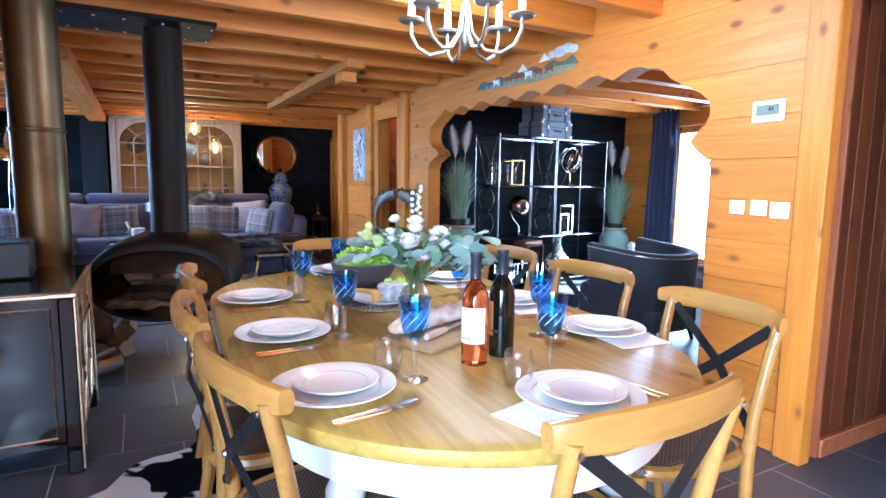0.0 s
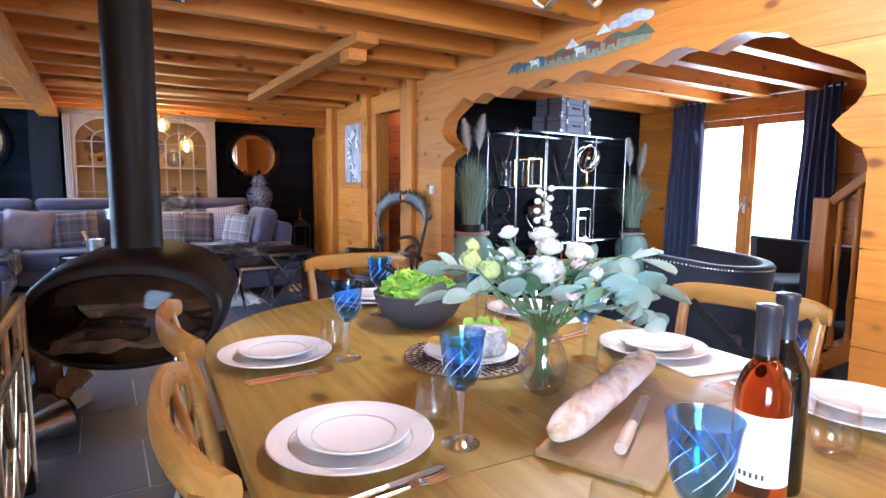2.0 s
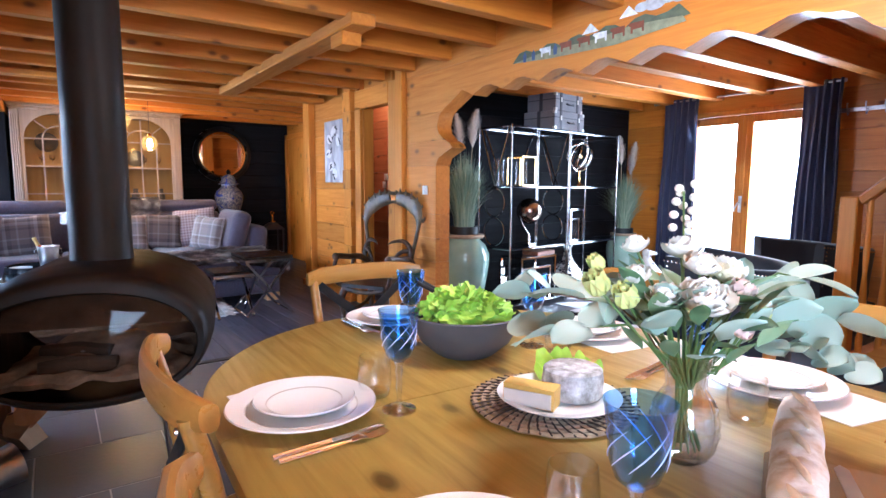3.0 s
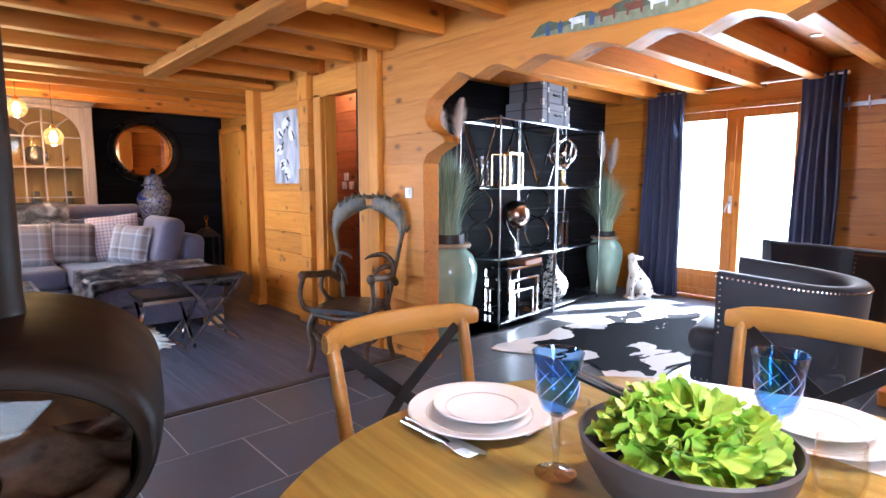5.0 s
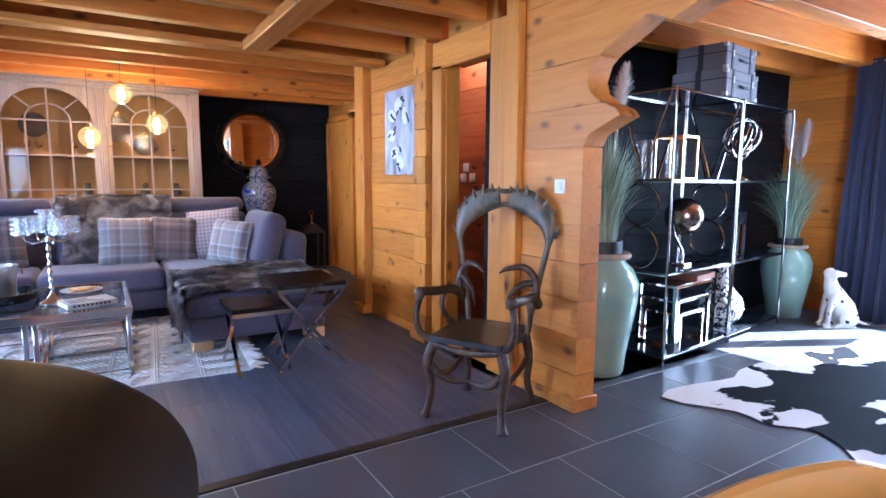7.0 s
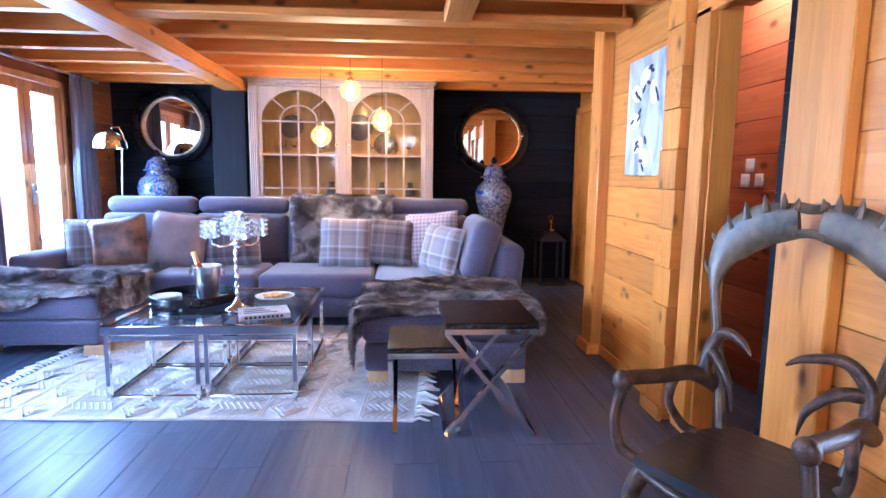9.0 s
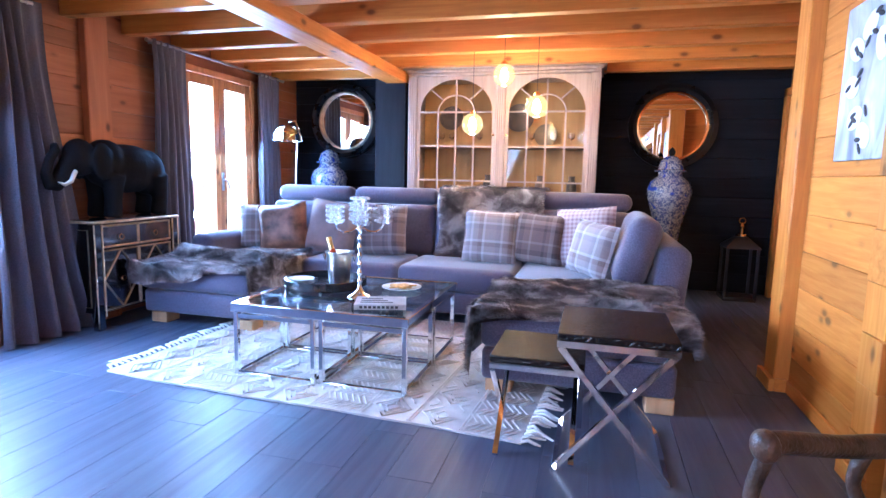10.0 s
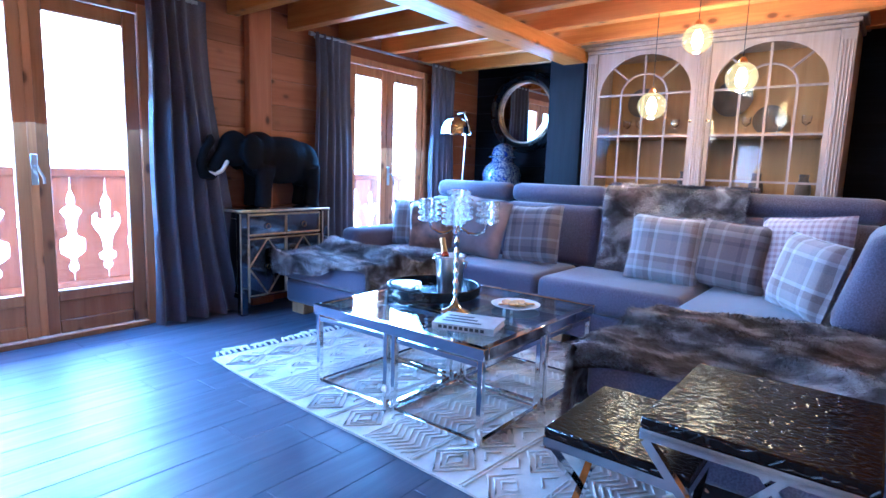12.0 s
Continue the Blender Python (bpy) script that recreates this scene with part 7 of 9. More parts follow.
# eucalyptus branches
BR = [((-0.06, 0.10, 0.26), (-0.10, 0.24, 0.265), (-0.07, 0.34, 0.24), 7, EUC), ((-0.10, 0.05, 0.24), (-0.15, 0.14, 0.22), (-0.19, 0.19, 0.20), 5, EUC), ((0.10, -0.02, 0.27), (0.19, -0.05, 0.315), (0.26, -0.07, 0.30), 7, EUC), ((0.10, -0.06, 0.24), (0.17, -0.11, 0.25), (0.22, -0.14, 0.24), 7, EUC),
      ((0.12, -0.04, 0.22), (0.20, -0.06, 0.215), (0.27, -0.06, 0.20), 14, EUC_S), ((0.08, 0.06, 0.25), (0.16, 0.12, 0.25), (0.22, 0.16, 0.23), 10, EUC_S), ((0.05, -0.09, 0.22), (0.10, -0.15, 0.21), (0.13, -0.20, 0.18), 12, EUC_S)]
for a, mid, b, count, mesh in BR:
    root = (a[0] * 0.15, a[1] * 0.15, 0.14)
    pts = [root, tuple(0.6 * c for c in a[:2]) + (a[2] - 0.04,), a, mid, b]
    part("twig", Build().tube(pts, [0.0028, 0.0026, 0.0024, 0.002, 0.0012], 6), plain("twig_brown", (0.16, 0.10, 0.06), 0.7) if count == 7 and mesh is EUC and a[0] < 0 else STEM, vase)
    for k in range(count):
        u = (k + 0.6) / count
        p = [Vector(a) * (1 - u) ** 2 + Vector(mid) * 2 * u * (1 - u) + Vector(b) * u * u][0]
        d = Vector(b) - Vector(a)
        yaw = math.degrees(math.atan2(d.y, d.x)) - 90 + (55 if k % 2 else -55) + rv_.uniform(-15, 15)
        set_leaf(mesh, p, yaw, rv_.uniform(-25, 35), rv_.uniform(-50, 50), rv_.uniform(0.85, 1.15))
for k in range(54):
    a = k * 2.4
    r = rv_.uniform(0.03, 0.12)
    set_leaf(GREEN, (r * math.cos(a), r * math.sin(a), rv_.uniform(0.19, 0.31)), math.degrees(a) - 90 + rv_.uniform(-30, 30), rv_.uniform(0, 55), rv_.uniform(-40, 40), rv_.uniform(0.8, 1.15))
for k in range(26):
    a = k * 2.4 + 0.7
    r = rv_.uniform(0.05, 0.13)
    set_leaf(EUC if k % 3 == 0 else EUC_S, (r * math.cos(a), r * math.sin(a), rv_.uniform(0.20, 0.29)), math.degrees(a) - 90 + rv_.uniform(-35, 35), rv_.uniform(5, 60), rv_.uniform(-45, 45), rv_.uniform(0.8, 1.1))
for k in range(14):
    a = k * 0.449
    r = 0.028
    part("stem", Build().tube([(-r * math.cos(a), -r * math.sin(a), 0.022), (r * 0.4 * math.cos(a + 0.6), r * 0.4 * math.sin(a + 0.6), 0.13), (0.05 * math.cos(a), 0.05 * math.sin(a), 0.22)], 0.0022, 6), STEM, vase)

# ---------------------------------------------------------------- hanging fireplace
STOVE = plain("stove_black", (0.012, 0.0072, 0.0044), 0.50, 0, 0.35, 5, 0.12, 120)
STOVE_GLASS = pane_glass("smoked_glass", (0.42, 0.31, 0.23), 0.008, 3.6)
STOVE.node_tree.nodes["Principled BSDF"].inputs["Specular IOR Level"].default_value = 0.13
SX, SY, STURN = 0.485, 4.45, -14.0
stove = thing("hanging_fireplace", "black hanging pod fireplace with oval glass fronts and a ceiling flue", "fireplace", pose(SX, SY, 0))
# rings of the oval drum from the front mouth to the rear one: depth, half width, half height, shift, middle height
RINGS = [(-0.335, 0.366, 0.196, -0.008, 0.640), (-0.350, 0.372, 0.202, -0.008, 0.642), (-0.350, 0.386, 0.226, 0.0, 0.652), (-0.338, 0.394, 0.242, 0.0, 0.657), (-0.30, 0.403, 0.252, 0.0, 0.660),
         (-0.20, 0.413, 0.263, 0.0, 0.662), (-0.07, 0.419, 0.271, 0.0, 0.663), (0.07, 0.419, 0.271, 0.0, 0.663), (0.20, 0.416, 0.268, 0.0, 0.664), (0.29, 0.418, 0.268, 0.0, 0.668),
         (0.318, 0.414, 0.262, 0.0, 0.668), (0.330, 0.404, 0.252, 0.0, 0.668), (0.330, 0.392, 0.240, 0.0, 0.667)]


def oval(ring, n=72, k=1.0, depth=None):
    d, w, h, sx, zc = ring
    return [(sx + k * w * math.copysign(abs(math.cos(q)) ** 0.92, math.cos(q)), d if depth is None else depth, zc + k * h * math.copysign(abs(math.sin(q)) ** 0.92, math.sin(q))) for q in [2 * math.pi * i / n for i in range(n)]]


def loft(rings):
    b = Build()
    n = len(rings[0])
    b.add([p for r in rings for p in r], [(r * n + i, r * n + (i + 1) % n, (r + 1) * n + (i + 1) % n, (r + 1) * n + i) for r in range(len(rings) - 1) for i in range(n)])
    return b


drum_turn = pose(0, 0, 0, 0, 0, STURN)
part("pod", loft([oval(r) for r in RINGS]).turn(drum_turn), STOVE, stove, "matt black steel pod", angle=50)
for ring, s, bulge in ((RINGS[0], -1, 0.035), (RINGS[-1], 1, 0.14)):
    dome = [oval(ring, 72, k, ring[0] + s * bulge * (1 - k * k)) for k in (1.0, 0.92, 0.8, 0.65, 0.45, 0.25, 0.02)]
    part("front_glass", loft(dome).turn(drum_turn), STOVE_GLASS, stove, "smoked oval glass", angle=70).visible_shadow = False
SOOT = plain("soot", (0.10, 0.065, 0.045), 0.9, 0, 0.6, 9, 0.6)
ASH = plain("grey_ash", (0.34, 0.25, 0.19), 0.95, 0, 0.5, 14, 0.8, 70)
part("firebed", Build().sheet(lambda u, v: ((u - 0.5) * 0.66, (v - 0.5) * 0.56, 0.51 + 0.035 * noise.noise((u * 7, v * 7, 2.0)) + 0.11 * math.exp(-((v - 0.5) / 0.2) ** 2) * math.sin(math.pi * u)), 24, 20, 0.02).turn(drum_turn), ASH, stove, "pale ash bed")
for s in (-1, 1):
    part("baffle", Build().sheet(lambda u, v: ((u - 0.5) * 0.60, s * (0.10 + 0.12 * v), 0.86 - 0.16 * v), 10, 4, 0.008).turn(drum_turn), SOOT, stove, "sooty inner plate")
part("flue", Build().lathe([(0.125, 0.89), (0.115, 0.925), (0.112, 0.97), (0.112, 2.2), (0, 2.2)], seg=36), STOVE, stove, "black steel flue pipe")
part("ceiling_plate", Build().box((-0.55, -0.27, 2.172), (0.29, 0.20, 2.198), 0.004), STOVE, stove, "black riveted ceiling plate")
for x in (-0.5, -0.35, -0.2, 0.0, 0.14, 0.27):
    for y in (-0.165, 0.165):
        part("bolt", Build().lathe([(0, -0.005), (0.008, -0.004), (0.009, 0), (0, 0)], (x, y, 2.172), 10), STEEL, stove)
LOGB = wood("split_log", (0.22, 0.11, 0.05), (0.38, 0.23, 0.12), (0.5, 0.34, 0.2), 0, 0.8, False, 1.0, 0.3)
BARK = plain("bark", (0.09, 0.06, 0.045), 0.9, 0, 0.4, 12, 0.8)
rl = random.Random(12)
for k in range(5):
    b = Build().tube([(-0.13, 0, 0), (0.0, 0.01, 0.005), (0.13, -0.005, 0)], [0.032, 0.036, 0.03], 9)
    part("charred_log", b.turn(pose(rl.uniform(-0.15, 0.15), rl.uniform(-0.15, 0.1), 0.53 + 0.03 * (k // 3), 0, 0, rl.uniform(-40, 40))), BARK, stove)
# firewood stack under it
for k, (x, y, z) in enumerate(((0.02, 4.95, 0.07), (0.17, 4.93, 0.065), (-0.12, 4.97, 0.07), (0.06, 4.97, 0.20), (0.20, 4.96, 0.19), (-0.08, 4.99, 0.20), (0.12, 4.98, 0.32), (-0.02, 5.0, 0.31))):
    w = thing("firewood_log", "split firewood log in a small stack on the floor", "firewood", pose(x, y, z, rl.uniform(-10, 10), rl.uniform(0, 90), 90 + rl.uniform(-14, 14)), group="stacked firewood")
    b = Build()
    prof = [(0.0, -0.062), (0.062, -0.03), (0.066, 0.02), (0.035, 0.058), (-0.02, 0.062), (-0.06, 0.01)]
    prof = [(a * rl.uniform(0.88, 1.1), c * rl.uniform(0.88, 1.1)) for a, c in prof]
    part("wood", b.prism(prof, "x", -0.16, 0.16), LOGB, w)
    part("bark", Build().prism([(prof[3][0] * 1.02, prof[3][1] * 1.05), (prof[4][0] * 1.02, prof[4][1] * 1.05), (prof[4][0] * 1.1, prof[4][1] * 1.16), (prof[3][0] * 1.1, prof[3][1] * 1.16)], "x", -0.158, 0.158), BARK, w)
scuttle = thing("ash_scoop", "galvanised steel ash bucket lying by the firewood", "bucket", pose(0.04, 4.53, 0.075, 0, 82, 25))
part("shell", Build().lathe([(0, -0.10), (0.055, -0.10), (0.085, 0.12), (0.082, 0.12), (0.053, -0.095), (0, -0.095)], seg=28), STEEL, scuttle)

# brass-coloured flue column with the mirrored chest in front
column = thing("flue_column", "old-gold metal flue column rising behind the mirrored chest", "flue pipe", pose(-0.15, 4.22, 0))
part("lower_pipe", Build().lathe([(0.125, 0.0), (0.125, 1.52), (0.0, 1.52)], seg=40), plain("antique_brass", (0.13, 0.09, 0.045), 0.44, 1.0, 0.3, 3), column)
part("upper_pipe", Build().lathe([(0.129, 1.50), (0.132, 1.505), (0.132, 1.52), (0.125, 1.525), (0.125, CEIL - 0.002), (0.0, CEIL - 0.002)], seg=40), plain("antique_brass_upper", (0.13, 0.09, 0.045), 0.44, 1.0, 0.3, 3), column)
# Mirror colour lowered to stand in for the dark room that it reflects.
mirror_chest("mirrored_chest", pose(-0.36, 3.62, 0, 0, 0, 90), 0.84, 0.84, 0.80, "mirrored chest darkened for its dark reflections, with brass ring pulls, beside the stove", panel=plain("smoked_mirror", (0.06, 0.052, 0.048), 0.09, 1.0, 0.15, 5))
spk_m = thing("sunburst_mirror", "dark metal sunburst ornament on the log wall", "wall ornament", pose(-0.945, 3.9, 1.62, 0, 90, 0))
for k in range(28):
    a = k * 2 * math.pi / 28
    r1 = 0.34 if k % 2 else 0.29
    part("ray", Build().tube([(0.12 * math.cos(a), 0.12 * math.sin(a), 0.02), (r1 * math.cos(a), r1 * math.sin(a), 0.02)], [0.012, 0.006], 6), BLACK_METAL, spk_m)
part("hub", Build().lathe([(0, 0.0), (0.13, 0.0), (0.13, 0.03), (0, 0.035)], seg=30), BLACK_METAL, spk_m)
box_ = whole("speaker_box", Build().box((-0.16, -0.13, 0), (0.16, 0.13, 0.17), 0.012), plain("dark_box", (0.015, 0.013, 0.013), 0.5), "small dark box standing on the mirrored chest", "box", pose(-0.30, 3.72, 0.797, 0, 0, 4))

# cowhide in the dining end
COW, cwn, cwp = base("cowhide", (0.5, 0.5, 0.5), 0.8)
cwc = noise_tex(cwn, coords(cwn, (0.8, 1.3, 1.0), shift=True), 3.4, 3, 0.45, 0.4)
flank = node(cwn, "ShaderNodeVectorMath")
flank.operation = "LENGTH"
cwn.links.new(coords(cwn, (0.62, 1.15, 0.0)), flank.inputs[0])
pale = node(cwn, "ShaderNodeMath")
pale.operation, pale.inputs[1].default_value = "MULTIPLY_ADD", 0.42
cwn.links.new(flank.outputs["Value"], pale.inputs[0])
cwn.links.new(cwc, pale.inputs[2])
cwn.links.new(ramp(cwn, pale.outputs[0], [(0.735, (0.006, 0.006, 0.008)), (0.75, (0.70, 0.68, 0.66))]), cwp.inputs["Base Color"])
cwp.inputs["Specular IOR Level"].default_value = 0.04
bump(cwn, cwp, noise_tex(cwn, coords(cwn, (1, 1, 1)), 160, 2), 0.3, 0.003)


def cowhide(x, y, length, width, yaw, label, seed):
    ph = seed * 1.7

    def fn(u, v):
        a = 2 * math.pi * u
        r = v
        lobes = 0.80 + 0.05 * math.cos(2 * a) + 0.04 * math.sin(7 * a + ph) + 0.07 * noise.noise((math.cos(a) * 4, math.sin(a) * 4, ph))
        for leg in (0.62, -0.55, math.pi - 0.58, math.pi + 0.66):
            off = (a - leg + math.pi) % (2 * math.pi) - math.pi
            lobes += 0.42 * math.exp(-(off / 0.20) ** 2)
        px, py = r * lobes * length / 2 * math.cos(a), r * lobes * width / 2 * math.sin(a)
        return (px, py, 0.006 + 0.004 * noise.noise((px * 3, py * 3, ph)) + (0.004 if r > 0.95 else 0))
    return whole("cowhide_rug", Build().sheet(fn, 72, 14, 0.004), COW, label, "rug", pose(x, y, 0, 0, 0, yaw), angle=80)


cowhide(0.99, 2.53, 2.15, 1.75, 135, "black and white cowhide rug under the dining table", 4)

# chandelier
CHAND = plain("pewter_metal", (0.30, 0.27, 0.23), 0.42, 0.7, 0.15, 12)
CANDLE = plain("candle_sleeve", (0.80, 0.72, 0.52), 0.5)
FLAME = glow("candle_bulb", (1.0, 0.72, 0.38), 1.5)
ch = thing("chandelier", "pewter metal chandelier with candle lamps over the table", "chandelier", pose(1.63, 2.70, 0))
part("stem", Build().tube([(0, 0, 2.2), (0, 0, 1.92)], 0.012, 10).lathe([(0, 1.85), (0.02, 1.87), (0.03, 1.90), (0.018, 1.94), (0.014, 1.97), (0, 1.97)], seg=20), CHAND, ch)
for k in range(6):
    a = k * math.pi / 3 + 0.35
    dx, dy = math.cos(a), math.sin(a)
    R = 0.25
    arm = part("arm", Build().tube([(0.01 * dx, 0.01 * dy, 2.05), (0.03 * dx, 0.03 * dy, 1.93), (0.09 * dx, 0.09 * dy, 1.85), (0.16 * dx, 0.16 * dy, 1.835), (0.22 * dx, 0.22 * dy, 1.87), (R * dx, R * dy, 1.93), (R * dx, R * dy, 1.985)], 0.008, 8), CHAND, ch)
    part("drip_pan", Build().lathe([(0, 1.985), (0.05, 1.985), (0.06, 1.995), (0.058, 1.998), (0.045, 1.99), (0, 1.99)], (R * dx, R * dy, 0), 24), CHAND, arm)
    part("candle", Build().lathe([(0, 1.991), (0.017, 1.991), (0.017, 2.085), (0, 2.087)], (R * dx, R * dy, 0), 16), CANDLE, arm)
    part("bulb", Build().lathe([(0, 2.088), (0.010, 2.095), (0.013, 2.115), (0.004, 2.145), (0, 2.148)], (R * dx, R * dy, 0), 12), FLAME, arm)
cl = new("chandelier_light", bpy.data.lights.new("chandelier_light", "POINT"))
cl.data.energy, cl.data.color, cl.data.shadow_soft_size = 7.2, (1.0, 0.96, 0.89), 0.2
cl.location = (1.63, 2.70, 2.13)

# painted mural board over the arch
MUR = {n_: plain("mural_" + n_, c, 0.6, 0, 0.25, 30) for n_, c in (("green", (0.10, 0.12, 0.075)), ("meadow", (0.25, 0.26, 0.16)), ("snow", (0.72, 0.74, 0.76)), ("cloud", (0.48, 0.50, 0.54)), ("cow", (0.20, 0.06, 0.03)), ("blue", (0.06, 0.10, 0.22)))}
mural = thing("painted_mural", "painted alpine mural of cattle, hills and snowy peaks on the beam", "mural", pose(WALL - 0.003, 4.05, 2.10))
hills = [(0.64, -0.05)] + [(0.64 - k * 0.064, -0.03 + 0.045 * abs(math.sin(k * 0.9)) + 0.02 * (k / 20)) for k in range(1, 20)] + [(-0.64, -0.03), (-0.3, -0.07), (0.2, -0.06)]
part("hillside", Build().prism(hills, "x", -0.003, 0.0), MUR["green"], mural)
part("meadow", Build().prism([(0.62, -0.05), (0.3, -0.02), (0.0, -0.035), (-0.3, -0.01), (-0.6, -0.03), (-0.62, -0.06), (-0.2, -0.09), (0.3, -0.075)], "x", -0.005, -0.003), MUR["meadow"], mural)
for y, z in ((-0.02, 0.03), (-0.28, 0.06)):
    part("peak", Build().prism([(y - 0.06, z - 0.02), (y, z + 0.035), (y + 0.06, z - 0.02)], "x", -0.005, -0.003), MUR["snow"], mural)
cloud = Build()
for y, z, r in ((-0.44, 0.075, 0.07), (-0.52, 0.085, 0.06), (-0.58, 0.07, 0.05), (-0.36, 0.07, 0.045)):
    n = len(cloud.v)
    blob(cloud, 0, 0, 0, 0.002, r, r * 0.55, 14)
    cloud.turn(pose(-0.002, y, z), n)
part("cloud", cloud, MUR["cloud"], mural)
for k, y in enumerate((0.33, 0.16, 0.02, -0.10, -0.22, -0.34)):
    part("painted_cow", Build().prism([(y - 0.04, -0.055), (y - 0.03, -0.055), (y - 0.028, -0.035), (y + 0.028, -0.035), (y + 0.03, -0.055), (y + 0.04, -0.055), (y + 0.042, -0.02), (y + 0.058, -0.01), (y + 0.05, 0.0), (y - 0.04, -0.002)], "x", -0.007, -0.005), MUR["cow"] if k % 3 else MUR["snow"], mural)
# Tree shapes stand in for the mural's small painted people.
for y in (0.52, 0.44, 0.25):
    part("painted_tree", Build().prism([(y - 0.012, -0.06), (y + 0.012, -0.06), (y + 0.016, -0.02), (y, 0.005), (y - 0.016, -0.02)], "x", -0.007, -0.005), MUR["blue"], mural)

# ---------------------------------------------------------------- alcove
french_door("window_3", 6.63, DY[0], DY[1], 2.10, -1, "two-leaf glazed pine terrace door in the alcove", 0.30, PINE_Z)
curtain("curtain", 6.50, 5.47, 5.91, 0.015, 2.27, 0.045, 5, CURTAIN, "navy floor-length curtain beside the terrace door", -1, 0.12)
curtain("curtain", 6.50, 4.03, 4.38, 0.015, 2.27, 0.045, 5, CURTAIN, "navy floor-length curtain pulled aside by the terrace door", -1, 0.12)
rod(4.06, 6.02, 6.50, 2.245, "steel curtain rod over the terrace door")

# chrome shelf unit in two bays
BLACK_GLASS = plain("black_glass", (0.010, 0.011, 0.014), 0.06, 0, 0.1)
SX0, SXM, SX1, SY0, SY1, ST = 0.0, 0.94, 1.90, 0.0, 0.43, 1.83
SHELF_AT = pose(3.965, 5.846, 0, 0, 0, 7.2)


def on_shelf(x, y, z, yaw=0):
    """A place on the shelf unit, measured from its front corner."""
    return SHELF_AT @ pose(x, y, z, 0, 0, yaw)



SHELF_CHROME = base("dark_chrome", (0.33, 0.33, 0.34), 0.10, 1.0)[0]
shelf = thing("shelf_unit", "two-bay chrome shelf unit with black glass shelves", "shelf unit", SHELF_AT)
for x in (SX0, SXM - 0.013, SXM + 0.013, SX1):
    for y in (SY0, SY1):
        part("post", Build().tube([(x, y, 0.0), (x, y, ST)], 0.0095, 12), SHELF_CHROME, shelf)
for z in (0.06, 0.62, 1.235, ST - 0.012):
    for x0, x1 in ((SX0, SXM - 0.013), (SXM + 0.013, SX1)):
        part("shelf", Build().box((x0 + 0.006, SY0 + 0.006, z - 0.005), (x1 - 0.006, SY1 - 0.006, z + 0.005)), BLACK_GLASS, shelf, "black glass shelf")
        for y in (SY0, SY1):
            part("rail", Build().box((x0, y - 0.006, z - 0.014), (x1, y + 0.006, z - 0.005)), SHELF_CHROME, shelf)
        for x in (x0, x1):
            part("rail", Build().box((x - 0.006, SY0, z - 0.014), (x + 0.006, SY1, z - 0.005)), SHELF_CHROME, shelf)
for x in (SX0, SXM + 0.013):
    part("brace", Build().tube([(x, SY0 + 0.03, ST - 0.03), (x, (SY0 + SY1) / 2, 1.25)], 0.009, 8), SHELF_CHROME, shelf)
    part("brace", Build().tube([(x, SY1 - 0.03, ST - 0.03), (x, (SY0 + SY1) / 2, 1.25)], 0.009, 8), SHELF_CHROME, shelf)
for x0, x1 in ((SX0, SXM - 0.013), (SXM + 0.013, SX1)):
    mid = (x0 + x1) / 2
    for a in (x0 + 0.08, x1 - 0.08):
        part("brace", Build().tube([(a, SY1, ST - 0.03), (mid + (a - mid) * 0.25, SY1, 1.25)], 0.009, 8), SHELF_CHROME, shelf)
for x in (SX0, SXM + 0.013):
    for zc in (0.785, 1.075):
        part("ring", Build().tube([(x, (SY0 + SY1) / 2 + 0.135 * math.cos(k * math.pi / 16), zc + 0.14 * math.sin(k * math.pi / 16)) for k in range(32)], 0.008, 8, loop=True), SHELF_CHROME, shelf)

# cases on top
CASE = cloth("grey_case_cloth", (0.15, 0.155, 0.18), (0.24, 0.245, 0.27), 0.8, 500, 0.1, 0.2)
CASE_TRIM = plain("dark_case_trim", (0.03, 0.032, 0.045), 0.5)


def suitcase(x, y, z, w, d, h, label, yaw=0):
    c = thing("suitcase", label, "suitcase", on_shelf(x, y, z, yaw))
    part("shell", Build().box((-w / 2, -d / 2, 0), (w / 2, d / 2, h), 0.008), CASE, c)
    part("seam", Build().box((-w / 2 - 0.002, -d / 2 - 0.002, h * 0.62), (w / 2 + 0.002, d / 2 + 0.002, h * 0.66)), CASE_TRIM, c)
    for sx in (-1, 1):
        for z0 in (0, h - 0.035):
            part("corner", Build().box((sx * (w / 2 - 0.018) - 0.02, -d / 2 - 0.003, z0), (sx * (w / 2 - 0.018) + 0.02, -d / 2 + 0.03, z0 + 0.035), 0.006), STEEL, c)
        part("strap", Build().box((sx * w * 0.30 - 0.018, -d / 2 - 0.004, -0.0), (sx * w * 0.30 + 0.018, -d / 2 - 0.0005, h)), CASE_TRIM, c)
        part("clasp", Build().box((sx * w * 0.30 - 0.012, -d / 2 - 0.009, h * 0.5), (sx * w * 0.30 + 0.012, -d / 2 - 0.004, h * 0.74), 0.002), STEEL, c)
    part("handle", Build().tube([(-0.06, -d / 2 - 0.005, h * 0.45), (-0.045, -d / 2 - 0.025, h * 0.38), (0.045, -d / 2 - 0.025, h * 0.38), (0.06, -d / 2 - 0.005, h * 0.45)], 0.009, 8), CASE_TRIM, c)
    part("side_strap", Build().box((-w / 2 - 0.004, -0.02, 0), (-w / 2 - 0.0005, 0.02, h)), CASE_TRIM, c)
    return c


suitcase(0.948, 0.220, ST, 0.56, 0.40, 0.195, "grey cloth suitcase with dark straps on the shelf unit", 2)
suitcase(0.970, 0.230, ST + 0.196, 0.50, 0.37, 0.19, "smaller grey cloth suitcase stacked on another", 1)

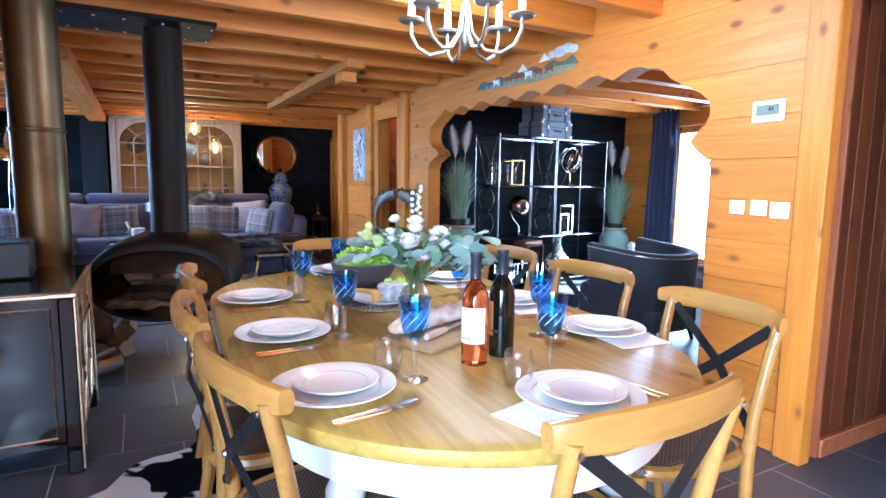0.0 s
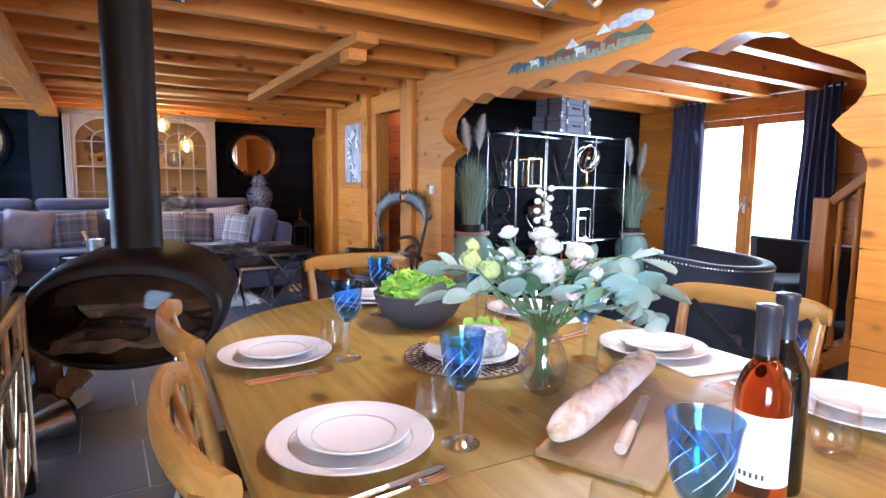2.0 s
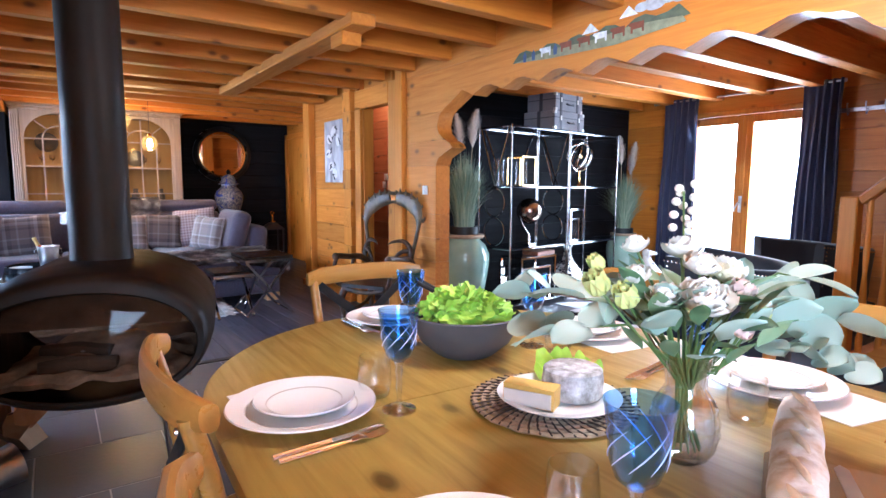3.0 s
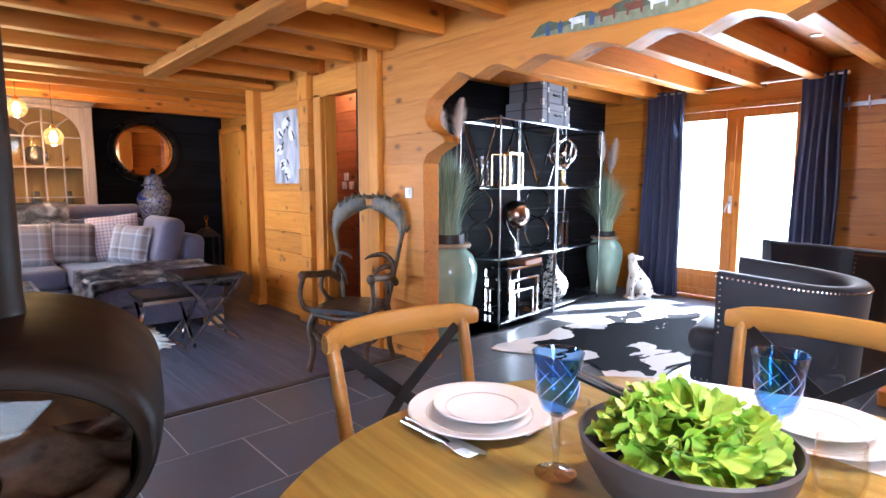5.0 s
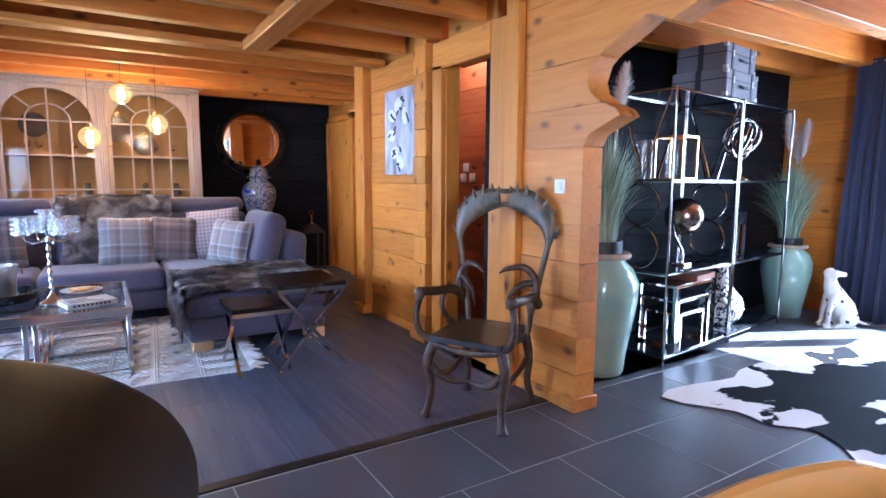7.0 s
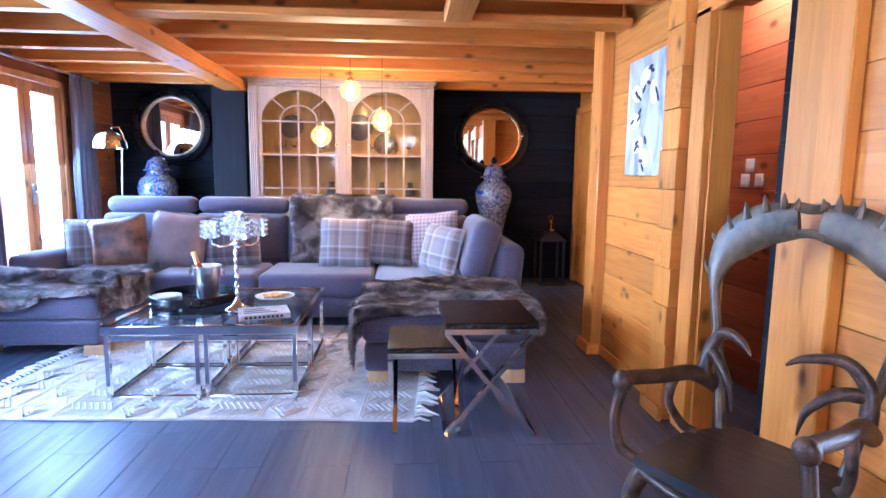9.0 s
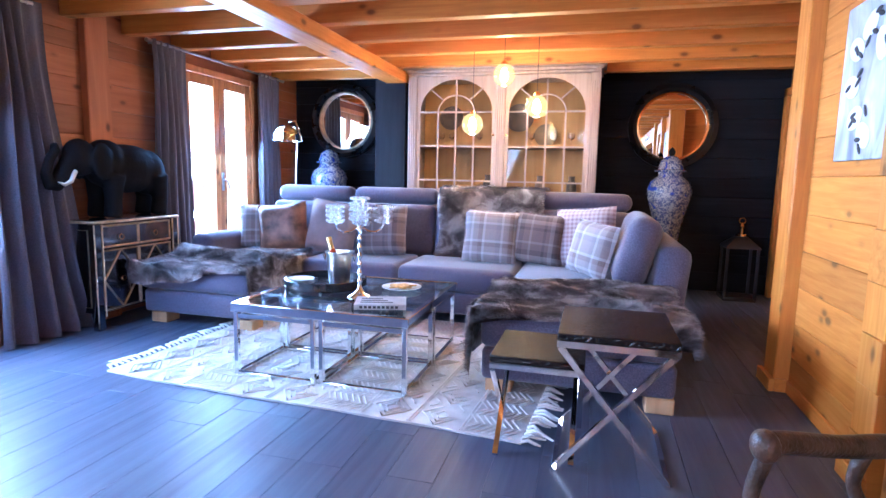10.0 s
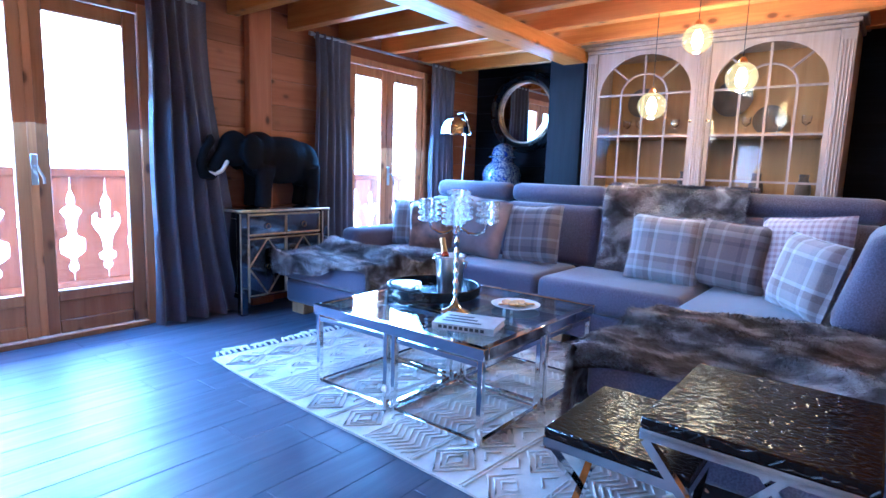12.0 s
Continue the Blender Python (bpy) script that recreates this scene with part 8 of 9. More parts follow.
# armillary sphere
arm_ = thing("armillary_sphere", "polished metal armillary sphere on a shelf", "ornament", on_shelf(1.417, 0.200, 1.24))
part("foot", Build().lathe([(0, 0), (0.07, 0), (0.072, 0.01), (0.03, 0.03), (0.014, 0.05), (0.02, 0.09), (0.012, 0.13), (0.016, 0.18), (0, 0.185)], seg=24), BRASS, arm_)
for tilt, r in ((0, 0.155), (90, 0.15), (35, 0.148), (-40, 0.146), (65, 0.144)):
    ring = Build().tube([(r * math.cos(k * math.pi / 18), 0, r * math.sin(k * math.pi / 18)) for k in range(36)], 0.0065, 6, 1.6, loop=True)
    part("ring", ring.turn(pose(0, 0, 0.345, 20, 0, tilt)), CHROME, arm_)
part("cradle", Build().tube([(0.19 * math.cos(math.pi + k * math.pi / 14), 0, 0.345 + 0.17 * math.sin(math.pi + k * math.pi / 14)) for k in range(15)], 0.01, 8), CHROME, arm_)
bb = Build()
blob(bb, 0, 0, 0.345, 0.035, 0.035, 0.035, 16)
part("core", bb, BRASS, arm_)
part("axis", Build().tube([(-0.05, 0, 0.21), (0.05, 0, 0.48)], 0.004, 6), CHROME, arm_)

# hurricane holder in a gilt frame
hur = thing("candle_holder", "glass hurricane candle holder in a gilt square frame", "candle holder", on_shelf(0.360, 0.180, 1.24))
fr = Build()
for sx in (-1, 1):
    for sy in (-1, 1):
        fr.box((sx * 0.10 - 0.007, sy * 0.10 - 0.007, 0), (sx * 0.10 + 0.007, sy * 0.10 + 0.007, 0.30))
for z in (0.0, 0.286):
    for s in (-1, 1):
        fr.box((-0.093, s * 0.10 - 0.007, z), (0.093, s * 0.10 + 0.007, z + 0.014))
        fr.box((s * 0.10 - 0.007, -0.093, z), (s * 0.10 + 0.007, 0.093, z + 0.014))
part("frame", fr, BRASS, hur)
part("cylinder", Build().lathe([(0.065, 0.02), (0.065, 0.25), (0.062, 0.25), (0.062, 0.024), (0, 0.024)], seg=28), CLEAR, hur)
hur2 = thing("candle_holder", "clear glass hurricane cylinder on a shelf", "candle holder", on_shelf(0.153, 0.300, 1.24))
part("cylinder", Build().lathe([(0, 0), (0.06, 0), (0.06, 0.27), (0.057, 0.27), (0.057, 0.006), (0, 0.006)], seg=28), CLEAR, hur2)

# globe
GLOBE = plain("bronze_globe", (0.34, 0.26, 0.22), 0.24, 1.0, 0.35, 9)
gl_ = thing("globe", "dark bronze globe on a curved chrome stand", "globe", on_shelf(0.480, 0.160, 0.625))
gb = Build()
blob(gb, 0, 0, 0.355, 0.135, 0.135, 0.135, 36)
part("ball", gb, GLOBE, gl_)
part("foot", Build().box((-0.05, -0.05, 0), (0.05, 0.05, 0.02), 0.004), CHROME, gl_)
part("arm", Build().tube([(0, 0, 0.02), (0, 0, 0.05), (0.0, 0.0, 0.11), (-0.05, 0, 0.16), (-0.11, 0, 0.22), (-0.145, 0, 0.31)], [0.014, 0.02, 0.01, 0.01, 0.009, 0.007], 10), CHROME, gl_)

# nested chrome frames
fs = thing("frame_sculpture", "nested chrome rectangles with candle glasses on a shelf", "ornament", on_shelf(1.297, 0.160, 0.626))
for k, (w, h) in enumerate(((0.24, 0.36), (0.15, 0.25))):
    b = Build()
    for s in (-1, 1):
        b.box((s * w / 2 - 0.008, -0.04 + 0.03 * k, 0), (s * w / 2 + 0.008, 0.04 + 0.03 * k, h))
    b.box((-w / 2 + 0.008, -0.04 + 0.03 * k, h - 0.016), (w / 2 - 0.008, 0.04 + 0.03 * k, h)).box((-w / 2 + 0.008, -0.04 + 0.03 * k, 0), (w / 2 - 0.008, 0.04 + 0.03 * k, 0.012))
    part("frame", b, CHROME, fs)
part("candle_glass", Build().lathe([(0, 0.014), (0.03, 0.014), (0.03, 0.2), (0.028, 0.2), (0.028, 0.02), (0, 0.02)], seg=20), CLEAR, fs)

# nested tables and the game box on the lowest level
for w, h, dx in ((0.56, 0.44, 0), (0.44, 0.33, -0.03), (0.32, 0.23, -0.05)):
    nt_ = thing("nesting_table", "small chrome nesting table with a black glass top", "nesting table", on_shelf(0.545 + dx, 0.21, 0.065), group="nesting tables in the shelf unit")
    for sx in (-1, 1):
        part("leg_frame", Build().box((sx * w / 2 - 0.011, -0.15, 0), (sx * w / 2 + 0.011, -0.125, h - 0.02)).box((sx * w / 2 - 0.011, 0.125, 0), (sx * w / 2 + 0.011, 0.15, h - 0.02)).box((sx * w / 2 - 0.011, -0.125, 0), (sx * w / 2 + 0.011, 0.125, 0.02)), CHROME, nt_)
    part("rim", Build().box((-w / 2 - 0.011, -0.15, h - 0.02), (w / 2 + 0.011, 0.15, h), 0.002), CHROME, nt_)
    part("top", Build().box((-w / 2, -0.14, h), (w / 2, 0.14, h + 0.004)), BLACK_GLASS, nt_)
gbx = thing("game_box", "red-brown wooden games box on the nesting table", "box", on_shelf(0.643, 0.150, 0.512, 4))
part("box", Build().box((-0.16, -0.10, 0), (0.16, 0.10, 0.045), 0.004), wood("mahogany", (0.14, 0.04, 0.02), (0.24, 0.085, 0.04), (0.34, 0.14, 0.07), 0, 0.35, False), gbx)
sq = Build()
for i in range(6):
    for j in range(4):
        if (i + j) % 2:
            sq.box((-0.12 + i * 0.04, -0.08 + j * 0.04, 0.045), (-0.08 + i * 0.04, -0.04 + j * 0.04, 0.0462))
tagged(part("inlay", sq, plain("pale_inlay", (0.55, 0.38, 0.22), 0.4), gbx), kind="stuff")

# patterned bottle vase
PAT, ptn, ptp = base("black_white_ceramic", (0.5, 0.5, 0.5), 0.15)
pv = noise_tex(ptn, coords(ptn), 17, 4, 0.6, 2.0)
ptn.links.new(ramp(ptn, pv, [(0.47, (0.015, 0.018, 0.03)), (0.53, (0.62, 0.62, 0.60))]), ptp.inputs["Base Color"])
whole("bottle_vase", Build().lathe([(0, 0), (0.09, 0), (0.15, 0.06), (0.175, 0.14), (0.155, 0.22), (0.09, 0.30), (0.05, 0.37), (0.042, 0.46), (0.06, 0.52), (0.062, 0.53), (0.05, 0.52), (0, 0.50)], seg=40), PAT, "black and white patterned ceramic bottle vase on the lowest shelf", "vase", on_shelf(1.243, 0.200, 0.066))

# celadon pots with grasses
CELADON, cdn, cdp = base("celadon_glaze", (0.28, 0.42, 0.36), 0.12)
cdn.links.new(mix_color(cdn, ramp(cdn, noise_tex(cdn, coords(cdn), 3, 4), [(0.3, 0.0), (0.7, 1.0)]), (0.23, 0.36, 0.30), (0.34, 0.48, 0.41)), cdp.inputs["Base Color"])
RAW_RIM = plain("raw_clay_rim", (0.34, 0.27, 0.19), 0.8, 0, 0.2, 20)
GRASS, grn, grp = base("reed_grass", (0.12, 0.18, 0.11), 0.6)
gg = grn.nodes.new("ShaderNodeNewGeometry")
grn.links.new(mix_color(grn, gg.outputs["Random Per Island"], (0.12, 0.21, 0.14), (0.38, 0.45, 0.32)), grp.inputs["Base Color"])
PLUME, pln, plp = base("pampas_plume", (0.5, 0.42, 0.36), 0.9)
pg = pln.nodes.new("ShaderNodeNewGeometry")
pln.links.new(mix_color(pln, pg.outputs["Random Per Island"], (0.60, 0.52, 0.47), (0.88, 0.80, 0.74)), plp.inputs["Base Color"])


def grass_pot(x, y, s, blades, spread, plumes, label, seed):
    p = thing("grass_pot", label, "potted plant", pose(x, y, 0))
    part("pot", Build().lathe([(r * s, z * s) for r, z in [(0, 0), (0.15, 0), (0.16, 0.02), (0.165, 0.10), (0.20, 0.30), (0.225, 0.45), (0.225, 0.55), (0.19, 0.63), (0.145, 0.67), (0.14, 0.69), (0, 0.69)]], seg=44), CELADON, p, "glossy pale green celadon pot")
    part("rim", Build().lathe([(r * s, z * s) for r, z in [(0.138, 0.69), (0.17, 0.69), (0.178, 0.705), (0.17, 0.722), (0.13, 0.722), (0.13, 0.69)]], seg=40, close=True), RAW_RIM, p, "raw clay rim")
    part("liner", Build().lathe([(r * s, z * s) for r, z in [(0, 0.70), (0.125, 0.70), (0.125, 0.79), (0.11, 0.79), (0.11, 0.77), (0, 0.77)]], seg=32), BLACK_METAL, p, "black inner pot")
    rnd = random.Random(seed)
    b = Build()
    z0 = 0.77 * s
    for _ in range(blades):
        a = rnd.uniform(0, 2 * math.pi)
        r0 = rnd.uniform(0, 0.09) * s
        L = rnd.uniform(0.42, 0.78)
        out = spread * rnd.uniform(0.05, 1.0) ** 1.3
        d = Vector((math.cos(a), math.sin(a), 0))
        side = Vector((-math.sin(a), math.cos(a), 0)) * 0.0036
        pts = [Vector((r0 * math.cos(a), r0 * math.sin(a), z0 - 0.02)) + d * out * u * u + Vector((0, 0, L * (u - (0.30 * out / spread) * u ** 3))) for u in (0, 0.25, 0.5, 0.75, 0.92, 1.0)]
        w = [1, 1, 0.9, 0.65, 0.3, 0.02]
        v = []
        for q, k in zip(pts, w):
            v += [q - side * k, q + side * k]
        b.add(v, [(2 * i, 2 * i + 1, 2 * i + 3, 2 * i + 2) for i in range(5)])
    tagged(part("grass", b, GRASS, p, angle=180), kind="stuff")
    for dx, dy, zt, lean in plumes:
        part("plume_stem", Build().tube([(dx * 0.3, dy * 0.3, z0), (dx * 0.7, dy * 0.7, z0 + 0.4), (dx, dy, zt - 0.32)], 0.004, 6), plain("straw", (0.34, 0.30, 0.18), 0.7), p)
        c = Build()
        for _ in range(900):
            u = rnd.random()
            a = rnd.uniform(0, 2 * math.pi)
            r = 0.080 * math.sin(math.pi * (0.08 + 0.86 * u)) ** 0.8 * rnd.uniform(0.35, 1.0)
            base_p = Vector((dx + lean * 0.05 * u * u, dy, zt - 0.36 + 0.32 * u))
            tip = base_p + Vector((r * math.cos(a), r * math.sin(a), 0.045))
            w = Vector((-math.sin(a), math.cos(a), 0)) * 0.0028
            c.add([base_p - w, base_p + w, tip + w * 0.4, tip - w * 0.4], [(0, 1, 2, 3)])
        tagged(part("plume", c, PLUME, p, "feathery pale plume", angle=180), kind="stuff")
    return p


grass_pot(3.55, 6.04, 1.08, 900, 0.26, ((0.02, -0.09, 1.95, 1), (-0.07, -0.02, 1.90, -1)), "celadon pot of tall green grass with pampas plumes", 31)
grass_pot(6.20, 6.22, 0.92, 850, 0.36, ((0.10, -0.02, 1.80, 1), (-0.10, 0.0, 1.86, -1), (0.16, 0.05, 1.74, 1)), "celadon pot of green grass with pampas plumes beside the shelf", 32)

# dog statue
SPOT, spn, spp = base("spotted_glaze", (0.7, 0.7, 0.7), 0.2)
spv = node(spn, "ShaderNodeTexVoronoi", Scale=16.0)
spn.links.new(coords(spn), spv.inputs["Vector"])
spn.links.new(ramp(spn, spv.outputs["Distance"], [(0.20, (0.02, 0.02, 0.02)), (0.25, (0.74, 0.73, 0.70))]), spp.inputs["Base Color"])
dg = Build()
dg.tube([(0, 0.13, 0.08), (0, 0.09, 0.16), (0, 0.02, 0.26), (0, -0.03, 0.35), (0, -0.04, 0.42)], [0.085, 0.092, 0.078, 0.058, 0.046], 16)
blob(dg, 0, -0.04, 0.455, 0.048, 0.058, 0.05)
dg.tube([(0.0, -0.02, 0.455), (0.02, 0.03, 0.452), (0.025, 0.075, 0.448)], [0.034, 0.026, 0.02], 12)
for s in (-1, 1):
    blob(dg, s * 0.05, -0.03, 0.445, 0.014, 0.026, 0.048, 10)
    dg.tube([(s * 0.04, -0.02, 0.27), (s * 0.042, -0.055, 0.13), (s * 0.042, -0.06, 0.015)], [0.036, 0.023, 0.02], 10)
    blob(dg, s * 0.042, -0.08, 0.015, 0.022, 0.036, 0.016, 10)
    blob(dg, s * 0.07, 0.10, 0.075, 0.042, 0.085, 0.07)
    blob(dg, s * 0.075, 0.03, 0.018, 0.024, 0.055, 0.018, 10)
dg.tube([(0, 0.19, 0.05), (0.03, 0.25, 0.03), (0.05, 0.30, 0.02)], [0.022, 0.014, 0.008], 10)
dg.box((-0.10, -0.11, 0.0), (0.10, 0.20, 0.006))
whole("dog_statue", fuse(dg, 0.009), SPOT, "white black-spotted sitting dog statue by the terrace door", "statue", pose(6.15, 5.79, 0.002, 0, 0, -122))

cowhide(4.80, 4.88, 2.55, 1.75, 176, "black and white cowhide rug on the alcove tiles", 9)

# tub chairs
STUD = base("nickel_stud", (0.8, 0.78, 0.74), 0.2, 1.0)[0]


def tub_chair(label):
    """A winged tub chair that faces +y."""
    c = thing("tub_chair", label, "armchair", group="black tub chairs in the alcove")
    path = []
    for k in range(41):
        u = k / 40 * 2 - 1
        a = max(-1.0, min(1.0, u / 0.7)) * radians(90)
        fore = max(0.0, abs(u) - 0.7) / 0.3
        path.append((0.37 * math.sin(a) * (1.0 + 0.04 * fore), -0.02 - 0.34 * math.cos(a) + 0.31 * fore, u))
    b = Build()
    v, f = [], []
    hgt = []
    for x, y, u in path:
        top = 0.735 + 0.06 * u * u
        hgt.append(top)
        n = Vector((x, min(0.0, y + 0.02), 0)).normalized()
        for t, z in ((0.0, 0.14), (0.012, 0.45), (0.03, top - 0.02), (0.015, top), (-0.045, top), (-0.07, top - 0.03), (-0.09, 0.45), (-0.09, 0.14)):
            v.append((x + n.x * t, y + n.y * t, z))
    for i in range(40):
        for j in range(8):
            f.append((i * 8 + j, i * 8 + (j + 1) % 8, (i + 1) * 8 + (j + 1) % 8, (i + 1) * 8 + j))
    f += [tuple(range(8))[::-1], tuple(40 * 8 + j for j in range(8))]
    part("back", b.add(v, f), VELVET, c, "black velvet wrap-round back", angle=55)
    part("seat", Build().box((-0.31, -0.27, 0.30), (0.31, 0.45, 0.45), 0.06), VELVET, c, "black velvet seat cushion", angle=60)
    part("seat_base", Build().box((-0.33, -0.30, 0.14), (0.33, 0.42, 0.30), 0.025), VELVET, c)
    st = Build().lathe([(0.0075, 0), (0.006, 0.004), (0, 0.0055)], seg=8).mesh("stud", STUD)
    dense = []
    for i in range(40):
        for h in (0.0, 0.5):
            x, y = path[i][0] + (path[i + 1][0] - path[i][0]) * h, path[i][1] + (path[i + 1][1] - path[i][1]) * h
            z = hgt[i] + (hgt[i + 1] - hgt[i]) * h - 0.028
            n = Vector((x, min(0.0, y + 0.02), 0)).normalized()
            dense.append((Vector((x + n.x * 0.0285, y + n.y * 0.0285, z)), n))
    for end in (0, 40):
        x, y, u = path[end]
        n = Vector((x, min(0.0, y + 0.02), 0)).normalized()
        for k in range(9):
            z = 0.46 + k * 0.034
            t = float(np.interp(z, [0.14, 0.45, hgt[end] - 0.02], [0.0, 0.012, 0.03]))
            back = Vector((path[2 if end == 0 else 38][0] - x, path[2 if end == 0 else 38][1] - y, 0)).normalized() * 0.02
            dense.append((Vector((x + n.x * t, y + n.y * t, z)) + back, n))
    for sx in (-1, 1):
        for k in range(16):
            dense.append((Vector((sx * 0.331, -0.08 + k * 0.031, 0.165)), Vector((sx, 0, 0))))
    for p, n in dense:
        ob = new("stud", st)
        ob.parent = c
        ob.matrix_basis = Matrix.Translation(p) @ n.to_track_quat("Z", "Y").to_matrix().to_4x4()
    for sx in (-1, 1):
        for y, dy in ((-0.24, -0.05), (0.36, 0.03)):
            part("leg", Build().tube([(sx * 0.27, y, 0.14), (sx * 0.285, y + dy, 0.0)], [0.024, 0.014], 10), BLACK_METAL, c)
    return c


tc = tub_chair("black velvet tub chair with a line of nickel studs")
tc.matrix_world = pose(3.97, 3.67, 0, 0, 0, 12)
copy_thing(tc, pose(5.72, 3.86, 0, 0, 0, 62))

# stairs
stairs = thing("staircase", "pine staircase with turned balusters rising beside the alcove", "staircase", kind="structure")
part("newel_post", Build().box((4.38, 3.14, 0), (4.48, 3.24, 1.18), 0.008), PINE_Z, stairs)
part("newel_foot", Build().box((4.34, 3.10, 0), (4.52, 3.28, 0.09), 0.006), PINE_Z, stairs)
part("handrail", Build().box((-0.04, -2.3, -0.03), (0.04, 0, 0.03), 0.01).turn(pose(4.43, 3.14, 1.15, -42, 0, 0)), PINE_Y, stairs)
for k in range(8):
    y = 3.14 - (k + 1) * 0.2
    z = 0.02 + (k + 1) * 0.18
    part("tread", Build().box((4.46, y - 0.06, z - 0.04), (5.35, y + 0.2, z), 0.006), PINE_X, stairs)
    for o in (0.05, 0.15):
        h = 1.12 + (3.14 - (y + o)) * 0.9
        part("baluster", Build().lathe([(0, z), (0.02, z), (0.02, z + 0.1), (0.013, z + 0.13), (0.024, z + 0.3), (0.013, z + 0.5), (0.018, z + 0.6), (0.018, h), (0, h)], (4.43, y + o, 0), 12), PINE_Z, stairs)
part("stringer", Build().prism([(3.14, 0.0), (3.14, 0.12), (1.5, 1.6), (1.5, 1.2)], "x", 4.40, 4.46), PINE_Y, stairs)

# coat hooks
hk = thing("coat_rack", "steel coat rack with double hooks on the log wall", "coat rack", pose(6.655, 3.80, 1.98))
part("bar", Build().box((-0.014, -0.30, -0.02), (0, 0.30, 0.02), 0.004), STEEL, hk)
for y in (-0.22, -0.07, 0.08, 0.23):
    part("hook", Build().tube([(-0.014, y, 0.0), (-0.06, y, -0.01), (-0.075, y, 0.03), (-0.07, y, 0.06)], 0.007, 8), STEEL, hk)
    part("hook", Build().tube([(-0.014, y, -0.015), (-0.04, y, -0.05), (-0.055, y, -0.03)], 0.006, 8), STEEL, hk)

# recessed ceiling spots
for x, y in ((5.63, 4.06), (5.63, 5.11), (4.75, 5.62), (4.6, 4.1)):
    s = thing("ceiling_spot", "small white recessed ceiling spotlight", "spotlight", pose(x, y, CEIL - 0.012), group="ceiling spots")
    part("ring", Build().lathe([(0.032, 0.012), (0.032, 0.004), (0.04, 0.0), (0.047, 0.004), (0.047, 0.012)], seg=28, close=True), WHITE_PLASTIC, s)
    part("lens", Build().lathe([(0, 0.006), (0.032, 0.006), (0.032, 0.010), (0, 0.010)], seg=24), glow("spot_lens", (1.0, 0.85, 0.62), 0.2), s)

# ---------------------------------------------------------------- antler chair
ANTLER = plain("antler_bone", (0.066, 0.036, 0.020), 0.38, 0, 0.65, 22, 0.9, 110)
PALM = plain("polished_antler", (0.092, 0.062, 0.030), 0.36, 0.0, 0.7, 14, 0.25, 50)
for horn in (ANTLER, PALM):
    horn.node_tree.nodes["Principled BSDF"].inputs["Specular IOR Level"].default_value = 0.38
SEATW = wood("black_brown_seat", (0.012, 0.009, 0.008), (0.022, 0.017, 0.015), (0.04, 0.03, 0.027), 0, 0.3, False, 1.0, 0.05)
ac = thing("antler_chair", "carved antler armchair with a dark wooden seat", "armchair", pose(2.535, 5.905, 0, 0, 0, 119) @ Matrix.Diagonal((0.89, 0.84, 1.0, 1)))
part("seat", Build().prism([(-0.225, 0.27), (0.225, 0.27), (0.25, -0.03), (0.20, -0.27), (-0.20, -0.27), (-0.25, -0.03)], "z", 0.405, 0.435), SEATW, ac, "dark wooden seat")


def smooth(pts, n=6):
    """Rounds a path through its points."""
    P = [Vector(p) for p in pts]
    out = []
    for i in range(len(P) - 1):
        a, b, c, d = P[max(i - 1, 0)], P[i], P[i + 1], P[min(i + 2, len(P) - 1)]
        for k in range(n):
            t = k / n
            out.append(0.5 * (2 * b + (c - a) * t + (2 * a - 5 * b + 4 * c - d) * t * t + (3 * b - a - 3 * c + d) * t ** 3))
    return out + [P[-1]]


def tapered(pts, radii, n=6):
    path = smooth(pts, n)
    ts = np.linspace(0, len(radii) - 1, len(path))
    return path, [float(np.interp(t, range(len(radii)), radii)) for t in ts]


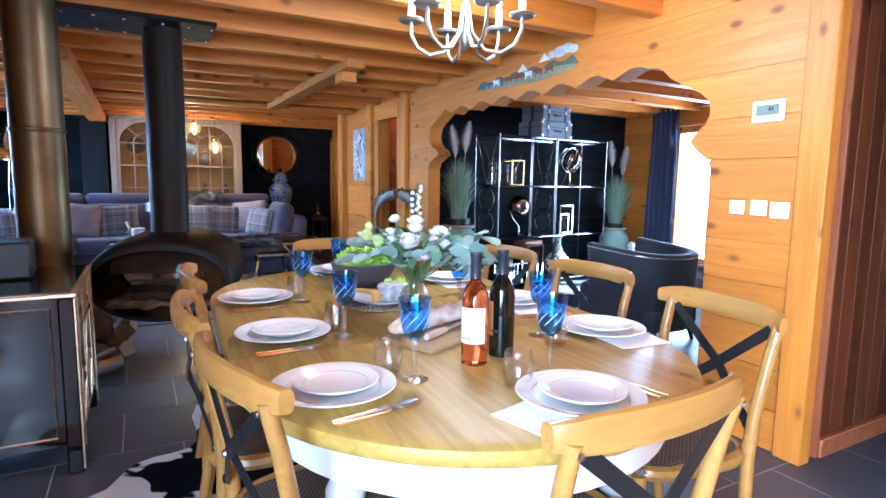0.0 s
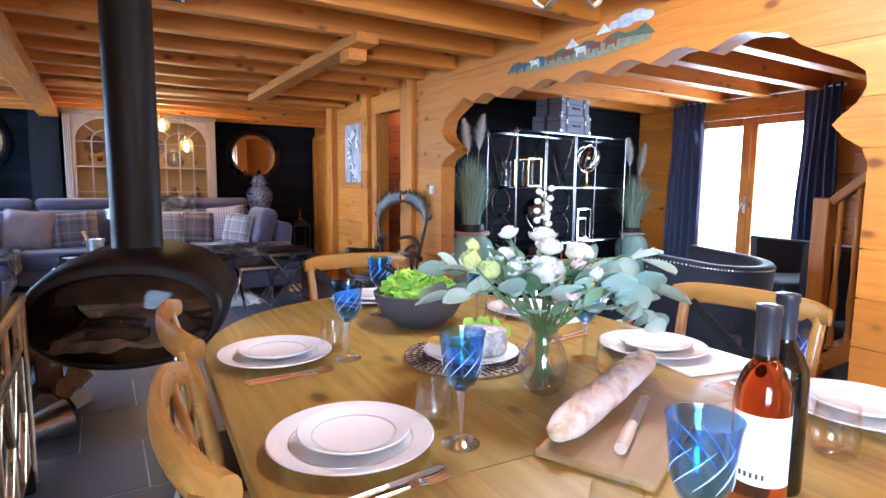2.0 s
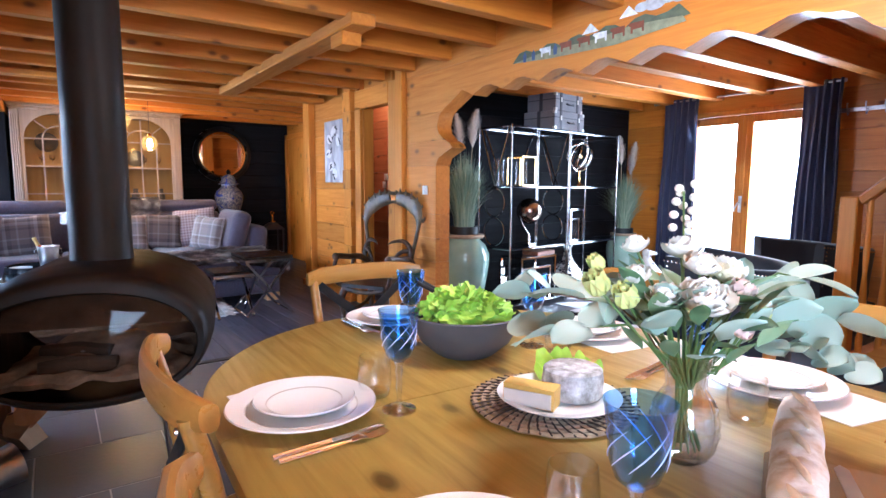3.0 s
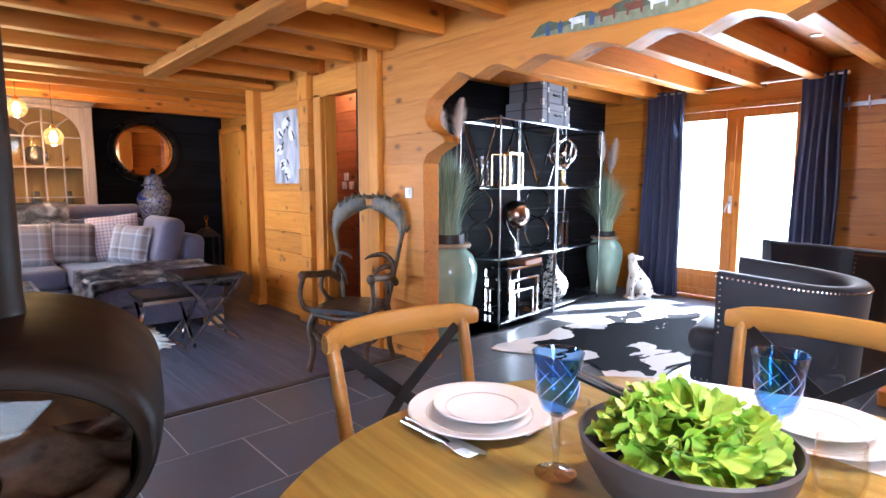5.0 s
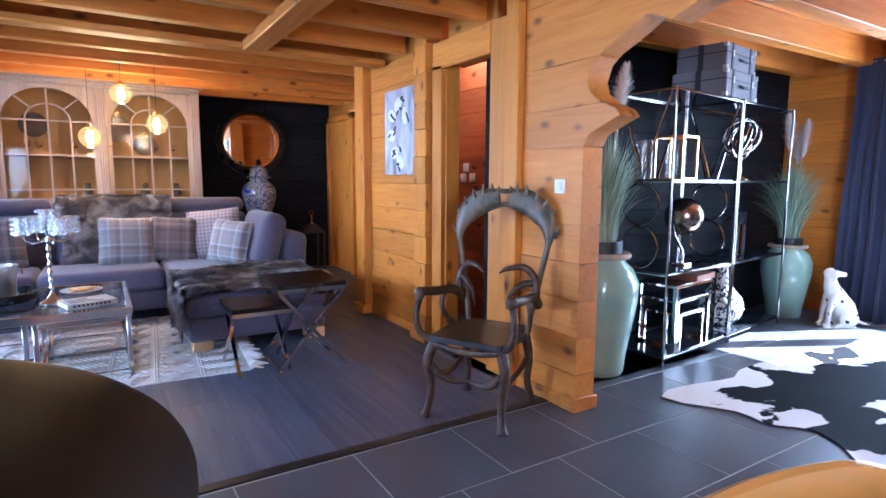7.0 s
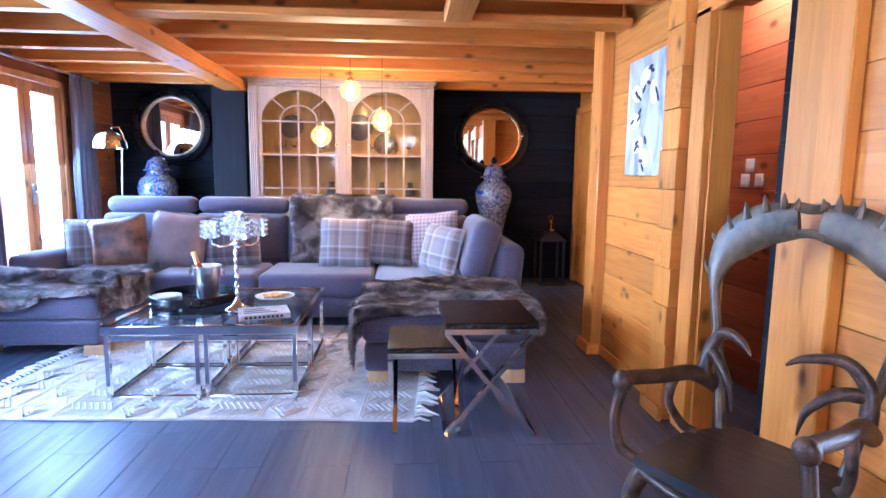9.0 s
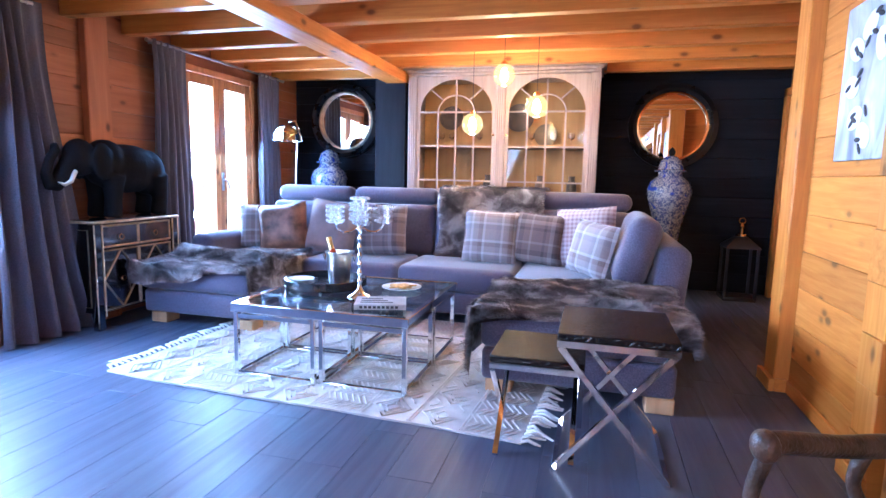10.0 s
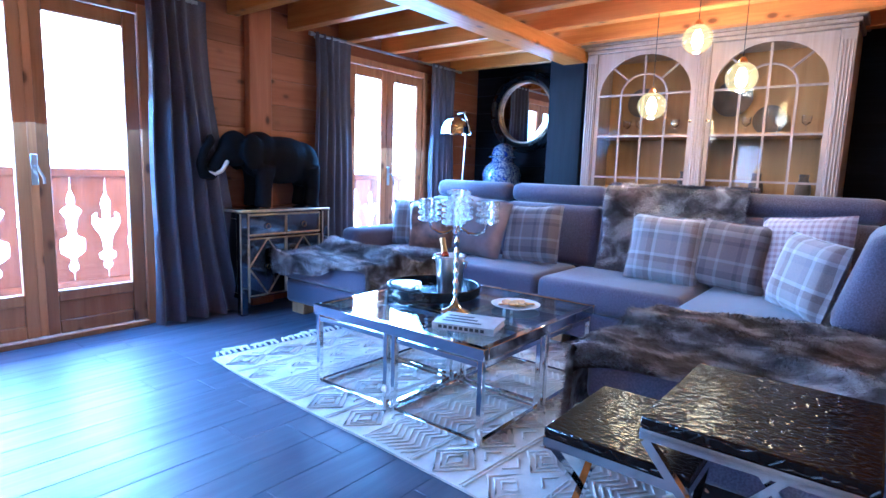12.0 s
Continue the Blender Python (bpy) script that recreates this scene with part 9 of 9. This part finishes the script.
for s in (-1, 1):
    # palmate back antler: a stem that spreads into a broad blade at the crown
    path = smooth([(s * 0.20, -0.22, 0.42), (s * 0.235, -0.25, 0.60), (s * 0.275, -0.27, 0.78), (s * 0.30, -0.285, 0.92), (s * 0.265, -0.30, 1.03), (s * 0.16, -0.31, 1.105), (s * 0.035, -0.315, 1.13)], 7)
    n = len(path)
    v, f = [], []
    for i, p in enumerate(path):
        u = i / (n - 1)
        d = (path[min(i + 1, n - 1)] - path[max(i - 1, 0)]).normalized()
        wide = d.cross(Vector((0, 1, 0))).normalized()
        w = 0.018 + 0.052 * max(0.0, min(1.0, (u - 0.45) / 0.25)) * (1 - 0.35 * max(0, (u - 0.85) / 0.15))
        t = 0.02 - 0.007 * u
        for j in range(12):
            a = 2 * math.pi * j / 12
            v.append(p + wide * math.cos(a) * w + Vector((0, 1, 0)) * math.sin(a) * t)
    for i in range(n - 1):
        for j in range(12):
            f.append((i * 12 + j, i * 12 + (j + 1) % 12, (i + 1) * 12 + (j + 1) % 12, (i + 1) * 12 + j))
    f += [tuple(range(12))[::-1], tuple((n - 1) * 12 + j for j in range(12))]
    horn = part("back_antler", Build().add(v, f), PALM, ac, "broad polished palm of the antler back", angle=60)
    for bx, bz, ox, oz in ((0.30, 1.045, 0.045, 0.03), (0.255, 1.09, 0.03, 0.05), (0.20, 1.125, 0.02, 0.055), (0.14, 1.15, 0.012, 0.055), (0.085, 1.165, 0.0, 0.05), (0.325, 0.93, 0.045, 0.05), (0.045, 1.17, -0.01, 0.03)):
        part("tine", Build().tube([(s * bx, -0.305, bz), (s * (bx + ox * 0.6), -0.305, bz + oz * 0.5), (s * (bx + ox * 0.8), -0.30, bz + oz)], [0.018, 0.011, 0.002], 8), PALM, horn)
    # arm antler
    p, r = tapered([(s * 0.25, -0.26, 0.56), (s * 0.27, -0.12, 0.62), (s * 0.28, 0.06, 0.635), (s * 0.285, 0.22, 0.655), (s * 0.285, 0.265, 0.655)], [0.03, 0.027, 0.024, 0.024, 0.026])
    arm = part("arm_antler", Build().tube(p, r, 12), ANTLER, ac)
    kb = Build()
    blob(kb, s * 0.285, 0.275, 0.652, 0.036, 0.03, 0.034, 14)
    part("burr", kb, ANTLER, arm)
    p, r = tapered([(s * 0.285, 0.265, 0.64), (s * 0.305, 0.28, 0.54), (s * 0.285, 0.275, 0.45), (s * 0.235, 0.24, 0.415)], [0.02, 0.018, 0.02, 0.022])
    part("arm_support", Build().tube(p, r, 10), ANTLER, arm)
    p, r = tapered([(s * 0.275, -0.02, 0.63), (s * 0.29, -0.01, 0.54), (s * 0.265, -0.06, 0.46), (s * 0.235, -0.10, 0.43)], [0.02, 0.016, 0.016, 0.018])
    part("arm_brace", Build().tube(p, r, 10), ANTLER, arm)
    p, r = tapered([(s * 0.262, -0.18, 0.60), (s * 0.25, -0.20, 0.70), (s * 0.19, -0.18, 0.765), (s * 0.10, -0.13, 0.76), (s * 0.055, -0.10, 0.735)], [0.026, 0.024, 0.019, 0.013, 0.003])
    part("curled_tine", Build().tube(p, r, 10), ANTLER, arm)
    p, r = tapered([(s * 0.25, -0.20, 0.68), (s * 0.19, -0.15, 0.68), (s * 0.125, -0.11, 0.62), (s * 0.105, -0.10, 0.545)], [0.022, 0.019, 0.013, 0.003])
    part("curled_tine", Build().tube(p, r, 10), ANTLER, arm)
    # legs
    p, r = tapered([(s * 0.20, 0.22, 0.41), (s * 0.245, 0.25, 0.30), (s * 0.225, 0.245, 0.16), (s * 0.235, 0.265, 0.05), (s * 0.25, 0.285, 0.0)], [0.034, 0.03, 0.023, 0.022, 0.034])
    part("front_leg", Build().tube(p, r, 12), ANTLER, ac)
    p, r = tapered([(s * 0.19, -0.20, 0.41), (s * 0.215, -0.22, 0.28), (s * 0.205, -0.225, 0.14), (s * 0.22, -0.25, 0.04), (s * 0.225, -0.26, 0.0)], [0.032, 0.028, 0.022, 0.022, 0.032])
    part("back_leg", Build().tube(p, r, 12), ANTLER, ac)
    p, r = tapered([(s * 0.225, 0.24, 0.24), (s * 0.20, 0.10, 0.20), (s * 0.20, -0.08, 0.22), (s * 0.21, -0.22, 0.27)], [0.02, 0.018, 0.016, 0.02])
    part("side_stretcher", Build().tube(p, r, 10), ANTLER, ac)
    p, r = tapered([(s * 0.22, 0.245, 0.27), (s * 0.15, 0.235, 0.215), (s * 0.06, 0.22, 0.205), (s * -0.02, 0.21, 0.22)], [0.022, 0.019, 0.014, 0.004])
    part("front_stretcher", Build().tube(p, r, 10), ANTLER, ac)
part("crown_link", Build().tube(smooth([(-0.05, -0.315, 1.175), (0, -0.315, 1.168), (0.05, -0.315, 1.175)]), 0.016, 8), PALM, ac)
part("crown_link", Build().tube(smooth([(-0.05, -0.315, 1.088), (0, -0.315, 1.095), (0.05, -0.315, 1.088)]), 0.014, 8), PALM, ac)
part("front_rail", Build().tube(smooth([(-0.21, 0.25, 0.395), (-0.08, 0.255, 0.375), (0.08, 0.255, 0.375), (0.21, 0.25, 0.395)]), 0.018, 10), ANTLER, ac)

# ---------------------------------------------------------------- floor pieces, last
TW, TD, GAP = 0.515, 0.4925, 0.006
tile_mesh = Build().box((0, 0, -0.012), (TW - GAP, TD - GAP, 0.0), 0.0015).mesh("tile", SLATE)
tile_mesh.polygons.foreach_set("use_smooth", [False] * len(tile_mesh.polygons))
row = 0
y = 5.793 - TD
while y > -2.2:
    off = (1.745 if row % 2 == 0 else 1.487) % TW
    x = off - 4 * TW
    while x < 6.62:
        if (x > -1.0 or (y > 4.2 and x > -1.9)) and not (x > 4.6 and y < 1.2):
            ob = new("tile", tile_mesh)
            ob.location = (x, y, 0.0)
            ob.parent = floor
        x += TW
    y -= TD
    row += 1
# the alcove's last row runs under the black wall
for k in range(8):
    for j in (0, 1):
        ob = new("tile", tile_mesh)
        ob.location = (3.08 + k * TW - (0.2 if j else 0), 5.793 + j * TD, 0.0)
        ob.parent = floor
PW = 0.19
lengths = (1.38, 1.05, 1.25, 0.9)
meshes = {L: Build().box((0, 0, -0.010), (PW - 0.0014, L - 0.0014, 0.0), 0.0012).mesh("plank", PLANK) for L in lengths}
rnd_floor = random.Random(6)
x = 0.946 - 15 * PW
while x < 4.4:
    y = SEAM + 0.032
    while y < 11.3:
        L = rnd_floor.choice(lengths)
        ob = new("plank", meshes[L])
        ob.location = (x, y, 0.0)
        ob.parent = plank_floor
        y += L
    x += PW
